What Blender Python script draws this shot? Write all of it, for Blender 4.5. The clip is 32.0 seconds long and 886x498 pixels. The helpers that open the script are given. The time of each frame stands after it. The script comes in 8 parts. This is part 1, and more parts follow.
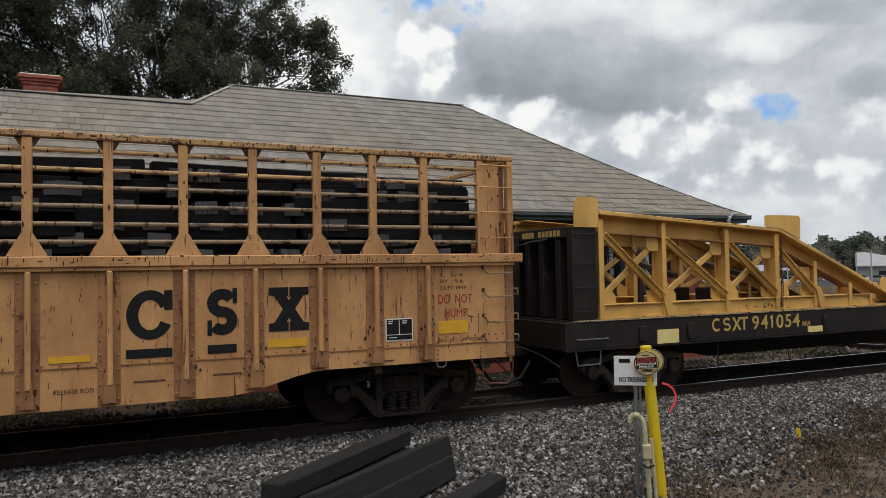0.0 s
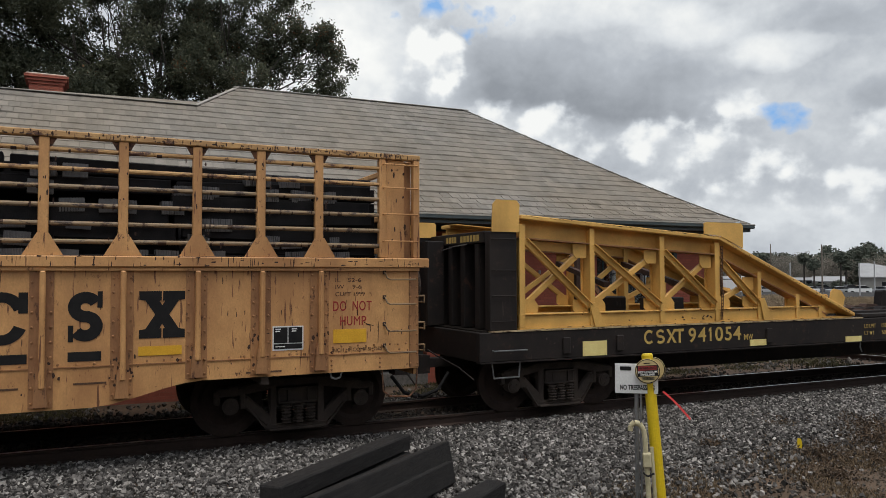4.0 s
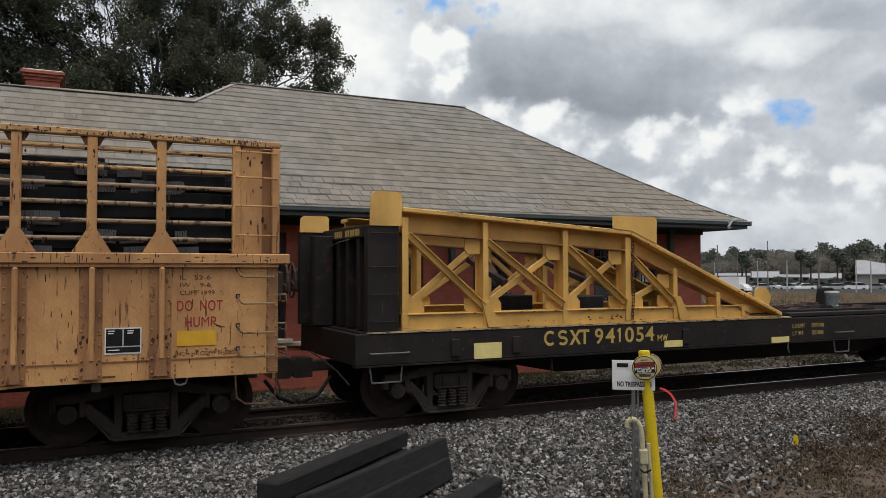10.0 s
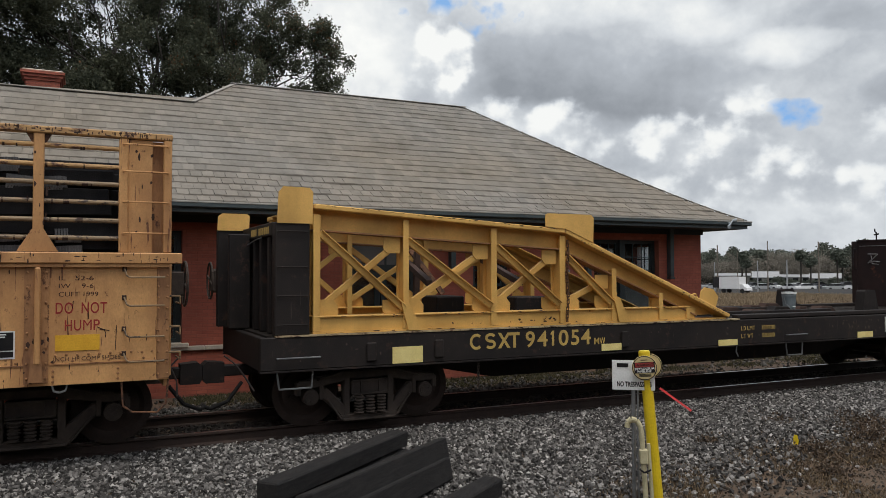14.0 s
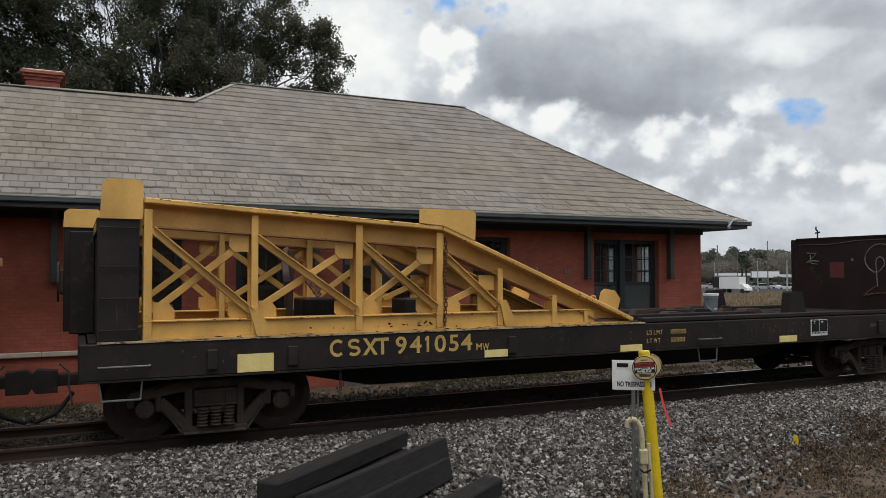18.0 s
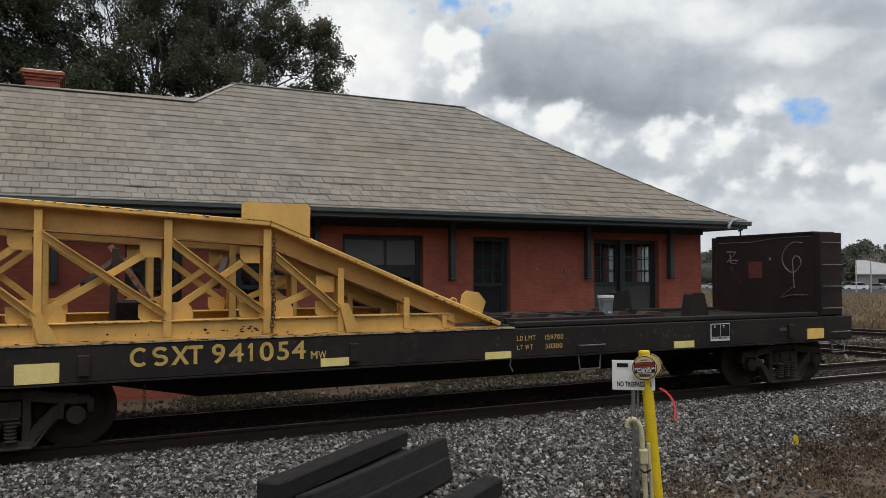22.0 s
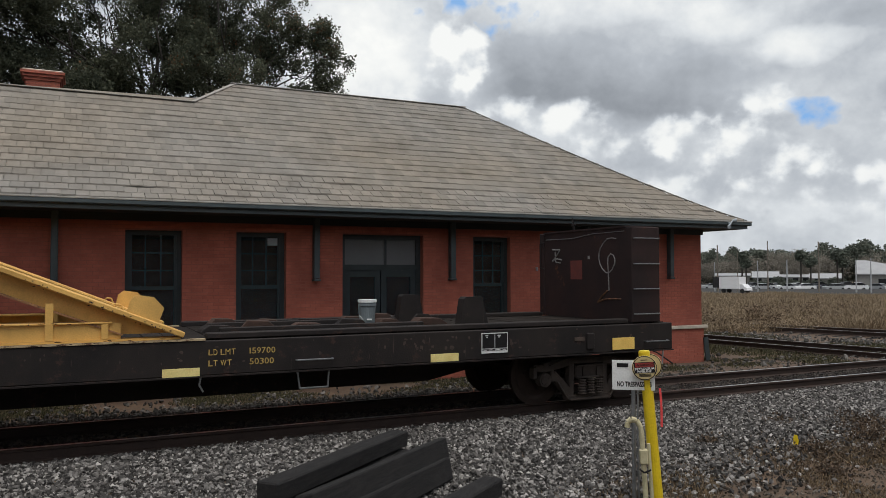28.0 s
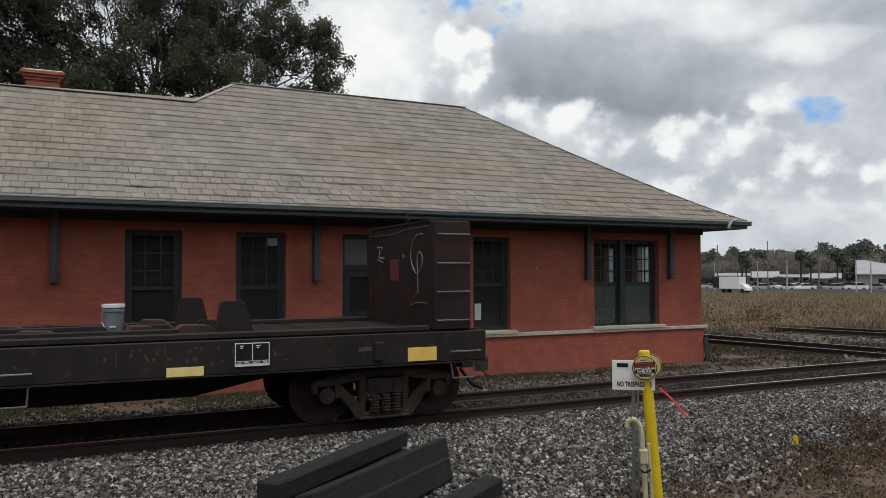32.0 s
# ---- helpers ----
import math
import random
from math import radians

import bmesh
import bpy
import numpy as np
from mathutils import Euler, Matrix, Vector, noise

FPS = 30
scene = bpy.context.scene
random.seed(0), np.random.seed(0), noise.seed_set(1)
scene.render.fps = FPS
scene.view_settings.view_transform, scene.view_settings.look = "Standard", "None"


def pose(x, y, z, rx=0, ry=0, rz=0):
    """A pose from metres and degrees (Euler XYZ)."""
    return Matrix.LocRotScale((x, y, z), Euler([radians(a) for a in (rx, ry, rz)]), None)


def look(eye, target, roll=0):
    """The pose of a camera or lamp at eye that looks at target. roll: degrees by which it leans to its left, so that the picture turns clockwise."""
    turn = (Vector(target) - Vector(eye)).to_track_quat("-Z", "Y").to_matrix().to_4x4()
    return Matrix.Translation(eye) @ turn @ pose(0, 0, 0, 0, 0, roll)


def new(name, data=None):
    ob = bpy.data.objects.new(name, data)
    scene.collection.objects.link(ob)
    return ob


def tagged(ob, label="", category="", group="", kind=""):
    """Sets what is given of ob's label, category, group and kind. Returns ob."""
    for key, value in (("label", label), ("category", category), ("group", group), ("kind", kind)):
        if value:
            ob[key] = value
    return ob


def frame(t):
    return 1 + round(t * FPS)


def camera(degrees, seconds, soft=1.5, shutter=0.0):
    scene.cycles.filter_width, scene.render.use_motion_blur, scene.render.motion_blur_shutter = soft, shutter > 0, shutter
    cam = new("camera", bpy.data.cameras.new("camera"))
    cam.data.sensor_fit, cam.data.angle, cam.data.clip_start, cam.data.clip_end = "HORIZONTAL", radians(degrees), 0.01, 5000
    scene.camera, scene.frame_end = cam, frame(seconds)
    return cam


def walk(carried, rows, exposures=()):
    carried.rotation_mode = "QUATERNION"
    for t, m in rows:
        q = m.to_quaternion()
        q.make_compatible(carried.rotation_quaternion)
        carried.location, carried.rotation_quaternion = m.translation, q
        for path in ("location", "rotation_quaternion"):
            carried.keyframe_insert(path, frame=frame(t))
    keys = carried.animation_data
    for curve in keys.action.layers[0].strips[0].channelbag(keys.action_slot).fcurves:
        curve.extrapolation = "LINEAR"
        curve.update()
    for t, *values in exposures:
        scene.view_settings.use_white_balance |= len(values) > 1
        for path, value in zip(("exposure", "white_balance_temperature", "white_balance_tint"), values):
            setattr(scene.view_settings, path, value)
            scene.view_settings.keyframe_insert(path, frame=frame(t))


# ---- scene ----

EYE = Vector((0.0, 0.0, 2.35))


def aim(yaw, pitch, lean):
    """A pose at EYE: yaw to the right of +Y, pitch up, lean of the camera to its right, in degrees."""
    a, b = radians(yaw), radians(pitch)
    way = Vector((math.sin(a) * math.cos(b), math.cos(a) * math.cos(b), math.sin(b)))
    return look(EYE, EYE + way, -lean)


cam = camera(59.99, 32.0, soft=0.6)
walk(cam, [(0.0, aim(25.614, 1.686, 1.004)), (2.5, aim(25.614, 1.686, 1.004)), (3.0, aim(25.623, 1.376, 0.783)),
           (3.5, aim(25.367, 2.060, 0.288)), (4.5, aim(25.45, 1.97, 0.12)), (5.5, aim(25.564, 1.850, 0.008)),
           (6.0, aim(25.623, 1.807, 0.138)), (32.0, aim(25.623, 1.807, 0.138))],
     exposures=[(0.0, 0.0), (32.0, 0.0)])

# ---- travel of the train along x, every half second ----
TRAVEL = [2.271, 2.058, 1.84, 1.632, 1.43, 1.24, 1.065, 0.89, 0.713, 0.535, 0.358, 0.181, 0.003, -0.161, -0.321, -0.479, -0.635,
          -0.782, -0.926, -1.07, -1.209, -1.342, -1.471, -1.598, -1.721, -1.845, -2.021, -2.266, -2.522, -2.782, -3.043, -3.307,
          -3.573, -3.841, -4.115, -4.397, -4.689, -4.988, -5.292, -5.601, -5.914, -6.236, -6.565, -6.896, -7.232, -7.577, -7.926,
          -8.287, -8.655, -9.028, -9.402, -9.779, -10.169, -10.569, -10.979, -11.397, -11.823, -12.256, -12.697, -13.14, -13.587,
          -14.044, -14.511, -14.982, -15.463]
YC = 11.62          # centre line of the track
RAIL = 0.20         # top of the rails
FLAT_X, GOND_X = 4.74, 3.55

# ---- world and sun ----
SUN_EL, SUN_AZ = radians(71), radians(190)   # azimuth from +Y towards +X
world = bpy.data.worlds.new("world")
scene.world = world
world.use_nodes = True
wn, wl = world.node_tree.nodes, world.node_tree.links
wn.clear()
w_out, w_bg = wn.new("ShaderNodeOutputWorld"), wn.new("ShaderNodeBackground")
w_sky = wn.new("ShaderNodeTexSky")
w_sky.sky_type, w_sky.sun_disc, w_sky.sun_elevation, w_sky.sun_rotation = "NISHITA", False, SUN_EL, SUN_AZ
w_hsv = wn.new("ShaderNodeHueSaturation")
w_hsv.inputs["Saturation"].default_value = 0.25
w_bg.inputs["Strength"].default_value = 0.15
wl.new(w_sky.outputs[0], w_hsv.inputs["Color"])
wl.new(w_hsv.outputs[0], w_bg.inputs["Color"])
wl.new(w_bg.outputs[0], w_out.inputs[0])

sun = new("sun", bpy.data.lights.new("sun", "SUN"))
sun.data.energy, sun.data.angle, sun.data.color = 1.85, radians(35), (1.0, 0.96, 0.90)
sd = Vector((math.sin(SUN_AZ) * math.cos(SUN_EL), math.cos(SUN_AZ) * math.cos(SUN_EL), math.sin(SUN_EL)))
sun.matrix_world = look(sd * 50, (0, 0, 0))


# ---- materials ----
def mat(name, col, col2=None, scale=6.0, rough=0.7, metal=0.0, bump=0.15, fine=60.0, rust=None, rust_amt=0.5, rust_scale=3.0,
        rand=0.0, stretch=(1, 1, 1), spec=0.5, streak=None, streak_amt=0.36, grime=None):
    """Two scales of noise between col and col2, fine bump, and optional worn patches of a third colour."""
    m = bpy.data.materials.new(name)
    m.use_nodes = True
    n, l = m.node_tree.nodes, m.node_tree.links
    b = n["Principled BSDF"]
    tc, mp = n.new("ShaderNodeTexCoord"), n.new("ShaderNodeMapping")
    mp.inputs["Scale"].default_value = stretch
    l.new(tc.outputs["Object"], mp.inputs["Vector"])
    big, small = n.new("ShaderNodeTexNoise"), n.new("ShaderNodeTexNoise")
    big.inputs["Scale"].default_value, big.inputs["Detail"].default_value, big.inputs["Roughness"].default_value = scale, 6, 0.65
    small.inputs["Scale"].default_value, small.inputs["Detail"].default_value = fine, 4
    for q in (big, small):
        l.new(mp.outputs[0], q.inputs["Vector"])
    r1 = n.new("ShaderNodeValToRGB")
    r1.color_ramp.elements[0].position, r1.color_ramp.elements[1].position = 0.35, 0.68
    r1.color_ramp.elements[0].color = (*col, 1)
    c2 = col2 or tuple(c * 0.75 for c in col)
    r1.color_ramp.elements[1].color = (*c2, 1)
    l.new(big.outputs[0], r1.inputs[0])
    mix = n.new("ShaderNodeMix")
    mix.data_type, mix.blend_type = "RGBA", "MULTIPLY"
    mix.inputs["Factor"].default_value = 0.35
    l.new(r1.outputs[0], mix.inputs["A"])
    l.new(small.outputs[0], mix.inputs["B"])
    gain = n.new("ShaderNodeMix")
    gain.data_type, gain.blend_type = "RGBA", "MULTIPLY"
    gain.inputs["Factor"].default_value = 1.0
    l.new(mix.outputs["Result"], gain.inputs["A"])
    gain.inputs["B"].default_value = (1.2, 1.2, 1.2, 1)
    last = gain.outputs["Result"]
    if rust:
        rn, rr, rm = n.new("ShaderNodeTexNoise"), n.new("ShaderNodeValToRGB"), n.new("ShaderNodeMix")
        rn.inputs["Scale"].default_value, rn.inputs["Detail"].default_value, rn.inputs["Roughness"].default_value = rust_scale, 9, 0.75
        l.new(mp.outputs[0], rn.inputs["Vector"])
        rr.color_ramp.elements[0].position, rr.color_ramp.elements[1].position = 1 - rust_amt, 1 - rust_amt + 0.06
        l.new(rn.outputs[0], rr.inputs[0])
        rm.data_type = "RGBA"
        l.new(rr.outputs[0], rm.inputs["Factor"])
        l.new(last, rm.inputs["A"])
        rm.inputs["B"].default_value = (*rust, 1)
        last = rm.outputs["Result"]
    def layer(colour, size, amount, soft, squeeze, detail, last):
        sm, sn, sr, sx = n.new("ShaderNodeMapping"), n.new("ShaderNodeTexNoise"), n.new("ShaderNodeValToRGB"), n.new("ShaderNodeMix")
        sm.inputs["Scale"].default_value = squeeze
        l.new(tc.outputs["Object"], sm.inputs["Vector"])
        l.new(sm.outputs[0], sn.inputs["Vector"])
        sn.inputs["Scale"].default_value, sn.inputs["Detail"].default_value, sn.inputs["Roughness"].default_value = size, detail, 0.6
        sr.color_ramp.elements[0].position, sr.color_ramp.elements[1].position = 1 - amount, 1 - amount + soft
        l.new(sn.outputs[0], sr.inputs[0])
        sx.data_type = "RGBA"
        l.new(sr.outputs[0], sx.inputs["Factor"])
        l.new(last, sx.inputs["A"])
        sx.inputs["B"].default_value = (*colour, 1)
        return sx.outputs["Result"]

    if grime:
        last = layer(grime, 1.1, 0.56, 0.32, (1, 1, 0.5), 7, last)
    if streak:
        last = layer(streak, 14.0, streak_amt, 0.03, (1.6, 1.6, 0.13), 3, last)
    if rand:
        oi, mr, hv = n.new("ShaderNodeObjectInfo"), n.new("ShaderNodeMapRange"), n.new("ShaderNodeHueSaturation")
        mr.inputs["To Min"].default_value, mr.inputs["To Max"].default_value = 1 - rand, 1 + rand
        l.new(oi.outputs["Random"], mr.inputs["Value"])
        l.new(mr.outputs[0], hv.inputs["Value"])
        l.new(last, hv.inputs["Color"])
        last = hv.outputs[0]
    l.new(last, b.inputs["Base Color"])
    b.inputs["Roughness"].default_value, b.inputs["Metallic"].default_value = rough, metal
    b.inputs["Specular IOR Level"].default_value = spec
    if bump:
        bn = n.new("ShaderNodeBump")
        bn.inputs["Strength"].default_value, bn.inputs["Distance"].default_value = bump, 0.01
        l.new(small.outputs[0], bn.inputs["Height"])
        l.new(bn.outputs[0], b.inputs["Normal"])
    return m


def island_mat(name, stops, rough=0.9, fine=40.0, bump=0.3):
    """Colour by piece (random per island) through a ramp, with fine grain."""
    m = bpy.data.materials.new(name)
    m.use_nodes = True
    n, l = m.node_tree.nodes, m.node_tree.links
    b = n["Principled BSDF"]
    g, r, ns, mx = n.new("ShaderNodeNewGeometry"), n.new("ShaderNodeValToRGB"), n.new("ShaderNodeTexNoise"), n.new("ShaderNodeMix")
    for k, (p, c) in enumerate(stops):
        e = r.color_ramp.elements[k] if k < 2 else r.color_ramp.elements.new(p)
        e.position, e.color = p, (*c, 1)
    l.new(g.outputs["Random Per Island"], r.inputs[0])
    ns.inputs["Scale"].default_value = fine
    mx.data_type, mx.blend_type = "RGBA", "MULTIPLY"
    mx.inputs["Factor"].default_value = 0.5
    l.new(r.outputs[0], mx.inputs["A"])
    l.new(ns.outputs[0], mx.inputs["B"])
    l.new(mx.outputs["Result"], b.inputs["Base Color"])
    b.inputs["Roughness"].default_value = rough
    b.inputs["Specular IOR Level"].default_value = 0.25
    bn = n.new("ShaderNodeBump")
    bn.inputs["Strength"].default_value, bn.inputs["Distance"].default_value = bump, 0.005
    l.new(ns.outputs[0], bn.inputs["Height"])
    l.new(bn.outputs[0], b.inputs["Normal"])
    return m


def brick_mat(name):
    m = bpy.data.materials.new(name)
    m.use_nodes = True
    n, l = m.node_tree.nodes, m.node_tree.links
    b = n["Principled BSDF"]
    tc, sx, cx = n.new("ShaderNodeTexCoord"), n.new("ShaderNodeSeparateXYZ"), n.new("ShaderNodeCombineXYZ")
    ad = n.new("ShaderNodeMath")
    l.new(tc.outputs["Object"], sx.inputs[0])
    l.new(sx.outputs[0], ad.inputs[0])
    l.new(sx.outputs[1], ad.inputs[1])
    l.new(ad.outputs[0], cx.inputs[0])
    l.new(sx.outputs[2], cx.inputs[1])
    br = n.new("ShaderNodeTexBrick")
    br.inputs["Scale"].default_value = 1.0
    br.inputs["Brick Width"].default_value, br.inputs["Row Height"].default_value = 0.21, 0.072
    br.inputs["Mortar Size"].default_value, br.inputs["Mortar Smooth"].default_value = 0.006, 0.3
    br.inputs["Color1"].default_value, br.inputs["Color2"].default_value = (0.46, 0.14, 0.088, 1), (0.34, 0.097, 0.064, 1)
    br.inputs["Mortar"].default_value = (0.23, 0.10, 0.075, 1)
    l.new(cx.outputs[0], br.inputs["Vector"])
    ns, rp, mx = n.new("ShaderNodeTexNoise"), n.new("ShaderNodeValToRGB"), n.new("ShaderNodeMix")
    ns.inputs["Scale"].default_value, ns.inputs["Detail"].default_value, ns.inputs["Roughness"].default_value = 1.3, 8, 0.7
    l.new(tc.outputs["Object"], ns.inputs["Vector"])
    rp.color_ramp.elements[0].position, rp.color_ramp.elements[1].position = 0.3, 0.7
    rp.color_ramp.elements[0].color, rp.color_ramp.elements[1].color = (0.66, 0.62, 0.62, 1), (1.2, 1.15, 1.1, 1)
    l.new(ns.outputs[0], rp.inputs[0])
    mx.data_type, mx.blend_type = "RGBA", "MULTIPLY"
    mx.inputs["Factor"].default_value = 1.0
    l.new(br.outputs["Color"], mx.inputs["A"])
    l.new(rp.outputs[0], mx.inputs["B"])
    l.new(mx.outputs["Result"], b.inputs["Base Color"])
    b.inputs["Roughness"].default_value = 0.88
    bn = n.new("ShaderNodeBump")
    bn.inputs["Strength"].default_value, bn.inputs["Distance"].default_value, bn.invert = 0.6, 0.01, True
    l.new(br.outputs["Fac"], bn.inputs["Height"])
    l.new(bn.outputs[0], b.inputs["Normal"])
    return m


def glass_mat(name, tint=(0.85, 0.9, 0.9), rough=0.02, clear=1.0):
    m = bpy.data.materials.new(name)
    m.use_nodes = True
    b = m.node_tree.nodes["Principled BSDF"]
    b.inputs["Base Color"].default_value = (*tint, 1)
    b.inputs["Transmission Weight"].default_value = clear
    b.inputs["Roughness"].default_value = rough
    b.inputs["IOR"].default_value = 1.45
    return m


def brick_piece_mat(name, by_object):
    """Painted brick that varies from piece to piece and in broad weathered patches."""
    m = bpy.data.materials.new(name)
    m.use_nodes = True
    n, l = m.node_tree.nodes, m.node_tree.links
    b = n["Principled BSDF"]
    g, r = n.new("ShaderNodeNewGeometry"), n.new("ShaderNodeValToRGB")
    oi = n.new("ShaderNodeObjectInfo")
    e = r.color_ramp.elements
    e[0].color, e[1].color = (0.385, 0.110, 0.073, 1), (0.445, 0.132, 0.087, 1)
    l.new(oi.outputs["Random"] if by_object else g.outputs["Random Per Island"], r.inputs[0])
    ns, rp, mx = n.new("ShaderNodeTexNoise"), n.new("ShaderNodeValToRGB"), n.new("ShaderNodeMix")
    ns.inputs["Scale"].default_value, ns.inputs["Detail"].default_value, ns.inputs["Roughness"].default_value = 1.3, 9, 0.72
    l.new(g.outputs["Position"], ns.inputs["Vector"])
    rp.color_ramp.elements[0].position, rp.color_ramp.elements[1].position = 0.3, 0.7
    rp.color_ramp.elements[0].color, rp.color_ramp.elements[1].color = (0.66, 0.62, 0.62, 1), (1.2, 1.15, 1.1, 1)
    l.new(ns.outputs[0], rp.inputs[0])
    mx.data_type, mx.blend_type = "RGBA", "MULTIPLY"
    mx.inputs["Factor"].default_value = 1.0
    l.new(r.outputs[0], mx.inputs["A"])
    l.new(rp.outputs[0], mx.inputs["B"])
    l.new(mx.outputs["Result"], b.inputs["Base Color"])
    b.inputs["Roughness"].default_value = 0.88
    bn, fn = n.new("ShaderNodeBump"), n.new("ShaderNodeTexNoise")
    fn.inputs["Scale"].default_value, fn.inputs["Detail"].default_value = 55.0, 4
    l.new(g.outputs["Position"], fn.inputs["Vector"])
    bn.inputs["Strength"].default_value, bn.inputs["Distance"].default_value = 0.35, 0.006
    l.new(fn.outputs[0], bn.inputs["Height"])
    l.new(bn.outputs[0], b.inputs["Normal"])
    return m


def leaf_mat(name, dark, light):
    """Leaves that vary one by one and from bough to bough."""
    m = bpy.data.materials.new(name)
    m.use_nodes = True
    n, l = m.node_tree.nodes, m.node_tree.links
    b = n["Principled BSDF"]
    g, ns, ad, r = n.new("ShaderNodeNewGeometry"), n.new("ShaderNodeTexNoise"), n.new("ShaderNodeMath"), n.new("ShaderNodeValToRGB")
    ns.inputs["Scale"].default_value, ns.inputs["Detail"].default_value = 0.9, 3
    l.new(g.outputs["Position"], ns.inputs["Vector"])
    ad.operation = "MULTIPLY_ADD"
    ad.inputs[1].default_value = 0.45
    l.new(g.outputs["Random Per Island"], ad.inputs[0])
    l.new(ns.outputs[0], ad.inputs[2])
    e = r.color_ramp.elements
    e[0].position, e[0].color, e[1].position, e[1].color = 0.45, (*dark, 1), 1.0, (*light, 1)
    l.new(ad.outputs[0], r.inputs[0])
    l.new(r.outputs[0], b.inputs["Base Color"])
    b.inputs["Roughness"].default_value = 0.6
    b.inputs["Specular IOR Level"].default_value = 0.3
    tr, mx = n.new("ShaderNodeBsdfTranslucent"), n.new("ShaderNodeMixShader")
    l.new(r.outputs[0], tr.inputs["Color"])
    mx.inputs[0].default_value = 0.4
    l.new(b.outputs[0], mx.inputs[1])
    l.new(tr.outputs[0], mx.inputs[2])
    l.new(mx.outputs[0], n["Material Output"].inputs["Surface"])
    return m


def shingle_mat(name, by_object):
    """Old shingles: grey, browner in broad patches, each a little different, with dark stains."""
    m = bpy.data.materials.new(name)
    m.use_nodes = True
    n, l = m.node_tree.nodes, m.node_tree.links
    b = n["Principled BSDF"]
    g, oi = n.new("ShaderNodeNewGeometry"), n.new("ShaderNodeObjectInfo")

    def noise_(scale, detail, rough):
        q = n.new("ShaderNodeTexNoise")
        q.inputs["Scale"].default_value, q.inputs["Detail"].default_value, q.inputs["Roughness"].default_value = scale, detail, rough
        l.new(g.outputs["Position"], q.inputs["Vector"])
        return q.outputs[0]

    def ramp_(v, p0, c0, p1, c1):
        q = n.new("ShaderNodeValToRGB")
        e = q.color_ramp.elements
        e[0].position, e[0].color, e[1].position, e[1].color = p0, (*c0, 1), p1, (*c1, 1)
        l.new(v, q.inputs[0])
        return q.outputs[0]

    def times(a, b_):
        q = n.new("ShaderNodeMix")
        q.data_type, q.blend_type = "RGBA", "MULTIPLY"
        q.inputs["Factor"].default_value = 1.0
        l.new(a, q.inputs["A"])
        l.new(b_, q.inputs["B"])
        return q.outputs["Result"]

    broad = ramp_(noise_(0.22, 4, 0.5), 0.36, (0.236, 0.225, 0.206), 0.66, (0.236, 0.208, 0.170))
    piece = ramp_(oi.outputs["Random"] if by_object else g.outputs["Random Per Island"], 0.0, (0.86, 0.86, 0.86), 1.0, (1.10, 1.09, 1.08))
    stain = ramp_(noise_(1.7, 7, 0.7), 0.28, (0.72, 0.71, 0.70), 0.52, (1.0, 1.0, 1.0))
    grain = noise_(70.0, 4, 0.6)
    speck = ramp_(grain, 0.3, (0.86, 0.86, 0.86), 0.7, (1.12, 1.12, 1.12))
    l.new(times(times(times(broad, piece), stain), speck), b.inputs["Base Color"])
    b.inputs["Roughness"].default_value = 0.92
    b.inputs["Specular IOR Level"].default_value = 0.25
    bn = n.new("ShaderNodeBump")
    bn.inputs["Strength"].default_value, bn.inputs["Distance"].default_value = 0.4, 0.006
    l.new(grain, bn.inputs["Height"])
    l.new(bn.outputs[0], b.inputs["Normal"])
    return m


M_BRICKS, M_BRICK1 = brick_piece_mat("red_brick_courses", False), brick_piece_mat("red_brick_piece", True)
M_MORTAR = mat("painted_mortar", (0.34, 0.112, 0.077), (0.28, 0.095, 0.066), 5, 0.95, bump=0.3)
M_BRICK = brick_mat("painted_brick")
M_GREEN = mat("dark_green_paint", (0.021, 0.029, 0.031), (0.030, 0.041, 0.043), 4, 0.5, bump=0.05)
M_TRIM = mat("grey_green_trim", (0.06, 0.079, 0.083), (0.04, 0.054, 0.058), 3, 0.5, bump=0.05)
M_SOFFIT = mat("dark_soffit", (0.03, 0.035, 0.035), None, 3, 0.7)
M_STONE = mat("cream_stone", (0.62, 0.55, 0.45), (0.48, 0.42, 0.34), 5, 0.85, bump=0.3)
M_SHINGLE, M_SHINGLE2 = shingle_mat("weathered_shingle", True), shingle_mat("weathered_shingle_field", False)
M_RIDGE = mat("pale_ridge_cap", (0.34, 0.325, 0.295), (0.28, 0.265, 0.24), 3, 0.9, bump=0.2)
M_GLASS = glass_mat("window_glass", (0.6, 0.64, 0.65), 0.03, 0.965)
# Grey base colour in the next two panes stands in for reflected sky.
M_SKYGLASS = glass_mat("reflection_grey_glass", (0.50, 0.51, 0.51), 0.06, 0.66)
M_DIM = glass_mat("dim_window_glass", (0.34, 0.37, 0.36), 0.06, 0.74)
M_DRIP = mat("pale_drip_edge", (0.36, 0.345, 0.31), (0.27, 0.26, 0.235), 3, 0.6, bump=0.05)
M_PAIL = mat("blue_grey_plastic", (0.17, 0.20, 0.21), (0.13, 0.155, 0.165), 6, 0.5, bump=0.02)
M_FROST = glass_mat("frosted_glass", (0.92, 0.95, 0.95), 0.55)
M_ROOM = mat("room_plaster", (0.09, 0.09, 0.085), None, 2, 0.9)
M_YELLOW = mat("aged_cream_yellow", (0.67, 0.365, 0.142), (0.485, 0.25, 0.094), 2.2, 0.6, bump=0.12, rust=(0.11, 0.042, 0.02), rust_amt=0.40, rust_scale=11, stretch=(1, 1, 0.6), streak=(0.16, 0.065, 0.03), streak_amt=0.365, grime=(0.31, 0.14, 0.055))
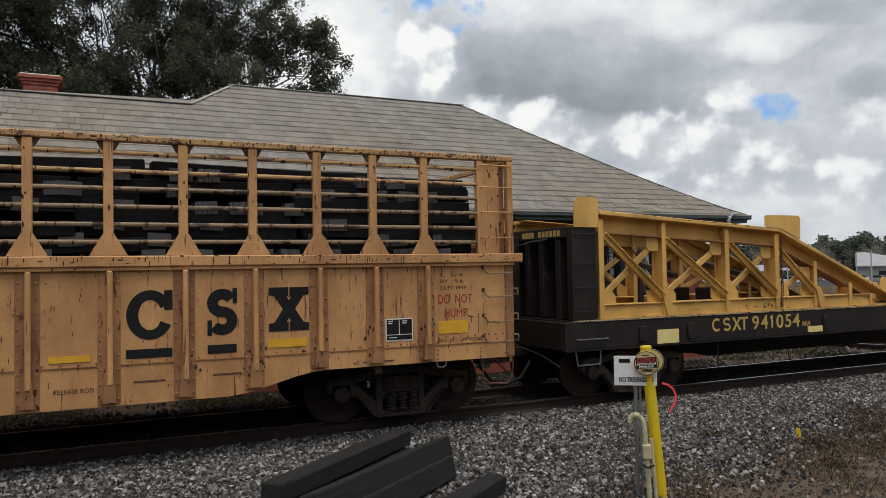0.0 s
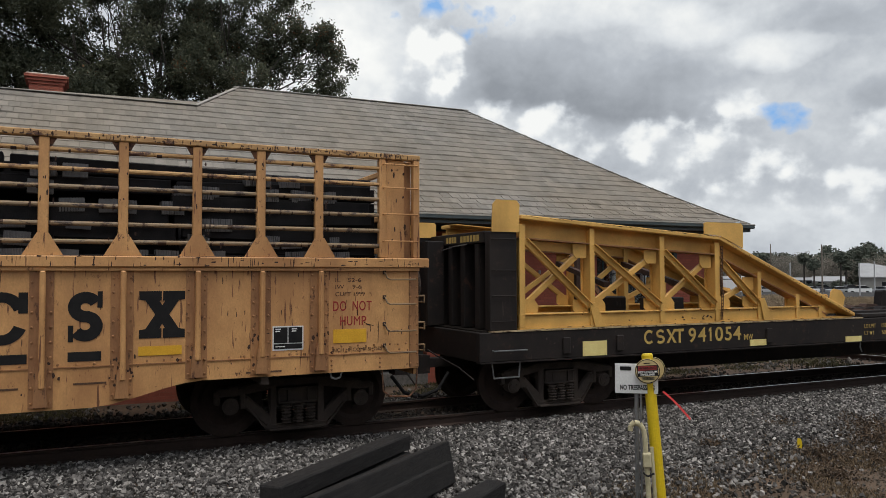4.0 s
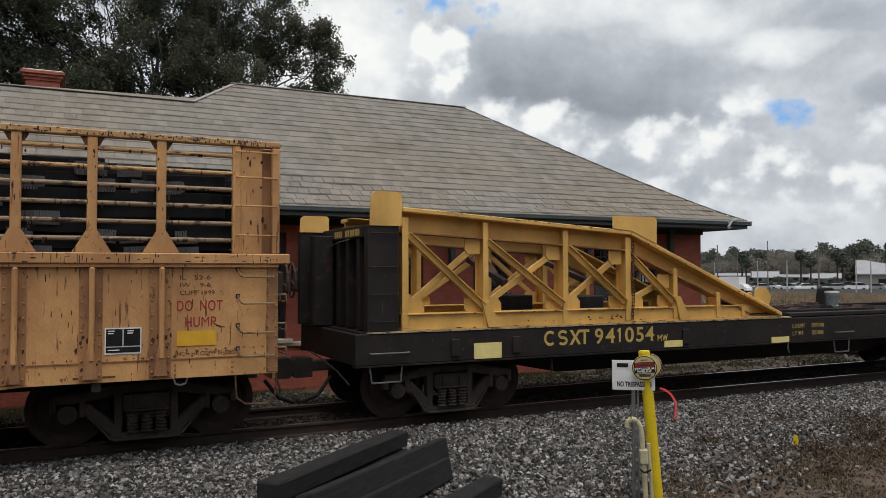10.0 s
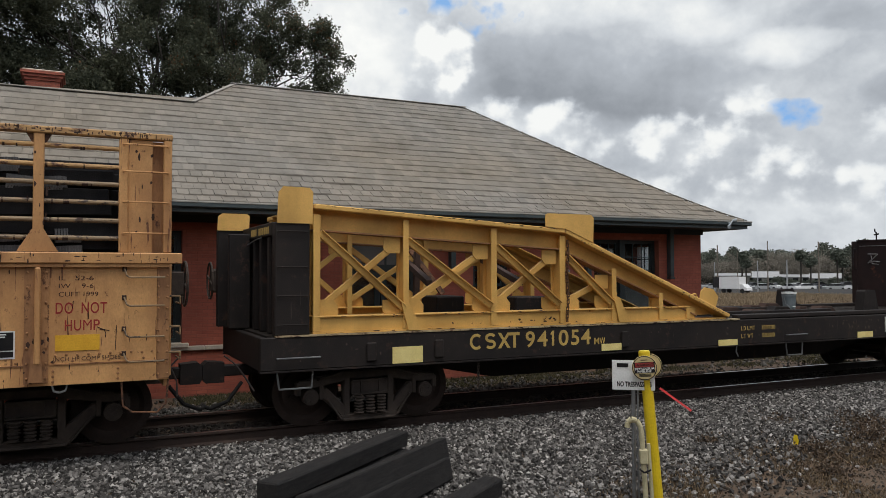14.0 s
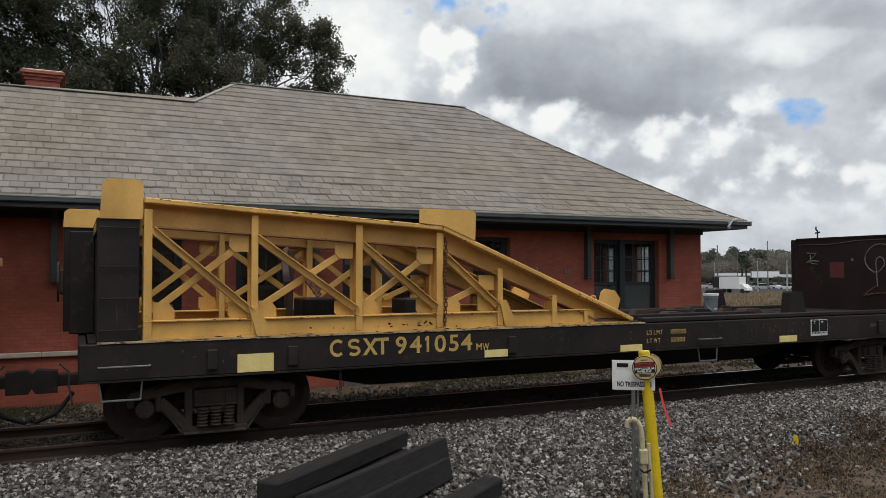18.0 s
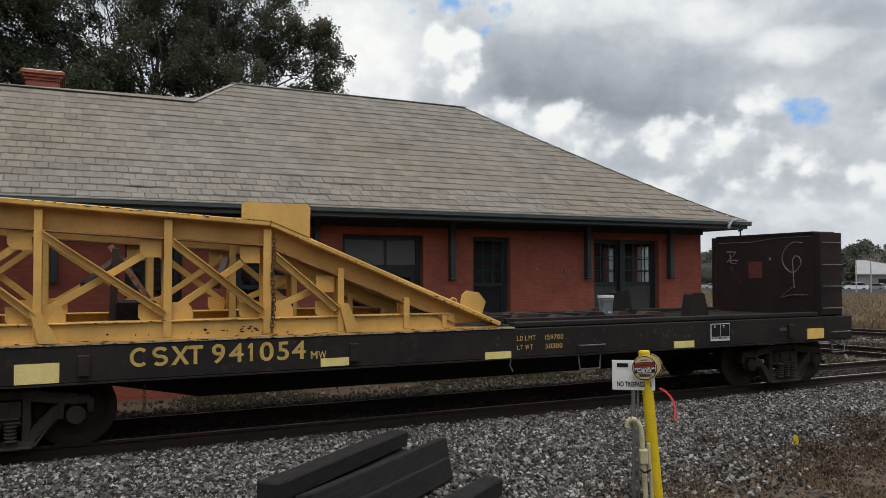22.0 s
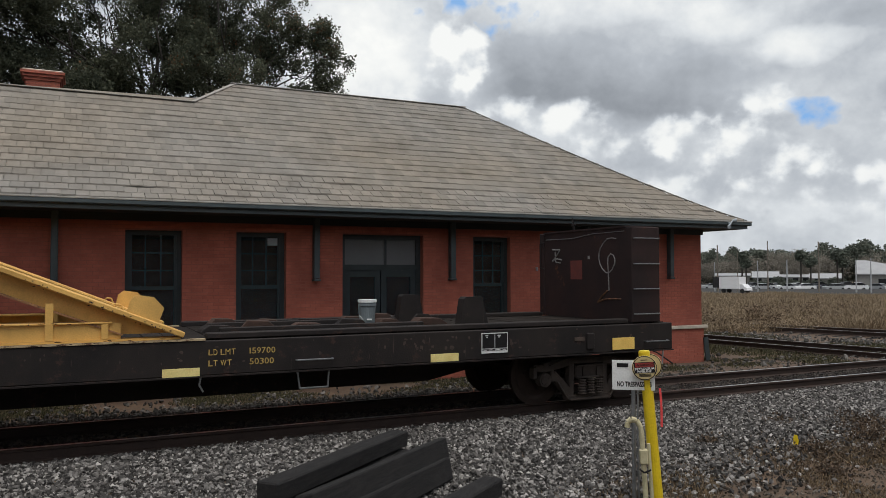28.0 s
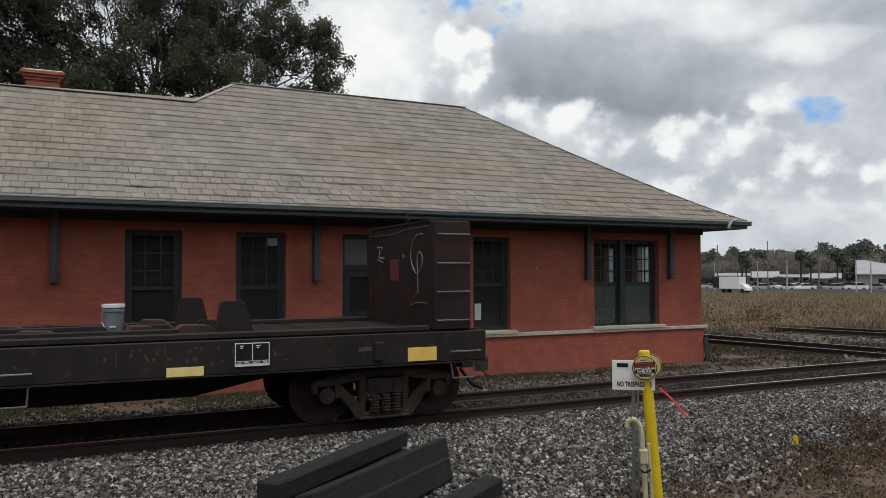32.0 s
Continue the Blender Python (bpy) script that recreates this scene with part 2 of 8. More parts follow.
M_RAMP = mat("ramp_yellow", (0.80, 0.475, 0.13), (0.66, 0.38, 0.10), 2.2, 0.55, bump=0.1, rust=(0.16, 0.07, 0.025), rust_amt=0.345, rust_scale=6, grime=(0.42, 0.24, 0.06))
M_BLACK = mat("black_car_paint", (0.011, 0.009, 0.009), (0.019, 0.015, 0.014), 2.5, 0.65, bump=0.25, rust=(0.05, 0.027, 0.02), rust_amt=0.43, rust_scale=5, spec=0.3, streak=(0.05, 0.036, 0.03), streak_amt=0.31, grime=(0.026, 0.02, 0.017))
M_TRUCK = mat("grimy_cast_steel", (0.046, 0.037, 0.032), (0.082, 0.062, 0.050), 5, 0.8, bump=0.4, spec=0.3)
M_WHEEL = mat("rusty_wheel", (0.048, 0.032, 0.026), (0.03, 0.022, 0.018), 6, 0.75, 0.2, bump=0.2, spec=0.25)
M_RAIL = mat("rusty_rail_side", (0.046, 0.028, 0.021), (0.032, 0.02, 0.016), 5, 0.8, 0.2, bump=0.3)
M_SHINE = mat("worn_rail_head", (0.5, 0.48, 0.45), (0.36, 0.34, 0.32), 8, 0.28, 1.0, bump=0.02)
M_TIE = mat("creosoted_timber", (0.010, 0.010, 0.010), (0.030, 0.027, 0.026), 4, 0.8, bump=0.9, stretch=(1, 8, 8), spec=0.3, rust=(0.048, 0.043, 0.04), rust_amt=0.36, rust_scale=2.5)
M_PLATE = mat("reflector_yellow", (0.85, 0.72, 0.3), (0.75, 0.6, 0.22), 5, 0.5, bump=0.02)
M_PLATE2 = mat("amber_reflector", (0.88, 0.60, 0.16), (0.78, 0.5, 0.12), 5, 0.5, bump=0.02)
M_ORANGE = mat("label_orange", (0.75, 0.42, 0.03), (0.65, 0.34, 0.02), 5, 0.5, bump=0.02)
M_WHITE = mat("sign_white", (0.75, 0.76, 0.74), (0.68, 0.69, 0.67), 5, 0.5, bump=0.02)
M_INK = mat("black_paint_letters", (0.010, 0.010, 0.011), (0.018, 0.017, 0.017), 6, 0.7, bump=0.0, spec=0.2)
M_RED = mat("red_paint_letters", (0.38, 0.04, 0.03), (0.3, 0.03, 0.025), 8, 0.6, bump=0.0)
M_GOLD = mat("faded_yellow_letters", (0.62, 0.43, 0.12), (0.42, 0.28, 0.08), 7, 0.7, bump=0.0)
M_POST = mat("post_yellow", (0.75, 0.55, 0.02), (0.68, 0.48, 0.015), 4, 0.4, bump=0.03)
M_STEEL = mat("galvanised_steel", (0.35, 0.36, 0.37), (0.25, 0.26, 0.27), 10, 0.45, 0.8, bump=0.1)
M_BUCKET = mat("grey_plastic", (0.4, 0.45, 0.48), (0.34, 0.38, 0.41), 6, 0.5, bump=0.02)
M_STONES = island_mat("crushed_granite", [(0.0, (0.028, 0.026, 0.024)), (1.0, (0.55, 0.525, 0.49)), (0.4, (0.092, 0.086, 0.081)), (0.78, (0.23, 0.216, 0.202))], 0.85, 50)
M_STONES2 = island_mat("dusty_ballast", [(0.0, (0.045, 0.042, 0.038)), (1.0, (0.26, 0.245, 0.225)), (0.5, (0.10, 0.094, 0.086))], 0.9, 50)
# Dark stones: the shade under the train is put into their colour.
M_STONES3 = island_mat("shade_dark_ballast", [(0.0, (0.022, 0.019, 0.017)), (1.0, (0.115, 0.10, 0.088)), (0.5, (0.046, 0.04, 0.036))], 0.9, 50)
M_GROUND = mat("trodden_dirt", (0.072, 0.047, 0.031), (0.125, 0.082, 0.05), 1.6, 0.95, bump=0.7, fine=30, rust=(0.13, 0.115, 0.10), rust_amt=0.36, rust_scale=14)
M_BED = mat("dark_ballast_bed", (0.12, 0.115, 0.11), (0.2, 0.19, 0.18), 14, 0.95, bump=0.8, fine=45)
M_LEAF = leaf_mat("oak_leaves", (0.046, 0.056, 0.038), (0.12, 0.128, 0.082))
M_DRYLEAF = island_mat("brown_leaves", [(0.0, (0.12, 0.06, 0.03)), (1.0, (0.2, 0.11, 0.05))], 0.8, 20, 0.0)
M_BARK = mat("grey_bark", (0.062, 0.054, 0.045), (0.034, 0.029, 0.025), 7, 0.95, bump=0.8)
M_STRAW = island_mat("dry_grass_blades", [(0.0, (0.19, 0.143, 0.092)), (1.0, (0.45, 0.345, 0.225)), (0.5, (0.30, 0.228, 0.147))], 0.9, 20, 0.0)
M_MATTED = island_mat("matted_dead_grass", [(0.0, (0.09, 0.066, 0.043)), (1.0, (0.33, 0.24, 0.145)), (0.5, (0.18, 0.13, 0.08))], 0.9, 20, 0.0)
M_GRIT = island_mat("brown_grit", [(0.0, (0.06, 0.049, 0.038)), (1.0, (0.28, 0.245, 0.205)), (0.5, (0.115, 0.094, 0.073))], 0.9, 50)
M_WEED = island_mat("dried_weed", [(0.0, (0.075, 0.052, 0.036)), (1.0, (0.17, 0.118, 0.075))], 0.9, 20, 0.0)
M_GRASS = island_mat("short_grass", [(0.0, (0.05, 0.052, 0.026)), (1.0, (0.14, 0.125, 0.066))], 0.9, 20, 0.0)


# ---- mesh helpers ----
def link(name, bm, material, parent=None, label="", smooth=False):
    me = bpy.data.meshes.new(name)
    if smooth:
        for f in bm.faces:
            f.smooth = True
    bm.to_mesh(me)
    bm.free()
    me.materials.append(material)
    ob = new(name, me)
    if parent:
        ob.parent = parent
    if label:
        ob["label"] = label
    return ob


def part(name, bm, material, parent, label="", smooth=False):
    return link(name, bm, material, parent, label, smooth)


def shared(name, mesh, parent, m=None):
    """One more piece on a mesh that exists."""
    ob = new(name, mesh)
    ob.parent = parent
    if m is not None:
        ob.matrix_local = m
    return ob


def empty(name, x=0, y=0, z=0):
    ob = new(name)
    ob.location = (x, y, z)
    return ob


def box(bm, x0, x1, y0, y1, z0, z1, bev=0.0):
    """A box, with bevelled edges where bev is given."""
    m = Matrix.LocRotScale(((x0 + x1) / 2, (y0 + y1) / 2, (z0 + z1) / 2), None, (abs(x1 - x0), abs(y1 - y0), abs(z1 - z0)))
    made = bmesh.ops.create_cube(bm, size=1.0, matrix=m)
    if bev:
        es = list({e for v in made["verts"] for e in v.link_edges})
        bmesh.ops.bevel(bm, geom=es, offset=bev, segments=1, affect="EDGES", clamp_overlap=True)
    return bm


def bx(*a, **k):
    return box(bmesh.new(), *a, **k)


def rod(bm, a, b, r, sides=8, r2=None):
    """A round bar from a to b."""
    a, b = Vector(a), Vector(b)
    d = b - a
    m = Matrix.Translation((a + b) / 2) @ d.to_track_quat("Z", "Y").to_matrix().to_4x4()
    bmesh.ops.create_cone(bm, cap_ends=True, segments=sides, radius1=r, radius2=r if r2 is None else r2, depth=d.length, matrix=m)
    return bm


def rods(pts, r, sides=6):
    bm = bmesh.new()
    for a, b in zip(pts, pts[1:]):
        rod(bm, a, b, r, sides)
    return bm


def beam(bm, a, b, w, h, up=(0, 1, 0), bev=0.0):
    """A square bar from a to b; h across the direction up, w across the other."""
    a, b = Vector(a), Vector(b)
    d = (b - a).normalized()
    u = Vector(up).normalized()
    s = d.cross(u).normalized()
    u = s.cross(d)
    rot = Matrix((s, u, d)).transposed().to_4x4()
    m = Matrix.Translation((a + b) / 2) @ rot @ Matrix.Diagonal((w, h, (b - a).length, 1))
    made = bmesh.ops.create_cube(bm, size=1.0, matrix=m)
    if bev:
        bmesh.ops.bevel(bm, geom=list({e for v in made["verts"] for e in v.link_edges}), offset=bev, segments=1, affect="EDGES")
    return bm


def prism(outline, y0, y1, bm=None):
    """A plate with an outline of (x, z), from y0 to y1."""
    bm = bm or bmesh.new()
    a = [bm.verts.new((x, y0, z)) for x, z in outline]
    b = [bm.verts.new((x, y1, z)) for x, z in outline]
    n = len(a)
    fs = [bm.faces.new(a), bm.faces.new(list(reversed(b)))]
    for i in range(n):
        fs.append(bm.faces.new((a[i], b[i], b[(i + 1) % n], a[(i + 1) % n])))
    bmesh.ops.recalc_face_normals(bm, faces=fs)
    return bm


def turned(profile, axis="Z", segs=24, bm=None, at=(0, 0, 0)):
    """A solid of revolution from (radius, height) rows."""
    bm = bm or bmesh.new()
    rings = []
    for r, h in profile:
        ring = []
        for k in range(segs):
            a = 2 * math.pi * k / segs
            p = (r * math.cos(a), r * math.sin(a), h) if axis == "Z" else (r * math.cos(a), h, r * math.sin(a))
            ring.append(bm.verts.new(Vector(p) + Vector(at)))
        rings.append(ring)
    fs = []
    for p, q in zip(rings, rings[1:]):
        for k in range(segs):
            fs.append(bm.faces.new((p[k], p[(k + 1) % segs], q[(k + 1) % segs], q[k])))
    fs += [bm.faces.new(rings[0]), bm.faces.new(rings[-1])]
    bmesh.ops.recalc_face_normals(bm, faces=fs)
    return bm


def annulus(r0, r1, y, segs=32):
    """A flat ring that faces -y."""
    bm = bmesh.new()
    pts = []
    for k in range(segs):
        a = 2 * math.pi * k / segs
        pts.append([bm.verts.new((r * math.cos(a), y, r * math.sin(a))) for r in (r0, r1)])
    for k in range(segs):
        p, q = pts[k], pts[(k + 1) % segs]
        bm.faces.new((p[0], p[1], q[1], q[0]))
    return bm


def curl(path, width, y):
    """A flat band of one width along a curved path of (x, z), facing -y."""
    bm = bmesh.new()
    rows = []
    for k, (x, z) in enumerate(path):
        a, b = path[max(0, k - 1)], path[min(len(path) - 1, k + 1)]
        d = Vector((b[0] - a[0], b[1] - a[1])).normalized() * width / 2
        rows.append([bm.verts.new((x - d.y * q, y, z + d.x * q)) for q in (-1, 1)])
    for p, q in zip(rows, rows[1:]):
        bm.faces.new((p[0], q[0], q[1], p[1]))
    bmesh.ops.recalc_face_normals(bm, faces=bm.faces)
    return bm


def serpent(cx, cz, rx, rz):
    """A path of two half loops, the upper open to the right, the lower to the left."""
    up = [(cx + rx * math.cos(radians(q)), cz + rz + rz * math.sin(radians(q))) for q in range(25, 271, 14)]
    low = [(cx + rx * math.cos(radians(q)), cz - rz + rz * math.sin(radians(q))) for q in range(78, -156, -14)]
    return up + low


def lettering(text, x, z, height, material, parent, y, width=None, bold=0.0, name="lettering", rz=0):
    """Words on a plane that faces -y, their lower left corner at (x, y, z), with a cap height."""
    cu = bpy.data.curves.new(name, "FONT")
    cu.body, cu.size, cu.extrude, cu.offset = text, height / 0.69, 0.0015, bold
    tmp = new(name, cu)
    bpy.context.view_layer.update()
    me = bpy.data.meshes.new_from_object(tmp.evaluated_get(bpy.context.evaluated_depsgraph_get()))
    bpy.data.objects.remove(tmp)
    co = np.empty(len(me.vertices) * 3)
    me.vertices.foreach_get("co", co)
    co = co.reshape(-1, 3)
    co[:, 0] -= co[:, 0].min()
    if width:
        co[:, 0] *= width / co[:, 0].max()
    out = np.c_[co[:, 0] + x, -co[:, 2] + y, co[:, 1] + z]
    me.vertices.foreach_set("co", out.ravel())
    me.materials.clear()
    me.materials.append(material)
    ob = new(name, me)
    ob.parent = parent
    return ob


def cloud_mesh(name, verts, faces, material, parent=None):
    me = bpy.data.meshes.new(name)
    me.from_pydata(verts, [], faces)
    me.materials.append(material)
    ob = new(name, me)
    if parent:
        ob.parent = parent
    return ob


def cells(centres, sizes, rng, shape=None):
    """Many uneven stones: distorted eight-cornered lumps; arrays of vertices and quads."""
    n = len(centres)
    base = np.array([[-1, -1, -1], [1, -1, -1], [1, 1, -1], [-1, 1, -1], [-1, -1, 1], [1, -1, 1], [1, 1, 1], [-1, 1, 1]], float) * 0.5
    v = base[None] * rng.uniform(0.45, 1.25, (n, 1, 3)) + rng.uniform(-0.22, 0.22, (n, 8, 3))
    q = rng.normal(size=(n, 4))
    q /= np.linalg.norm(q, axis=1)[:, None]
    w, x, y, z = q.T
    rm = np.stack([np.stack([1 - 2 * (y * y + z * z), 2 * (x * y - z * w), 2 * (x * z + y * w)], -1),
                   np.stack([2 * (x * y + z * w), 1 - 2 * (x * x + z * z), 2 * (y * z - x * w)], -1),
                   np.stack([2 * (x * z - y * w), 2 * (y * z + x * w), 1 - 2 * (x * x + y * y)], -1)], 1)
    v = np.einsum("nij,nkj->nki", rm, v) * np.asarray(sizes)[:, None, None] + np.asarray(centres)[:, None, :]
    f = np.array([[0, 3, 2, 1], [4, 5, 6, 7], [0, 1, 5, 4], [1, 2, 6, 5], [2, 3, 7, 6], [3, 0, 4, 7]])
    faces = (f[None] + 8 * np.arange(n)[:, None, None]).reshape(-1, 4)
    return v.reshape(-1, 3), faces


def fast_mesh(name, v, quads, material, parent=None):
    me = bpy.data.meshes.new(name)
    k = quads.shape[1]
    me.vertices.add(len(v))
    me.vertices.foreach_set("co", np.asarray(v, np.float32).ravel())
    me.loops.add(quads.size)
    me.loops.foreach_set("vertex_index", quads.astype(np.int32).ravel())
    me.polygons.add(len(quads))
    me.polygons.foreach_set("loop_start", np.arange(0, quads.size, k, dtype=np.int32))
    me.update(calc_edges=True)
    me.shade_flat()
    me.materials.append(material)
    ob = new(name, me)
    if parent:
        ob.parent = parent
    return ob


# ---- ground ----
rng = np.random.default_rng(7)


def height_of(x, y):
    """Ground height: flat dirt, a low ballast bank under the track, gentle lumps."""
    bank = 0.0
    if 7.0 < y < 15.0:
        bank = 0.05 * min(1.0, (y - 7.0) / 2.5, (15.0 - y) / 1.0)
    r = math.hypot(x, y)
    return bank - min(1.6, max(0.0, (r - 60) * 0.0145)) if y > 0 else bank


def ground_sheet():
    xs = [-3000, -600, -150, -40, -15] + list(np.arange(-8, 32.01, 1.0)) + [36, 45, 60, 75, 90, 105, 120, 140, 160, 180, 200, 240, 300, 900, 3000]
    ys = [-3000, -600, -120, -30, -8, -2] + list(np.arange(0, 20.01, 0.5)) + [22, 25, 30, 40, 50, 60, 75, 90, 105, 120, 140, 160, 200, 300, 900, 3000]
    v = [(x, y, height_of(x, y) - 0.03 + 0.02 * noise.noise((x * 0.7, y * 0.7, 3))) for y in ys for x in xs]
    w = len(xs)
    f = [(j * w + i, j * w + i + 1, (j + 1) * w + i + 1, (j + 1) * w + i) for j in range(len(ys) - 1) for i in range(w - 1)]
    ob = cloud_mesh("ground", v, f, M_GROUND)
    for p in ob.data.polygons:
        p.use_smooth = True
    return tagged(ob, "brown trodden dirt with scattered stones beside the railway", "ground", kind="structure")


ground_sheet()


def scatter_stones(name, n, x0, x1, y0, y1, s0, s1, label, mask=None, zoff=0.0, material=None):
    x, y = rng.uniform(x0, x1, n), rng.uniform(y0, y1, n)
    if mask is not None:
        keep = mask(x, y)
        x, y = x[keep], y[keep]
    z = np.array([height_of(a, b) for a, b in zip(x, y)]) + zoff + rng.uniform(-0.012, 0.018, len(x))
    s = rng.uniform(s0, s1, len(x))
    v, f = cells(np.c_[x, y, z], s, rng)
    ob = fast_mesh(name, v, f, material or M_STONES)
    return tagged(ob, label, "gravel", kind="stuff")


def edge_line(x):
    return 7.75 + 0.12 * (x - 6) + 0.25 * np.sin(x * 0.9) + 0.2 * np.sin(x * 2.3 + 1)


def near_mask(x, y):
    """Dense on the bank, thinning out over the dirt."""
    e = edge_line(x) - 0.25 - np.clip((6.0 - x) * 0.55, 0, 2.4)
    return rng.uniform(0, 1, len(x)) < np.clip((y - e + 1.9) / 2.5, 0.10, 1) ** 1.8


scatter_stones("ballast", 125000, -2.0, 17.0, 5.0, 10.62, 0.018, 0.046, "pale grey crushed stone ballast beside the rails", near_mask)
scatter_stones("ballast", 17000, -3.5, 24.0, 10.95, 12.25, 0.03, 0.06, "ballast between the rails, coloured dark for the shade there", zoff=-0.035, material=M_STONES3)
scatter_stones("ballast", 26000, -3.5, 22.0, 12.5, 15.2, 0.025, 0.06, "grey crushed stone ballast near the depot wall",
               lambda x, y: rng.uniform(0, 1, len(x)) < np.clip((14.1 - y - np.clip(x - 11, 0, 5) * 0.22) / 0.9, 0.05, 1), material=M_STONES2)
scatter_stones("ballast", 9000, 15.5, 34.0, 13.0, 34.0, 0.05, 0.1, "grey crushed stone ballast between the sidings",
               lambda x, y: rng.uniform(0, 1, len(x)) < np.clip(1.0 - np.abs(x - 23.0 + 0.2 * (y - 20)) / 2.2, 0.10, 1), material=M_STONES2)
# small stones and crumbs on the dirt
scatter_stones("grit", 27000, 0.5, 14.0, 4.2, 9.0, 0.008, 0.026, "small stones trodden into the dirt", zoff=-0.020, material=M_GRIT)


# ---- track ----
def rail_profile():
    return [(-0.07, 0.0), (0.07, 0.0), (0.07, 0.012), (0.012, 0.035), (0.01, 0.125), (0.036, 0.138), (0.036, 0.163), (0.028, 0.17),
            (-0.028, 0.17), (-0.036, 0.163), (-0.036, 0.138), (-0.01, 0.125), (-0.012, 0.035), (-0.07, 0.012)]


def rail_bar(name, a, b, top, parent):
    """A rail from a to b with its worn running surface as a part."""
    a, b = Vector((*a, top - 0.17)), Vector((*b, top - 0.17))
    d = (b - a).normalized()
    s = Vector((d.y, -d.x, 0))
    bm = bmesh.new()
    ends = [[bm.verts.new(p + s * u + Vector((0, 0, w))) for u, w in rail_profile()] for p in (a, b)]
    n = len(ends[0])
    fs = [bm.faces.new((ends[0][i], ends[0][(i + 1) % n], ends[1][(i + 1) % n], ends[1][i])) for i in range(n)]
    fs += [bm.faces.new(ends[0]), bm.faces.new(ends[1])]
    bmesh.ops.recalc_face_normals(bm, faces=fs)
    rail = part(name, bm, M_RAIL, parent, "rust-brown steel rail")
    bm = bmesh.new()
    beam(bm, a + Vector((0, 0, 0.1715)), b + Vector((0, 0, 0.1715)), 0.05, 0.004, up=(0, 0, 1))
    head = part("running_surface", bm, M_SHINE, rail, "bright worn rail head")
    return rail


def track_line(name, a, b, top, label, tie_gap=0.55, spikes=False):
    """Two rails on timber sleepers between the plan points a and b."""
    t = empty(name)
    tagged(t, label, "railway track", kind="structure")
    a, b = Vector(a), Vector(b)
    d = (b - a).normalized()
    s = Vector((-d.y, d.x))
    for k in (-0.7525, 0.7525):
        rail_bar("rail", a + s * k, b + s * k, top, t)
    me = None
    n = int((b - a).length / tie_gap)
    ang = math.atan2(d.y, d.x)
    for i in range(min(n, 150)):
        p = a + d * (i + 0.5) * tie_gap
        m = Matrix.Translation((p.x, p.y, top - 0.185)) @ Matrix.Rotation(ang + random.uniform(-0.015, 0.015), 4, "Z")
        if me is None:
            o = part("sleeper", bx(-0.115, 0.115, -1.3, 1.3, -0.16, 0.0, bev=0.012), M_TIE, t)
            me = o.data
            o.matrix_local = m
        else:
            shared("sleeper", me, t, m)
    return t


main_track = track_line("main_track", (-7, YC), (33, YC), RAIL, "rusty main line rails on dark timber sleepers in ballast")
# tie plates and spikes beside the near rail
me = None
for i in range(72):
    x = -7 + (i + 0.5) * 0.55
    for y in (YC - 0.7525, YC + 0.7525):
        m = Matrix.Translation((x, y, RAIL - 0.185))
        if me is None:
            bm = bx(-0.09, 0.09, -0.17, 0.17, 0.0, 0.014)
            for u, w in ((-0.05, -0.09), (0.05, -0.09), (-0.05, 0.09), (0.05, 0.09)):
                box(bm, u - 0.016, u + 0.016, w - 0.02, w + 0.02, 0.014, 0.045)
            o = part("tie_plate", bm, M_RAIL, main_track)
            me = o.data
            o.matrix_local = m
        else:
            shared("tie_plate", me, main_track, m)


# ---- depot building ----
WY, WT = 15.635, 0.33
WX0, WX1 = -9.0, 15.2
WINDOWS = [(0.85, 1.88), (2.91, 3.92), (8.27, 9.26), (11.68, 13.75)]
DOORX = (5.13, 7.01)
WTOP, WSILL, WALLTOP = 3.19, 1.0, 3.5
depot = empty("depot_building", 3.0, 18.0, 0.0)
depot.location = (0, 0, 0)
tagged(depot, "single-storey red brick railway depot with grey shingled hip roof", "building")


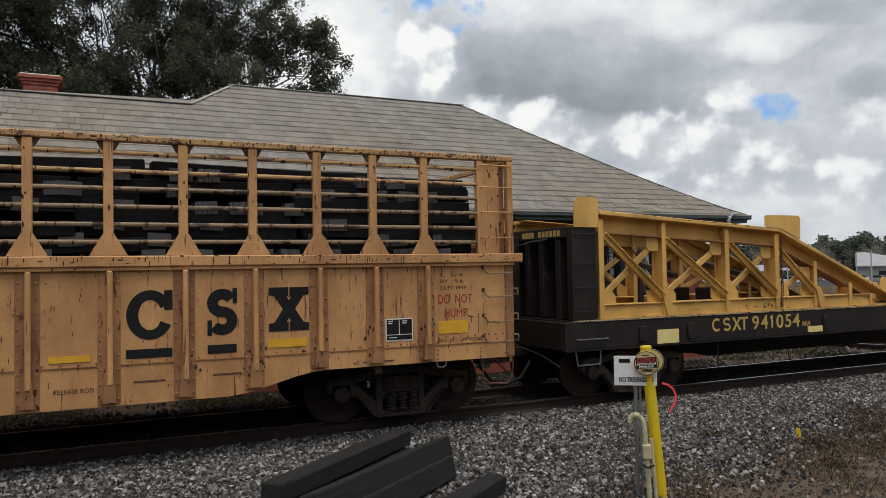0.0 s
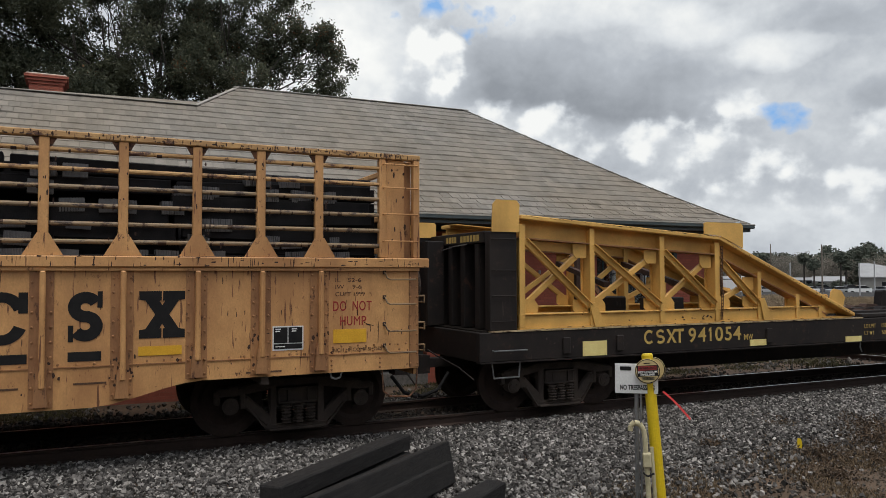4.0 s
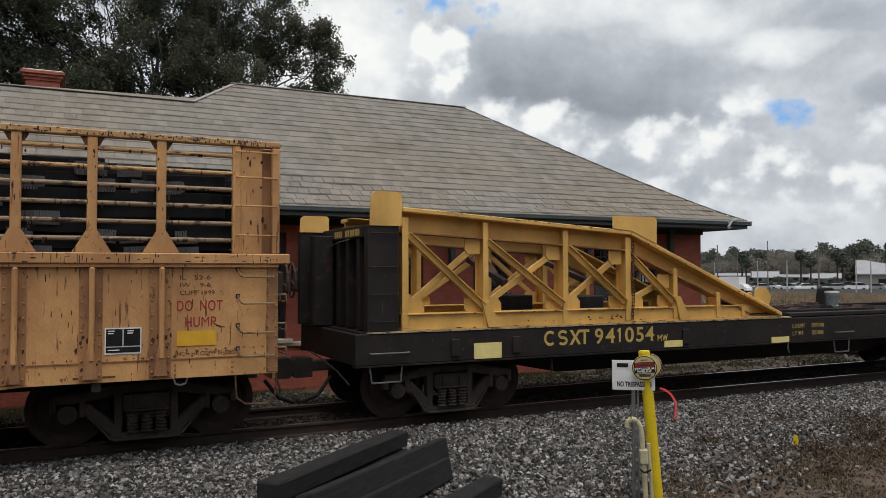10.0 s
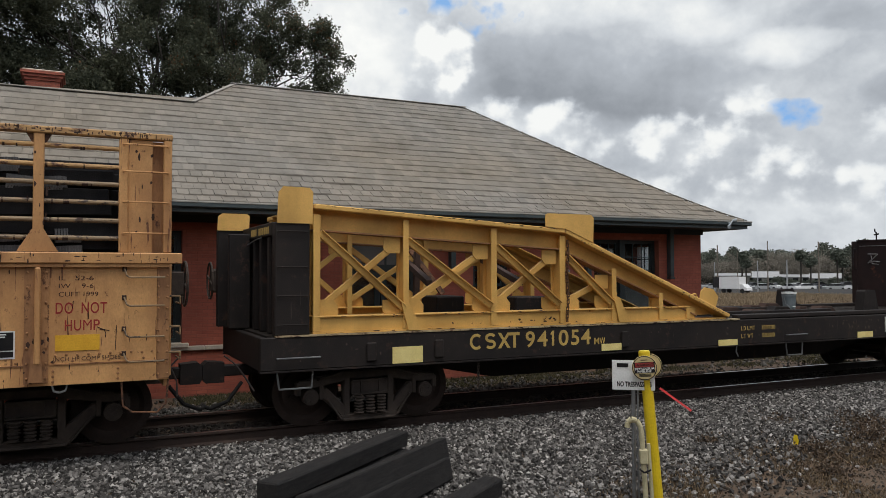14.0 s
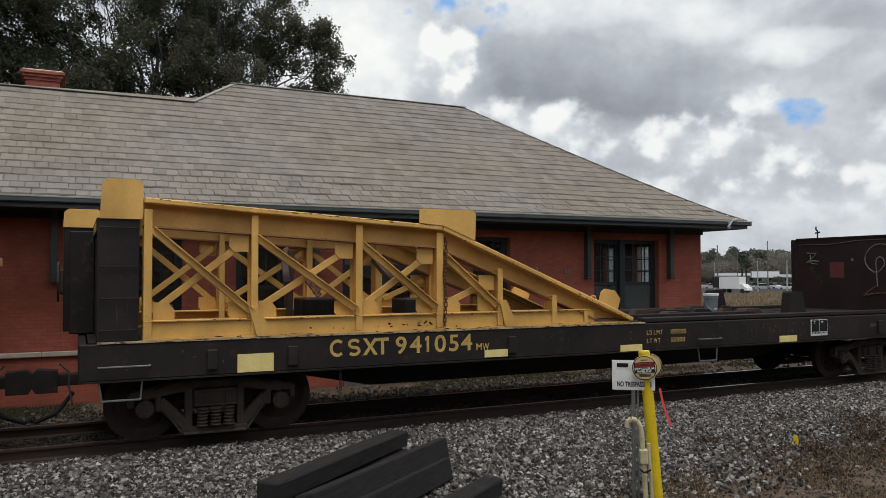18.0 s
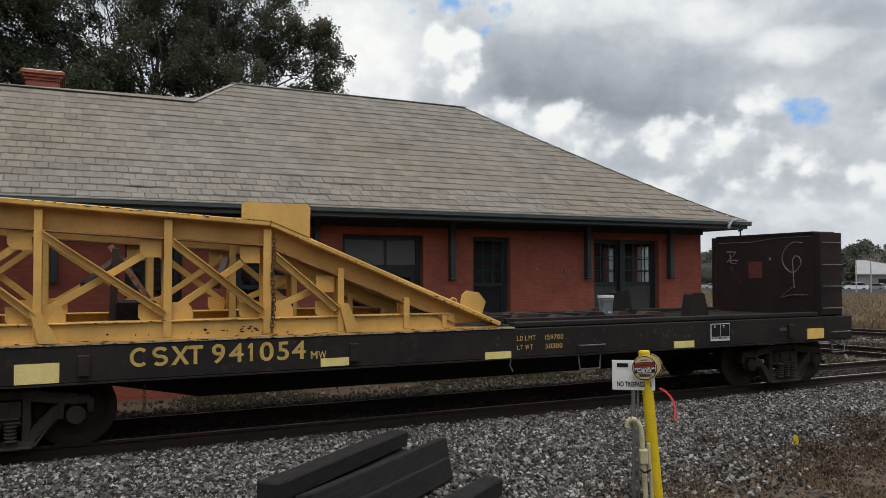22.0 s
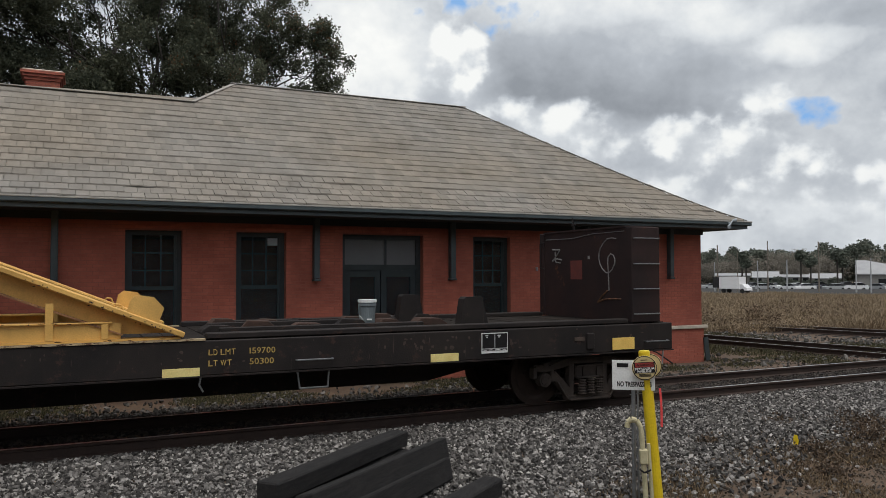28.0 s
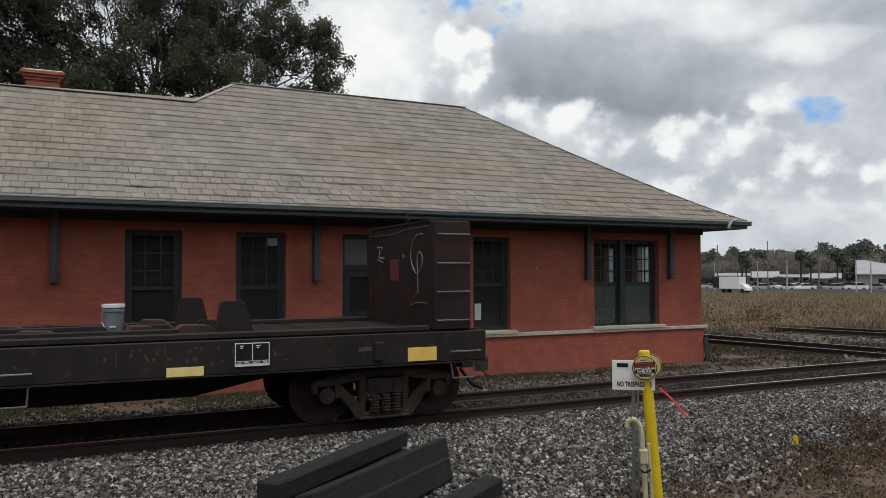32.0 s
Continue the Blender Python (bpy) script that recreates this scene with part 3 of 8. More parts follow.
def depot_walls():
    edges = sorted(WINDOWS + [DOORX])
    x = WX0
    for a, b in edges:
        part("wall_pier", bx(x, a, WY, WY + WT, 0.86, WTOP), M_MORTAR, depot)
        x = b
    part("wall_pier", bx(x, WX1, WY, WY + WT, 0.86, WTOP), M_MORTAR, depot)
    part("wall_head", bx(WX0, WX1, WY, WY + WT, WTOP, WALLTOP), M_MORTAR, depot, "red brick over the openings")
    # end wall with two openings whose upper halves let daylight in
    yb = WY + 8.9
    y = WY + WT
    for a, b in ((17.35, 18.02), (18.8, 19.45)):
        part("end_wall", bx(WX1 - WT, WX1, y, a, 0.0, WALLTOP), M_BRICK, depot)
        part("end_wall", bx(WX1 - WT, WX1, a, b, 0.0, 2.02), M_BRICK, depot)
        part("end_wall", bx(WX1 - WT, WX1, a, b, 3.1, WALLTOP), M_BRICK, depot)
        bars = bx(WX1 - 0.2, WX1 - 0.16, (a + b) / 2 - 0.014, (a + b) / 2 + 0.014, 2.02, 3.1)
        for z in (2.38, 2.74):
            box(bars, WX1 - 0.2, WX1 - 0.16, a, b, z - 0.012, z + 0.012)
        part("glazing_bar", bars, M_GREEN, depot)
        part("frosted_pane", bx(WX1 - 0.185, WX1 - 0.178, a, b, 2.02, 3.1), M_FROST, depot, "pale frosted pane").visible_shadow = False
        y = b
    part("end_wall", bx(WX1 - WT, WX1, y, yb, 0.0, WALLTOP), M_BRICK, depot)
    # base courses, a little proud
    for a, b in ((WX0, DOORX[0]), (DOORX[1], WX1 + 0.03)):
        part("wall_base", bx(a, b, WY - 0.04, WY + WT, -0.2, 0.862), M_MORTAR, depot, "red brick base courses")
    part("vent_hole", bx(8.25, 8.62, WY - 0.05, WY - 0.041, 0.12, 0.42), M_SOFFIT, depot, "dark cellar vent")
    # stone belt
    for a, b in ((WX0, DOORX[0]), (DOORX[1], WX1 + 0.15)):
        n = round((b - a) / 1.35)
        for k in range(n):
            g = (b - a) / n
            part("belt_stone", bx(a + k * g + 0.003, a + (k + 1) * g - 0.003, WY - 0.10 + random.uniform(-0.004, 0.004), WY - 0.002, 0.865, 0.952, bev=0.01), M_STONE, depot)
    for a, b in WINDOWS:
        part("window_sill", bx(a - 0.12, b + 0.12, WY - 0.13, WY + 0.2, 0.93, 1.015, bev=0.012), M_STONE, depot, "cream stone sill")
    # back wall with openings that let the daylight through
    bm = bmesh.new()
    yb = WY + 8.9
    box(bm, WX0, WX1, yb, yb + 0.3, 0.0, WALLTOP)
    part("back_wall", bm, M_BRICK, depot)
    part("end_wall", bx(WX0 - 0.3, WX0, WY, yb, 0, WALLTOP), M_BRICK, depot)
    part("inner_floor", bx(WX0, WX1 - WT, WY + WT, yb, 0.0, 0.3), M_ROOM, depot)
    part("inner_ceiling", bx(WX0, WX1 - WT, WY + WT, yb, 3.4, 3.47), M_ROOM, depot)


def sash_window(a, b, lights, mid=2.07, fr=0.09, lower=None):
    """A two-sash window: divided upper sash, plain lower pane, set back in the wall."""
    y = WY + 0.16
    w = empty("window")
    w.parent = depot
    bm = bmesh.new()
    box(bm, a, a + fr, y, y + 0.14, WSILL, WTOP)
    box(bm, b - fr, b, y, y + 0.14, WSILL, WTOP)
    box(bm, a + fr, b - fr, y, y + 0.14, WTOP - fr, WTOP)
    box(bm, a + fr, b - fr, y, y + 0.14, WSILL, WSILL + fr)
    part("window_frame", bm, M_GREEN, w, "dark green painted timber frame")
    bm = bmesh.new()
    x0, x1 = a + fr, b - fr
    box(bm, x0, x1, y + 0.02, y + 0.08, mid - 0.03, mid + 0.04)
    box(bm, x0, x0 + 0.045, y + 0.03, y + 0.09, WSILL + fr, WTOP - fr)
    box(bm, x1 - 0.045, x1, y + 0.03, y + 0.09, WSILL + fr, WTOP - fr)
    part("meeting_rail", bm, M_GREEN, w)
    nx, nz = lights
    bm = bmesh.new()
    for i in range(1, nx):
        xx = x0 + (x1 - x0) * i / nx
        box(bm, xx - 0.011, xx + 0.011, y + 0.04, y + 0.07, mid + 0.04, WTOP - fr)
    for j in range(1, nz):
        zz = mid + (WTOP - fr - mid) * j / nz
        box(bm, x0, x1, y + 0.042, y + 0.068, zz - 0.011, zz + 0.011)
    part("glazing_bar", bm, M_TRIM, w)
    for z0, z1, gl in ((mid, WTOP - fr, M_GLASS), (WSILL + fr, mid, lower or M_GLASS)):
        g = part("pane", bx(x0, x1, y + 0.052, y + 0.058, z0, z1), gl, w)
        g.visible_shadow = False
    return w


def depot_door():
    a, b = DOORX
    y = WY + 0.16
    d = empty("entrance_door")
    d.parent = depot
    bm = bmesh.new()
    box(bm, a, a + 0.1, y, y + 0.16, 0.25, WTOP)
    box(bm, b - 0.1, b, y, y + 0.16, 0.25, WTOP)
    box(bm, a + 0.1, b - 0.1, y, y + 0.16, WTOP - 0.1, WTOP)
    box(bm, a + 0.1, b - 0.1, y, y + 0.16, 2.42, 2.54)
    part("door_frame", bm, M_GREEN, d, "dark green door frame")
    for x0, x1 in ((a + 0.1, (a + b) / 2 - 0.01), ((a + b) / 2 + 0.01, b - 0.1)):
        bm = bmesh.new()
        box(bm, x0, x0 + 0.13, y + 0.04, y + 0.1, 0.3, 2.42)
        box(bm, x1 - 0.13, x1, y + 0.04, y + 0.1, 0.3, 2.42)
        box(bm, x0 + 0.13, x1 - 0.13, y + 0.04, y + 0.1, 2.27, 2.42)
        box(bm, x0 + 0.13, x1 - 0.13, y + 0.04, y + 0.1, 1.15, 1.3)
        box(bm, x0 + 0.13, x1 - 0.13, y + 0.055, y + 0.09, 0.3, 1.15)
        part("door_leaf", bm, M_GREEN, d, "dark green panelled door leaf")
        g = part("pane", bx(x0 + 0.13, x1 - 0.13, y + 0.065, y + 0.071, 1.3, 2.27), M_GLASS, d)
        g.visible_shadow = False
    x0, x1 = a + 0.1, b - 0.1
    part("transom_bar", bx((x0 + x1) / 2 + 0.1, (x0 + x1) / 2 + 0.14, y + 0.04, y + 0.1, 2.54, WTOP - 0.1), M_GREEN, d)
    g = part("transom_pane", bx(x0, x1, y + 0.065, y + 0.071, 2.54, WTOP - 0.1), M_SKYGLASS, d)
    g.visible_shadow = False
    part("threshold", bx(a, b, WY - 0.1, WY + 0.35, -0.1, 0.25, bev=0.01), M_BED, depot, "grey concrete door step")


depot_walls()
for (a, b), li in zip(WINDOWS, ((3, 3), (3, 3), (3, 3), (1, 1))):
    if li[0] > 1:
        sash_window(a, b, li)
# the pair of sashes with a mullion
sash_window(11.68, 12.62, (3, 3), lower=M_DIM)
sash_window(12.66, 13.75, (3, 3), lower=M_DIM)
part("mullion", bx(12.56, 12.72, WY + 0.1, WY + 0.3, WSILL, WTOP), M_GREEN, depot)
depot_door()
pap = part("paper_notice", bx(8.37, 8.58, WY + 0.203, WY + 0.206, 1.26, 1.64), M_WHITE, depot, "white paper notice in the window")
pap = part("paper_notice", bx(3.58, 3.80, WY + 0.205, WY + 0.207, 2.93, 3.08), M_BUCKET, depot, "grey paper in the window")


for x, z, w in ((9.98, 2.44, 0.05), (10.80, 2.38, 0.04), (10.90, 2.38, 0.05)):
    part("pipe_bracket", bx(x - w / 2, x + w / 2, WY - 0.05, WY - 0.002, z - 0.04, z + 0.05, bev=0.008), M_STEEL, depot, "small rusty bracket on the brick wall")


def wall_bracket(x):
    """A timber bracket post that stands on the wall under the eave."""
    b = empty("eave_bracket")
    b.parent = depot
    part("bracket_post", bx(x - 0.06, x + 0.06, WY - 0.16, WY - 0.002, 2.24, 3.5, bev=0.01), M_TRIM, b, "grey-green timber bracket post")
    part("bracket_foot", bx(x - 0.075, x + 0.075, WY - 0.18, WY - 0.003, 2.19, 2.236, bev=0.01), M_TRIM, b)


for x in (-0.34, 4.53, 7.69, 11.43, 14.07, -4.2):
    wall_bracket(x)

# ---- roof ----
EY, EZ, EX = 14.585, 3.68, 15.80      # eave line and its end
RD, RZ = 5.5, 7.25                     # depth from eave to ridge, ridge height
RX1, RX0 = 10.27, 3.66                 # ridge ends
LD, LZ, LX = 4.27, 6.45, 2.46          # low ridge
FLARE = 0.10


def roof_at(d):
    """Height of the front slope d metres behind the eave, with the slight sag of an old flared roof."""
    u = d / RD
    return EZ + (RZ - EZ) * u - FLARE * math.sin(math.pi * min(1, max(0, u)) ** 0.65)


def roof_limits(d):
    """The x range of the front slope at d."""
    x1 = EX - (EX - RX1) * d / RD
    x0 = -9.5 if d <= LD else LX + (RX0 - LX) * (d - LD) / (RD - LD)
    return x0, x1


def depot_roof():
    roof = empty("roof")
    roof.parent = depot
    roof["label"] = "hip roof of weathered grey shingles"
    bm = bmesh.new()
    rows = [RD * k / 12 for k in range(13)]
    prev = None
    for d in rows:
        x0, x1 = roof_limits(d)
        z = roof_at(d) - 0.03
        cur = [bm.verts.new((x, EY + d, z)) for x in (x0, x1)]
        back = [bm.verts.new((x1, EY + 2 * RD - d, z)), bm.verts.new((x0, EY + 2 * RD - d, z))]
        if prev:
            bm.faces.new((prev[0][0], prev[0][1], cur[1], cur[0]))
            bm.faces.new((prev[0][1], prev[1][0], back[0], cur[1]))
            bm.faces.new((prev[1][0], prev[1][1], back[1], back[0]))
            if d > LD + 0.5:
                bm.faces.new((prev[1][1], prev[0][0], cur[0], back[1]))
        prev = (cur, back)
    part("roof_deck", bm, M_SHINGLE, roof)
    # ridge caps
    bm = bmesh.new()
    def cap(a, b):
        beam(bm, a, b, 0.15, 0.022, up=(0, 0, 1), bev=0.006)
    cap((RX0 - 0.1, EY + RD, RZ + 0.01), (RX1 + 0.1, EY + RD, RZ + 0.01))
    cap((-9.5, EY + LD, roof_at(LD) + 0.02), (LX + 0.05, EY + LD, roof_at(LD) + 0.02))
    cap((LX, EY + LD, roof_at(LD) + 0.02), (RX0, EY + RD, RZ + 0.01))
    for k in range(12):
        d0, d1 = rows[k], rows[k + 1]
        cap((roof_limits(d0)[1], EY + d0, roof_at(d0) + 0.012), (roof_limits(d1)[1], EY + d1, roof_at(d1) + 0.012))
    part("ridge_cap", bm, M_RIDGE, roof, "grey shingle ridge caps")
    # fascia, gutter, soffit
    bm = bmesh.new()
    box(bm, -9.5, EX, EY - 0.0, EY + 0.05, EZ - 0.20, EZ - 0.055)
    box(bm, EX - 0.05, EX, EY + 0.05, EY + 2 * RD, EZ - 0.20, EZ - 0.055)
    part("fascia", bm, M_TRIM, roof, "grey-green timber fascia")
    bm = bmesh.new()
    box(bm, -9.5, EX + 0.08, EY - 0.09, EY - 0.003, EZ - 0.12, EZ - 0.02, bev=0.02)
    box(bm, EX + 0.003, EX + 0.08, EY, EY + 2 * RD, EZ - 0.12, EZ - 0.02, bev=0.02)
    part("gutter", bm, M_TRIM, roof, "grey-green metal gutter")
    bm = bmesh.new()
    box(bm, -9.5, EX + 0.085, EY - 0.096, EY - 0.035, EZ - 0.034, EZ - 0.002, bev=0.006)
    box(bm, EX + 0.03, EX + 0.085, EY - 0.03, EY + 2 * RD, EZ - 0.034, EZ - 0.002, bev=0.006)
    part("drip_edge", bm, M_DRIP, roof, "pale metal drip edge along the eave")
    bm = bmesh.new()
    box(bm, -9.5, EX - 0.05, EY + 0.05, WY - 0.003, EZ - 0.18, EZ - 0.14)
    box(bm, WX1 + 0.003, EX - 0.05, WY, EY + 2 * RD, EZ - 0.18, EZ - 0.14)
    part("soffit", bm, M_SOFFIT, roof)
    box_frieze = bx(WX0, WX1 + 0.04, WY - 0.05, WY - 0.002, 3.36, EZ - 0.181)
    part("frieze", box_frieze, M_SOFFIT, roof)
    return roof


roof = depot_roof()


def chimney():
    c = empty("chimney")
    tagged(c, "low red brick chimney with a corbelled cap behind the ridge", "chimney")
    x0, x1, y0, y1 = -1.13, -0.32, 20.05, 20.9
    part("stack", bx(x0 + 0.05, x1 - 0.05, y0 + 0.05, y1 - 0.05, 5.6, 6.87), M_BRICK, c)
    for k, (g, z) in enumerate(((0.02, 6.87), (-0.02, 6.94), (-0.06, 7.01))):
        part("corbel_course", bx(x0 + g, x1 - g, y0 + g, y1 - g, z + 0.002, z + 0.068, bev=0.006), M_BRICK, c)
    part("cap", bx(x0 - 0.03, x1 + 0.03, y0 - 0.03, y1 + 0.03, 7.08, 7.12, bev=0.02), M_STONE, c, "weathered mortar cap")


chimney()

# splash block at the corner and a floodlight on the eave
db = empty("downspout_boot")
tagged(db, "dark steel guard plate leaning at the depot corner", "guard plate")
bm = bmesh.new()
beam(bm, (15.30, 15.52, 0.0), (15.27, 15.57, 0.62), 0.16, 0.02, up=(0, 1, 0))
part("plate", bm, M_GREEN, db)
fl = empty("floodlight")
tagged(fl, "small grey twin floodlight under the eave corner", "floodlight")
for p, q in (((15.00, EY - 0.12, 3.52), (14.95, EY - 0.21, 3.50)), ((15.16, EY - 0.12, 3.68), (15.23, EY - 0.19, 3.69))):
    part("lamp_head", rod(bmesh.new(), p, q, 0.032, 12, 0.042), M_BUCKET, fl, "pale grey lamp head")
part("arm", rods([(15.00, EY - 0.12, 3.52), (15.06, EY - 0.13, 3.58), (15.16, EY - 0.12, 3.68)], 0.02), M_BUCKET, fl)
part("base_plate", bx(15.03, 15.11, EY - 0.13, EY - 0.092, 3.55, 3.63, bev=0.008), M_BUCKET, fl)


# ---- railway cars: common parts ----
WHEELSETS = []      # (object, x on its car) for the turning keys
R_WHEEL = 0.457


def wheelset_mesh():
    bm = bmesh.new()
    for s in (-1, 1):
        prof = [(0.03, -0.10), (0.09, -0.10), (0.10, -0.05), (0.33, -0.02), (0.39, -0.065), (0.449, -0.065), (R_WHEEL, 0.0),
                (R_WHEEL + 0.004, 0.04), (R_WHEEL + 0.026, 0.05), (R_WHEEL + 0.024, 0.07), (0.39, 0.07), (0.33, 0.03), (0.10, 0.04), (0.09, 0.09), (0.03, 0.09)]
        turned([(r, s * 0.7525 - h * -s) for r, h in prof], axis="Y", segs=32, bm=bm)
        for k in range(3):
            a = 2 * math.pi * k / 3
            rod(bm, (0.2 * math.cos(a), s * 0.82, 0.2 * math.sin(a)), (0.2 * math.cos(a), s * 0.79, 0.2 * math.sin(a)), 0.035, 8)
    rod(bm, (0, -1.02, 0), (0, 1.02, 0), 0.075, 12)
    me = bpy.data.meshes.new("wheelset")
    bm.to_mesh(me)
    bm.free()
    me.materials.append(M_WHEEL)
    return me


WHEELS = wheelset_mesh()


def bogie(car, xc, base=1.79, scale=1.0):
    """A three-piece freight truck: two cast side frames, bolster, spring nests, two wheelsets."""
    b = empty("truck", xc, 0, RAIL)
    b.parent = car
    b["label"] = "grimy cast steel freight truck"
    h = base / 2
    for s in (-1, 1):
        lo, hi = min(s * 0.93, s * 1.07), max(s * 0.93, s * 1.07)
        yc = s * 1.0
        # the open casting: arched top chord, pedestal jaws, columns, tension members and spring seat
        bm = bmesh.new()
        beam(bm, (-0.42, yc, 0.70), (0.42, yc, 0.70), 0.12, 0.14, up=(0, 1, 0), bev=0.02)
        for d in (-1, 1):
            beam(bm, (d * 0.36, yc, 0.69), (d * (h + 0.02), yc, 0.60), 0.15, 0.136, up=(0, 1, 0), bev=0.02)
            box(bm, d * h - 0.17, d * h + 0.17, lo, hi, 0.545, 0.655, bev=0.02)
            for e in (-1, 1):
                box(bm, d * h + e * 0.165 - 0.038, d * h + e * 0.165 + 0.038, lo, hi, 0.37 if e * d < 0 else 0.44, 0.62, bev=0.014)
            beam(bm, (d * (h - 0.17), yc, 0.50), (d * 0.33, yc, 0.13), 0.15, 0.132, up=(0, 1, 0), bev=0.02)
            box(bm, d * 0.335 - 0.05, d * 0.335 + 0.05, lo + 0.002, hi - 0.002, 0.10, 0.72, bev=0.014)
        box(bm, -0.44, 0.44, lo - 0.004, hi + 0.004, 0.05, 0.145, bev=0.02)
        part("side_frame", bm, M_TRUCK, b)
        for d in (-1, 1):
            part("frame_rib", beam(bmesh.new(), (d * (h - 0.10), s * 1.078, 0.645), (d * 0.40, s * 1.078, 0.755), 0.028, 0.05, up=(0, 1, 0), bev=0.008), M_TRUCK, b)
            part("frame_rib", beam(bmesh.new(), (d * (h - 0.24), s * 1.078, 0.38), (d * 0.42, s * 1.078, 0.075), 0.028, 0.05, up=(0, 1, 0), bev=0.008), M_TRUCK, b)
        bm = bx(-0.40, 0.40, min(s * 1.06, s * 1.13), max(s * 1.06, s * 1.13), 0.05, 0.085, bev=0.01)
        part("frame_rib", bm, M_TRUCK, b)
        for d in (-1, 1):
            bm = bmesh.new()
            rod(bm, (d * h, s * 0.95, 0.42), (d * h, s * 1.11, 0.42), 0.112, 16)
            rod(bm, (d * h, s * 1.11, 0.42), (d * h, s * 1.125, 0.42), 0.085, 16)
            for k in range(3):
                a = 2.1 * k + 0.5
                rod(bm, (d * h + 0.055 * math.cos(a), s * 1.12, 0.42 + 0.055 * math.sin(a)), (d * h + 0.055 * math.cos(a), s * 1.14, 0.42 + 0.055 * math.sin(a)), 0.018, 6)
            part("bearing_cap", bm, M_TRUCK, b)
        for d in (-0.155, 0.0, 0.155):
            bm = bmesh.new()
            prof = []
            for k in range(6):
                prof += [(0.045, k * 0.043), (0.070, k * 0.043 + 0.008), (0.074, k * 0.043 + 0.017), (0.070, k * 0.043 + 0.026), (0.045, k * 0.043 + 0.034)]
            turned(prof, segs=12, bm=bm, at=(d * 1.1, s * 1.12, 0.15))
            part("coil_spring", bm, M_TRUCK, b)
        bm = bx(-0.28, 0.28, min(s * 0.90, s * 1.10), max(s * 0.90, s * 1.10), 0.415, 0.625, bev=0.02)
        for d in (-0.14, 0.14):
            box(bm, d - 0.012, d + 0.012, min(s * 1.09, s * 1.135), max(s * 1.09, s * 1.135), 0.42, 0.62)
        box(bm, -0.27, 0.27, min(s * 1.09, s * 1.14), max(s * 1.09, s * 1.14), 0.412, 0.44, bev=0.006)
        box(bm, -0.27, 0.27, min(s * 1.09, s * 1.13), max(s * 1.09, s * 1.13), 0.60, 0.63, bev=0.006)
        part("bolster_end", bm, M_TRUCK, b)
    part("bolster", bx(-0.2, 0.2, -0.9, 0.9, 0.45, 0.68, bev=0.02), M_TRUCK, b)
    bm = bmesh.new()
    for d in (-1, 1):
        box(bm, d * 0.42 - 0.04, d * 0.42 + 0.04, -0.85, 0.85, 0.22, 0.3)
        for s in (-1, 1):
            box(bm, d * 0.47 - 0.05, d * 0.47 + 0.05, s * 0.70, s * 0.8, 0.15, 0.42)
    part("brake_beam", bm, M_TRUCK, b)
    for d in (-h, h):
        w = shared("wheelset", WHEELS, b, Matrix.Translation((d, 0, R_WHEEL)))
        WHEELSETS.append((w, d))
    return b


def coupler(car, x, s):
    """A knuckle coupler with its shank, at the car's end x, pointing along s."""
    c = empty("coupler")
    c.parent = car
    bm = bmesh.new()
    box(bm, x - s * 0.5, x + s * 0.28, -0.07, 0.07, RAIL + 0.65, RAIL + 0.81, bev=0.015)
    part("shank", bm, M_BLACK, c)
    out = [(x + s * 0.24, RAIL + 0.57), (x + s * 0.50, RAIL + 0.57), (x + s * 0.54, RAIL + 0.63), (x + s * 0.54, RAIL + 0.83), (x + s * 0.48, RAIL + 0.88), (x + s * 0.24, RAIL + 0.86)]
    part("knuckle", prism(out, -0.14, 0.12), M_BLACK, c)
    pts = [(x + s * 0.05, -0.45, RAIL + 0.61), (x + s * 0.25, -0.47, RAIL + 0.35), (x + s * 0.48, -0.4, RAIL + 0.25), (x + s * 0.56, -0.25, RAIL + 0.27)]
    part("air_hose", rods(pts, 0.028, 8), M_INK, c, "black rubber air hose")
    part("cut_lever", rods([(x + s * 0.06, -1.35, RAIL + 0.59), (x + s * 0.10, -0.9, RAIL + 0.74), (x + s * 0.10, -0.15, RAIL + 0.84), (x + s * 0.22, 0, RAIL + 0.94)], 0.013), M_BLACK, c)


def grab(bm, x0, x1, y, z, out=0.06, r=0.011, drop=0.0):
    """A horizontal grab iron on a side that faces -y."""
    for a, b in (((x0, y, z + drop), (x0, y - out, z)), ((x0, y - out, z), (x1, y - out, z)), ((x1, y - out, z), (x1, y, z + drop))):
        rod(bm, a, b, r, 6)
    return bm


def rivets(name, spots, y, parent, material, r=0.016):
    """Round heads on a side that faces -y, joined as one small part."""
    bm = bmesh.new()
    for x, z in spots:
        m = Matrix.Translation((x, y, z)) @ Matrix.Rotation(math.pi / 2, 4, "X")
        bmesh.ops.create_cone(bm, cap_ends=True, segments=6, radius1=r, radius2=r * 0.55, depth=0.02, matrix=m)
    o = part(name, bm, material, parent)
    o["kind"] = "stuff"
    return o


# ---- gondola with a pipe rack, in its own space: x to its end at 0, y from the track's centre ----
gond = empty("gondola_car", GOND_X, YC, 0.0)
tagged(gond, "cream-yellow riveted gondola car, pipe rack full of dark timbers", "freight car")
GY = -1.84
GL = -16.4
RIBS = [-1.41, -2.17, -2.95, -3.79, -4.63, -5.47, -6.31, -7.15, -7.99, -8.83, -9.67, -10.51, -11.35, -12.19, -13.03, -13.87, -14.6, -15.3]


def belly(x):
    """Lower edge of the side."""
    d = min(-x, x - GL)
    if d < 2.85:
        return 1.09
    if d > 4.15:
        return 0.85
    u = (d - 2.85) / 1.3
    return 1.09 - 0.24 * (3 * u * u - 2 * u ** 3)


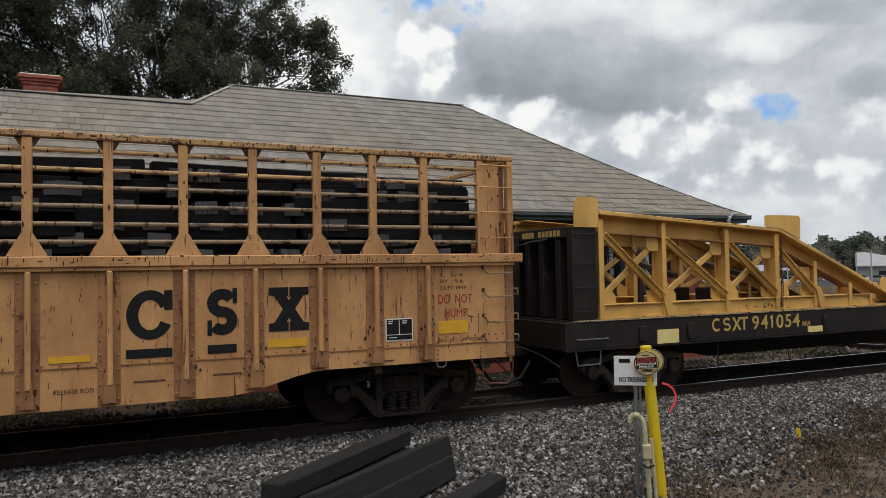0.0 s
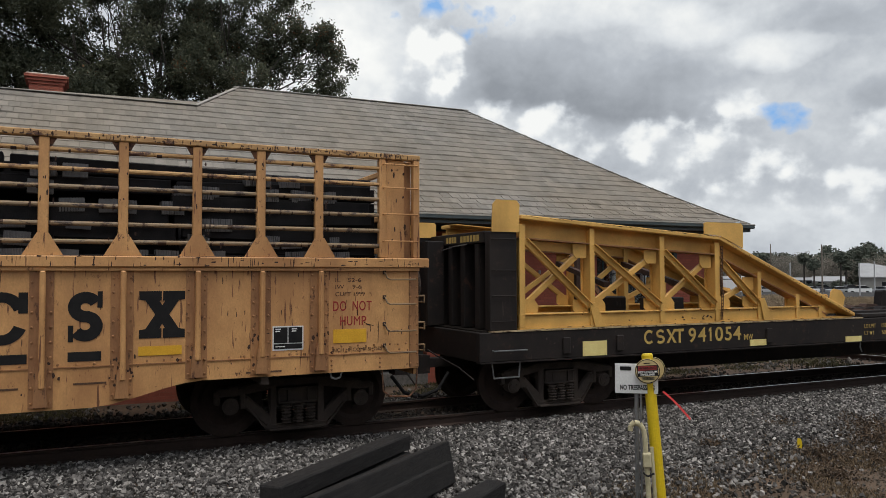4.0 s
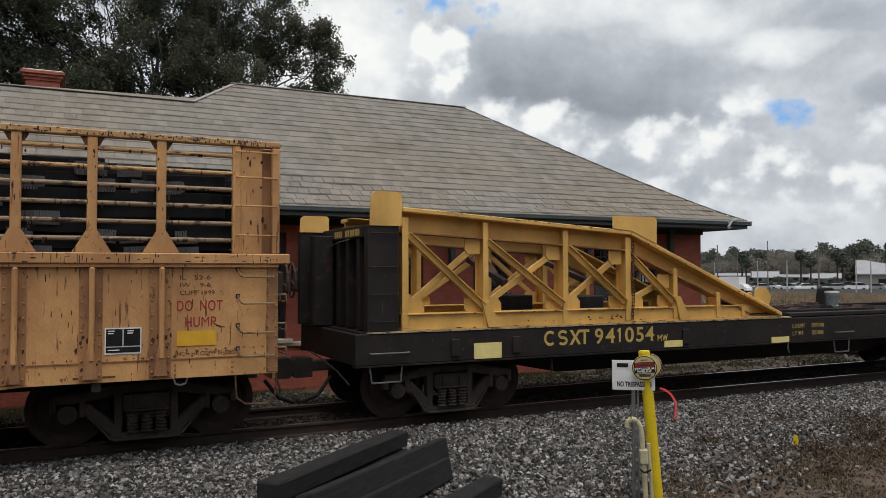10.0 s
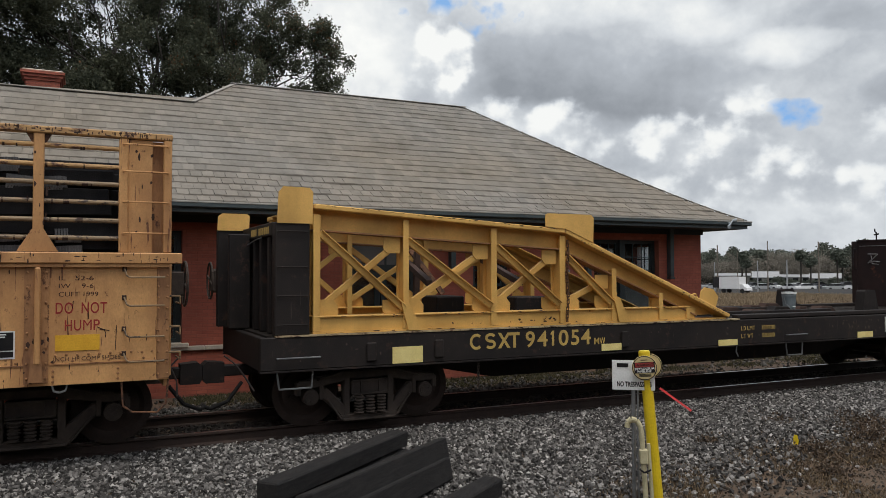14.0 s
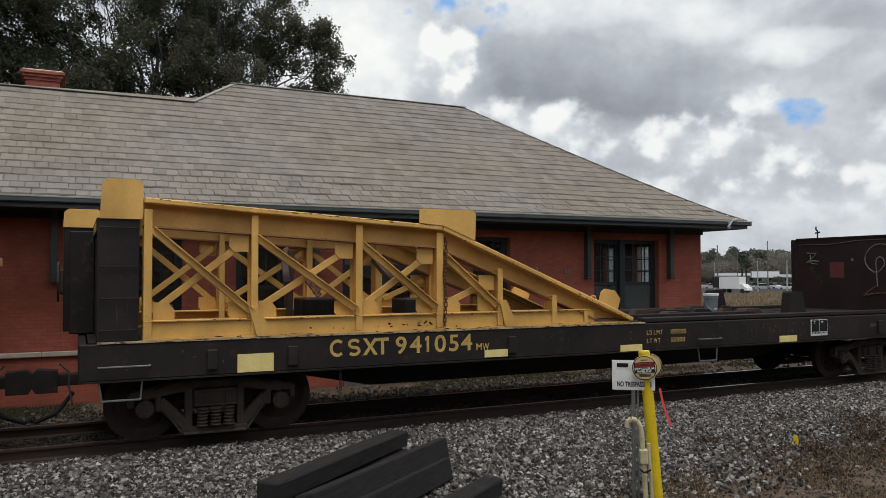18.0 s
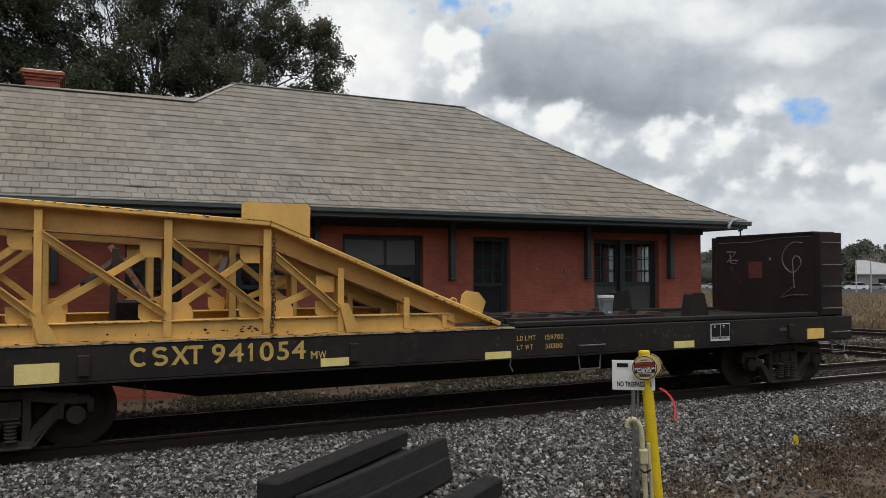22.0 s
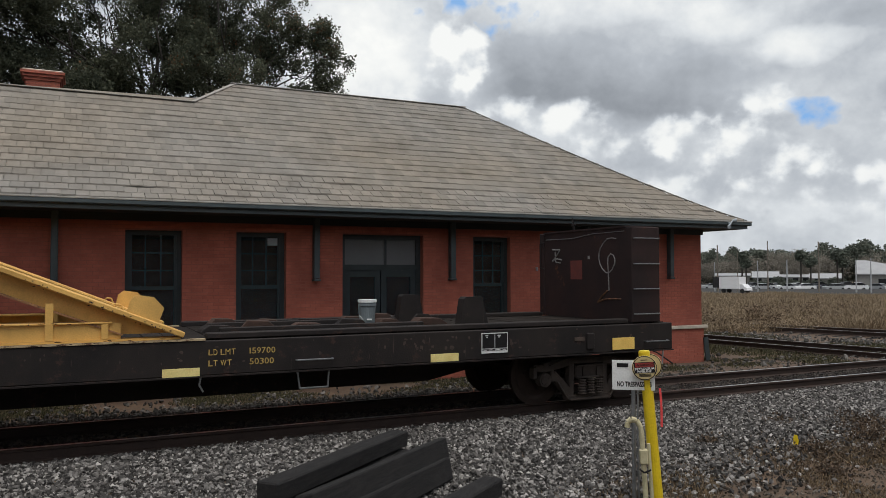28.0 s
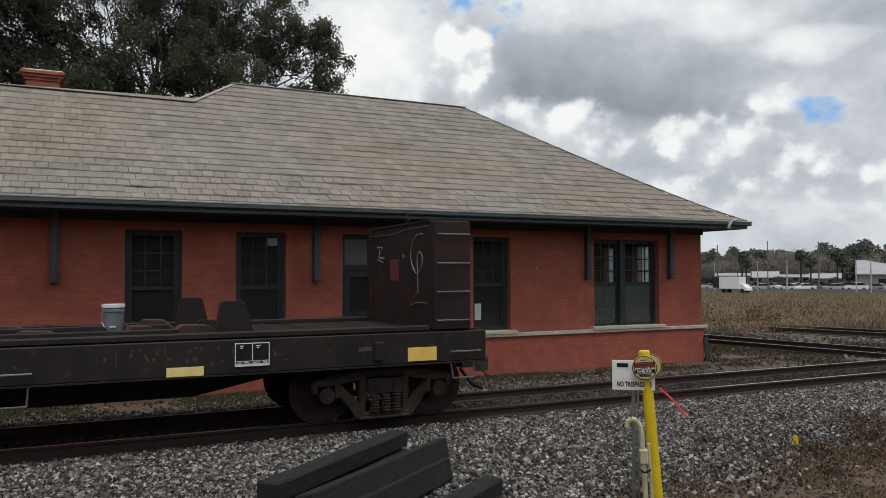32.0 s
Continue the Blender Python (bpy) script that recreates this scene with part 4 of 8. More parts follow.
def gondola():
    for s in (-1, 1):
        y0, y1 = (GY, GY + 0.05) if s < 0 else (-GY - 0.05, -GY)
        n = 80
        low = [(GL + (0 - GL) * k / n, belly(GL + (0 - GL) * k / n)) for k in range(n + 1)]
        outline = low + [(0, 2.47), (GL, 2.47)]
        side = part("side_sheet", prism(outline, y0, y1), M_YELLOW, gond, "cream-yellow side sheet with rust streaks")
        yy = GY if s < 0 else -GY
        sg = -1 if s < 0 else 1
        part("top_sill", bx(GL - 0.12, 0.14, yy - 0.005 if s > 0 else yy - 0.075, yy + 0.075 if s > 0 else yy + 0.005, 2.47, 2.60, bev=0.012), M_YELLOW, gond)
        part("sill_lip", bx(GL, 0.0, min(yy, yy + sg * 0.05), max(yy, yy + sg * 0.05), 2.43, 2.466), M_YELLOW, gond)
        part("seam_strip", bx(GL, 0.0, min(yy, yy + sg * 0.012), max(yy, yy + sg * 0.008), 1.318, 1.330), M_YSTAINSHADE, gond)
        for x in RIBS:
            z0 = belly(x) + 0.03
            rib = part("side_rib", bx(x - 0.022, x + 0.040, min(yy, yy + sg * 0.10), max(yy, yy + sg * 0.10), z0 + 0.22, 2.428, bev=0.015), M_YELLOW, gond)
            part("rib_flange", bx(x - 0.125, x + 0.125, min(yy, yy + sg * 0.014), max(yy, yy + sg * 0.014), z0, 2.425), M_YSTAINSHADE, rib, "darkened rust-stained flange")
            part("rib_foot", prism([(x - 0.075, z0 + 0.02), (x + 0.075, z0 + 0.02), (x + 0.05, z0 + 0.30), (x + 0.03, z0 + 0.36), (x - 0.03, z0 + 0.36), (x - 0.05, z0 + 0.30)], min(yy + sg * 0.014, yy + sg * 0.085), max(yy + sg * 0.014, yy + sg * 0.085)), M_YSTAINSHADE, rib, "rust-worn rib foot")
            if s < 0:
                spots = [(x + d, z) for d in (-0.095, 0.095) for z in np.arange(z0 + 0.06, 2.4, 0.17)]
                rivets("rivets", spots, yy - 0.02, rib, M_RIVET, 0.017)
        if s < 0:
            spots = [(x, 1.358) for x in np.arange(-9.4, -0.1, 0.19)]
            rivets("seam_rivets", spots, yy - 0.006, gond, M_RIVET, 0.018)
    part("floor_plate", bx(GL, 0, GY + 0.055, -GY - 0.055, 1.22, 1.30), M_BLACK, gond)
    for x0, x1 in ((-0.05, 0.0), (GL, GL + 0.05)):
        part("end_sheet", bx(x0, x1, GY + 0.055, -GY - 0.055, 1.0, 2.56), M_YELLOW, gond)
    for y in (-1.2, -0.4, 0.4, 1.2):
        part("end_rib", bx(0.002, 0.09, y - 0.06, y + 0.06, 1.05, 2.5, bev=0.015), M_YELLOW, gond)
    part("center_sill", bx(GL, 0.1, -0.2, 0.2, 0.82, 1.215), M_TRUCK, gond)
    for x in np.arange(GL + 1.5, -1.0, 1.6):
        part("cross_bearer", bx(x - 0.05, x + 0.05, GY + 0.06, -GY - 0.06, 0.98, 1.21), M_TRUCK, gond)
    # the rack
    for s in (-1, 1):
        yy = s * 1.80
        part("rack_top_rail", bx(GL, 0.03, yy - 0.06, yy + 0.06, 3.955, 4.035, bev=0.012), M_YPIPE, gond, "rust-speckled top rail")
        for z in (3.82, 3.605, 3.395, 3.185, 2.975, 2.765):
            bm = bmesh.new()
            rod(bm, (GL, yy, z), (-0.55, yy, z + random.uniform(-0.008, 0.008)), 0.028, 10)
            part("rack_pipe", bm, M_YPIPE if z > 3.5 else M_GPIPE, gond)
        for x in RIBS:
            st = part("rack_stake", bx(x - 0.055, x + 0.055, yy - 0.045, yy + 0.045, 2.602, 3.954, bev=0.01), M_YELLOW, gond)
            yo = yy + s * 0.05
            part("stake_gusset", prism([(x - 0.21, 2.605), (x + 0.21, 2.605), (x + 0.06, 2.86), (x - 0.06, 2.86)], min(yo, yo + s * 0.016), max(yo, yo + s * 0.016)), M_YELLOW, st)
            part("stake_corner", prism([(x - 0.13, 3.95), (x + 0.13, 3.95), (x + 0.056, 3.82), (x - 0.056, 3.82)], yy - 0.012, yy + 0.012), M_RUSTY, st)
        # end panel of the rack
        part("end_panel", bx(-0.47, -0.20, yy - 0.012, yy + 0.012, 2.605, 3.95), M_YELLOW, gond)
        part("end_panel", bx(-0.20, -0.06, yy - s * 0.10 - 0.012, yy - s * 0.10 + 0.012, 2.605, 3.95), M_YSTAINSHADE, gond, "recessed browner panel")
        part("panel_return", bx(-0.212, -0.2, min(yy, yy - s * 0.11), max(yy, yy - s * 0.11), 2.605, 3.95), M_YELLOW, gond)
        part("end_post", bx(-0.57, -0.47, yy - 0.05, yy + 0.05, 2.602, 3.954, bev=0.01), M_YELLOW, gond)
        part("end_post", bx(-0.075, 0.02, yy - 0.06, yy + 0.05, 2.602, 3.954, bev=0.01), M_YELLOW, gond)
    for z in (2.75, 3.25, 3.95):
        part("end_rail", bx(-0.03, 0.03, -1.74, 1.74, z - 0.04, z + 0.04, bev=0.01), M_YELLOW, gond)
    for z in (3.88, 3.56, 3.20, 2.83):
        part("ladder_rung", grab(bmesh.new(), -0.52, -0.03, -1.85, z, 0.05), M_YELLOW, gond)
    for z in (2.31, 1.975, 1.61, 1.32):
        part("ladder_rung", rods([(-0.50, GY, z + 0.10), (-0.50, GY - 0.035, z + 0.09), (-0.475, GY - 0.06, z + 0.02), (-0.44, GY - 0.07, z), (-0.06, GY - 0.07, z), (-0.06, GY, z)], 0.011), M_GPIPE, gond)
        part("rung_mount", bx(-0.525, -0.475, GY - 0.012, GY, z + 0.07, z + 0.125, bev=0.004), M_CHIP, gond, "rusted rung mount")
    for z in (2.08, 1.71, 1.40):
        bm = bmesh.new()
        for a, b in (((0.0, GY + 0.1, z), (0.14, GY + 0.1, z)), ((0.14, GY + 0.1, z), (0.14, GY + 0.1, z - 0.09)), ((0.14, GY + 0.1, z - 0.09), (0.14, GY + 0.5, z - 0.09))):
            rod(bm, a, b, 0.012, 6)
        part("end_rung", bm, M_GPIPE, gond)
    part("corner_post", bx(-0.14, 0.005, GY - 0.012, GY + 0.06, 1.1, 2.43, bev=0.01), M_YSTAINSHADE, gond)
    rivets("corner_rivets", [(x, z) for x in (-0.12, -0.02) for z in np.arange(1.16, 2.4, 0.13)], GY - 0.018, gond, M_RIVET)
    # step under the corner
    part("sill_step", rods([(-0.52, GY + 0.03, 1.09), (-0.50, GY + 0.03, 0.80), (-0.40, GY + 0.03, 0.72), (-0.12, GY + 0.03, 0.70), (-0.02, GY + 0.03, 0.80), (0.0, GY + 0.03, 1.1)], 0.012), M_RUSTY, gond, "rusty sill step")
    part("tow_loop", rods([(-1.25, GY + 0.03, 1.09), (-1.23, GY + 0.03, 1.02), (-1.17, GY + 0.03, 1.0), (-1.11, GY + 0.03, 1.02), (-1.09, GY + 0.03, 1.09)], 0.012), M_STEEL, gond)
    bogie(gond, -1.49, 1.83)
    bogie(gond, GL + 1.49, 1.83)
    coupler(gond, 0.1, 1)
    # markings on the side
    y = GY - 0.003
    lettering("IL   52-6", -1.19, 2.28, 0.052, M_FADE, gond, y, 0.36)
    lettering("IW    9-6", -1.19, 2.19, 0.052, M_FADE, gond, y, 0.36)
    lettering("CUFT 1999", -1.19, 2.095, 0.052, M_FADE, gond, y, 0.41)
    for ch, x, w in (("D", -1.22, 0.074), ("O", -1.13, 0.09), ("N", -0.953, 0.077), ("O", -0.859, 0.09), ("T", -0.756, 0.073)):
        lettering(ch, x, 1.90, 0.125, M_RED, gond, y, w, 0.0015, name="painted_letter")
    for ch, x, w in (("H", -1.125, 0.075), ("U", -1.03, 0.075), ("M", -0.935, 0.09), ("P", -0.826, 0.066)):
        lettering(ch, x, 1.705, 0.12, M_RED, gond, y, w, 0.0 if ch == "M" else 0.0015, name="painted_letter")
    # dark scratches and hooks through the paint
    for pts in ([(-0.58, 1.75), (-0.585, 1.62), (-0.592, 1.46)], [(-0.79, 1.74), (-0.74, 1.715), (-0.69, 1.70), (-0.655, 1.69)], [(-0.76, 1.71), (-0.71, 1.70), (-0.695, 1.66), (-0.70, 1.615)], [(-1.04, 2.04), (-1.045, 1.98), (-1.055, 1.93)], [(-0.88, 1.92), (-0.88, 1.83)]):
        part("scratch", rods([(a, y, b) for a, b in pts], 0.004, 4), M_CHIP, gond)
    lettering("INCH HF COMP SHOES", -1.235, 1.36, 0.046, M_FADE, gond, y - 0.0005, 0.70)
    lettering("RELEASE ROD", -6.05, 1.03, 0.05, M_FADE, gond, y, 0.42)
    part("label_plate", bx(-1.22, -0.76, y - 0.006, y, 1.475, 1.655), M_ORANGE, gond, "orange-yellow reflective label")
    part("label_plate", bx(-6.1, -5.67, y - 0.006, y, 1.385, 1.46), M_ORANGE, gond, "orange-yellow reflective label")
    part("label_plate", bx(-3.61, -3.12, y - 0.006, y, 1.42, 1.53), M_ORANGE, gond, "orange-yellow reflective label")
    # square black label with a white border
    part("label_plate", bx(-2.02, -1.62, y - 0.004, y, 1.41, 1.72), M_WHITE, gond, "white-bordered black data label")
    for x0, x1, z0, z1 in ((-2.005, -1.828, 1.505, 1.705), (-1.816, -1.635, 1.505, 1.705), (-2.005, -1.635, 1.43, 1.493)):
        part("label_field", bx(x0, x1, y - 0.008, y - 0.0045, z0, z1), M_INK, gond)
    for x0 in (-1.985, -1.775):
        for z, w in ((1.675, 0.07), (1.648, 0.06)):
            part("label_bar", bx(x0, x0 + w, y - 0.011, y - 0.0085, z, z + 0.014), M_WHITE, gond)
    part("label_bar", bx(-1.985, -1.86, y - 0.011, y - 0.0085, 1.455, 1.466), M_WHITE, gond)
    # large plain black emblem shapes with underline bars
    def ring(cx, cz, rx, rz, wx, wz, gap):
        bm = bmesh.new()
        n = 28
        pts = []
        for k in range(n + 1):
            a = gap + (2 * math.pi - 2 * gap) * k / n
            o = (cx + rx * math.cos(a), cz + rz * math.sin(a))
            i = (cx + (rx - wx) * math.cos(a), cz + (rz - wz) * math.sin(a))
            pts.append([bm.verts.new((p[0], y - 0.002, p[1])) for p in (o, i)])
        for p, q in zip(pts, pts[1:]):
            bm.faces.new((p[0], q[0], q[1], p[1]))
        return bm
    part("emblem_shape", ring(-5.02, 1.895, 0.265, 0.295, 0.135, 0.115, 0.45), M_INK, gond, "large black painted emblem")
    part("emblem_shape", bx(-4.86, -4.765, y - 0.0025, y, 1.95, 2.185), M_INK, gond)
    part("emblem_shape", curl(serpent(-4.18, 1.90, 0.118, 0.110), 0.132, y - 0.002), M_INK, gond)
    part("emblem_shape", bx(-4.055, -4.0, y - 0.0025, y, 2.00, 2.19), M_INK, gond)
    part("emblem_shape", bx(-4.36, -4.305, y - 0.0025, y, 1.61, 1.80), M_INK, gond)
    cx = -3.345
    bow = [(-0.26, 0.28), (-0.007, 0.28), (-0.007, 0.165), (-0.032, 0.165), (0.0, 0.11), (0.032, 0.165), (0.007, 0.165), (0.007, 0.28), (0.26, 0.28), (0.26, 0.18), (0.19, 0.17), (0.08, 0.0), (0.19, -0.17), (0.26, -0.18),
           (0.26, -0.28), (0.007, -0.28), (0.007, -0.165), (0.032, -0.165), (0.0, -0.11), (-0.032, -0.165), (-0.007, -0.165), (-0.007, -0.28), (-0.26, -0.28), (-0.26, -0.18), (-0.19, -0.17), (-0.08, 0.0), (-0.19, 0.17), (-0.26, 0.18)]
    part("emblem_shape", prism([(cx + a, 1.905 + b) for a, b in bow], y - 0.003, y), M_INK, gond)
    for x0, x1, z in ((-5.29, -4.77, 1.385), (-4.36, -4.01, 1.388)):
        part("emblem_bar", bx(x0, x1, y - 0.0025, y, z, z + 0.108), M_INK, gond)
    for x0, x1, z in ((-2.35, -1.9, 1.14), (-5.2, -4.85, 1.1), (-4.3, -3.95, 1.12)):
        part("small_marking", bx(x0, x1, y - 0.002, y, z, z + 0.022), M_FADE, gond)


M_RUSTY = mat("rust_worn_yellow", (0.20, 0.09, 0.04), (0.09, 0.04, 0.022), 7, 0.75, bump=0.3, rust=(0.05, 0.022, 0.014), rust_amt=0.5, rust_scale=9)
# Rust-stained yellow; on the ramp's lower flange it also carries painted shade.
M_YSTAINSHADE = mat("rust_and_shade_yellow", (0.40, 0.20, 0.08), (0.20, 0.092, 0.042), 2.4, 0.65, bump=0.15, rust=(0.09, 0.036, 0.018), rust_amt=0.44, rust_scale=8, stretch=(1, 1, 0.35))
M_RIVET = mat("rusted_rivet", (0.42, 0.21, 0.085), (0.20, 0.09, 0.04), 20, 0.7, bump=0.2)
M_YPIPE = mat("chipped_yellow_pipe", (0.55, 0.33, 0.13), (0.36, 0.2, 0.085), 6, 0.6, bump=0.2, rust=(0.09, 0.04, 0.025), rust_amt=0.47, rust_scale=7, stretch=(0.5, 1, 1))
M_GPIPE = mat("worn_grey_pipe", (0.22, 0.165, 0.105), (0.28, 0.175, 0.08), 5, 0.55, bump=0.2, rust=(0.05, 0.03, 0.022), rust_amt=0.47, rust_scale=9, stretch=(0.6, 1, 1))
M_FADE = mat("faded_black_letters", (0.07, 0.035, 0.02), (0.12, 0.06, 0.03), 30, 0.7, bump=0.0)
M_CHIP = mat("bare_rust_chip", (0.055, 0.025, 0.015), (0.03, 0.016, 0.011), 30, 0.85, bump=0.2)
M_LOAD = mat("dark_load_timber", (0.014, 0.014, 0.016), (0.026, 0.025, 0.026), 4, 0.9, bump=0.5, spec=0.15)
M_PLATES = mat("grey_steel_plates", (0.13, 0.13, 0.135), (0.20, 0.195, 0.195), 9, 0.6, 0.3, bump=0.2)
gondola()


def chips(parent, n, x0, x1, zlow, zhigh, y, w, h, seed, name="paint_chip", near=None, clear=None):
    """Bare rusted chips in the paint of a face that looks to -y, thin irregular scabs."""
    r = np.random.default_rng(seed)
    v, f = [], []
    for k in range(n):
        x, u = r.uniform(x0, x1), r.uniform(0, 1)
        if near is not None:
            x = near[int(r.integers(0, len(near)))] + r.normal() * 0.09
        lo = zlow(x) if callable(zlow) else zlow
        hi = zhigh(x) if callable(zhigh) else zhigh
        z = lo + (hi - lo) * u
        a, b = r.uniform(*w), r.uniform(*h)
        if clear and clear[0] < x < clear[1] and clear[2] < z < clear[3]:
            continue
        m = len(v)
        for i in range(6):
            t = 2 * math.pi * i / 6
            q = r.uniform(0.6, 1.2)
            v.append((x + a * math.cos(t) * q, y, min(hi, max(lo, z + b * math.sin(t) * q))))
        f.append((m, m + 1, m + 2, m + 3, m + 4, m + 5))
    o = cloud_mesh(name, v, f, M_CHIP, parent)
    o["kind"] = "stuff"
    return o


chips(gond, 85, -9.5, 0.1, 2.475, 2.595, GY - 0.0765, (0.004, 0.010), (0.02, 0.07), 1)
chips(gond, 60, -9.5, 0.1, 2.475, 2.60, GY - 0.0765, (0.01, 0.04), (0.004, 0.012), 2)
chips(gond, 230, -9.5, 0.0, 3.96, 4.03, -1.8615, (0.004, 0.012), (0.01, 0.035), 3)
chips(gond, 60, -9.5, 0.0, 3.96, 4.03, -1.8615, (0.01, 0.04), (0.004, 0.012), 33)
bands = bmesh.new()
rb = random.Random(17)
for z in (3.82, 3.605, 3.395, 3.185, 2.975, 2.765):
    for k in range(26):
        x, w = rb.uniform(-9.4, -0.6), rb.choice((0.008, 0.012, 0.012, 0.03))
        rod(bands, (x - w, -1.80, z), (x + w, -1.80, z), 0.0295, 8)
bands = part("worn_band", bands, M_CHIP, gond, "dark worn bands on the pipes")
bands["kind"] = "stuff"
chips(gond, 95, -9.5, -0.1, lambda x: belly(x) + 0.03, 2.40, GY - 0.002, (0.003, 0.009), (0.012, 0.05), 4, clear=(-1.3, -0.58, 1.35, 2.45))
chips(gond, 120, -9.5, -0.1, lambda x: belly(x) + 0.03, lambda x: belly(x) + 0.55, GY - 0.0155, (0.008, 0.025), (0.012, 0.045), 5, near=RIBS[:9])
chips(gond, 70, -9.5, -0.1, 2.62, 3.9, -1.8465, (0.006, 0.016), (0.012, 0.05), 6, near=[x + 0.0 for x in RIBS[:9]])
chips(gond, 9, -0.46, -0.05, 2.65, 3.9, -1.8135, (0.008, 0.022), (0.015, 0.06), 7)
rivets("seam_rivets", [(x, 1.425 + 0.01 * (k % 2)) for k, x in enumerate(np.arange(-1.22, -0.12, 0.115))], GY - 0.006, gond, M_RIVET, 0.018)
rivets("seam_rivets", [(x, z) for x in (-1.24, -0.56) for z in (1.13, 1.19, 1.25)], GY - 0.006, gond, M_RIVET, 0.018)
# hand brake wheel on the end
bw = empty("brake_wheel")
bw.parent = gond
wheel = bmesh.new()
for k in range(16):
    a0, a1 = 2 * math.pi * k / 16, 2 * math.pi * (k + 1) / 16
    rod(wheel, (0.29, -0.95 + 0.29 * math.cos(a0), 2.22 + 0.29 * math.sin(a0)), (0.29, -0.95 + 0.29 * math.cos(a1), 2.22 + 0.29 * math.sin(a1)), 0.018, 6)
part("wheel_rim", wheel, M_TRUCK, bw, "dark steel brake wheel")
for k in range(4):
    a0 = math.pi * k / 2 + 0.3
    part("spoke", rods([(0.29, -0.95, 2.22), (0.29, -0.95 + 0.28 * math.cos(a0), 2.22 + 0.28 * math.sin(a0))], 0.014), M_TRUCK, bw)
part("gear_box", bx(0.092, 0.27, -1.07, -0.83, 2.06, 2.38, bev=0.02), M_TRUCK, bw)


def rack_load():
    """Dark timbers lie lengthwise in the car with bundles of ribbed steel plates between them."""
    rnd = random.Random(4)
    me = None
    for j, z in enumerate(np.arange(1.32, 3.56, 0.186)):
        for row, y in enumerate((-1.56, -1.30, -1.05, -0.4, 0.5, 1.2)):
            x = -0.44 - rnd.uniform(0, 0.05 if row else 0.3) - 2.6
            ln = 2.6
            while x > GL + 0.1:
                if row == 0 and rnd.random() < 0.25 or z > 3.5 and rnd.random() < 0.2:
                    x -= ln * rnd.uniform(0.4, 0.9)
                    continue
                m = pose(x + ln / 2, y + rnd.uniform(-0.05, 0.05), z + 0.1 + rnd.uniform(-0.02, 0.02), rnd.uniform(-5, 5), rnd.uniform(-1.5, 1.5), rnd.uniform(-2, 2))
                if me is None:
                    o = part("load_timber", bx(-1.28, 1.28, -0.115, 0.115, -0.09, 0.09, bev=0.012), M_LOAD, gond)
                    o.matrix_local = m
                    me = o.data
                else:
                    shared("load_timber", me, gond, m)
                x -= ln + rnd.uniform(0.02, 0.08)
    me = None
    for k in range(70):
        x, z = rnd.uniform(-9.5, -0.9), 1.42 + 0.20 * rnd.randrange(6, 12)
        m = pose(x, -1.62 + rnd.uniform(-0.06, 0.02), z - 0.02, 0, rnd.uniform(-4, 4), rnd.uniform(-8, 8))
        if me is None:
            bm = bmesh.new()
            comb = [(-0.13, -0.075)] + [(x0 + d, z) for x0 in np.arange(-0.13, 0.12, 0.03) for d, z in ((0.0, 0.075), (0.022, 0.075), (0.022, 0.055), (0.03, 0.055))] + [(0.14, -0.075)]
            bm.free()
            bm = prism(comb, -0.08, 0.08)
            for v in bm.verts:
                v.co = Vector((v.co.x, -v.co.z, v.co.y))
            bmesh.ops.recalc_face_normals(bm, faces=bm.faces)
            o = part("ribbed_plate", bm, M_PLATES, gond, "ribbed grey steel plate stack")
            o.matrix_local = m
            me = o.data
        else:
            shared("ribbed_plate", me, gond, m)


rack_load()

# ---- flat car with loading ramps, in its own space: x from its end, y from the track's centre ----
flat = empty("flat_car", FLAT_X, YC, 0.0)
tagged(flat, "black steel flat car with end bulkheads and yellow marker plates", "freight car")
FY, FL, DECK = -1.42, 16.33, 1.52


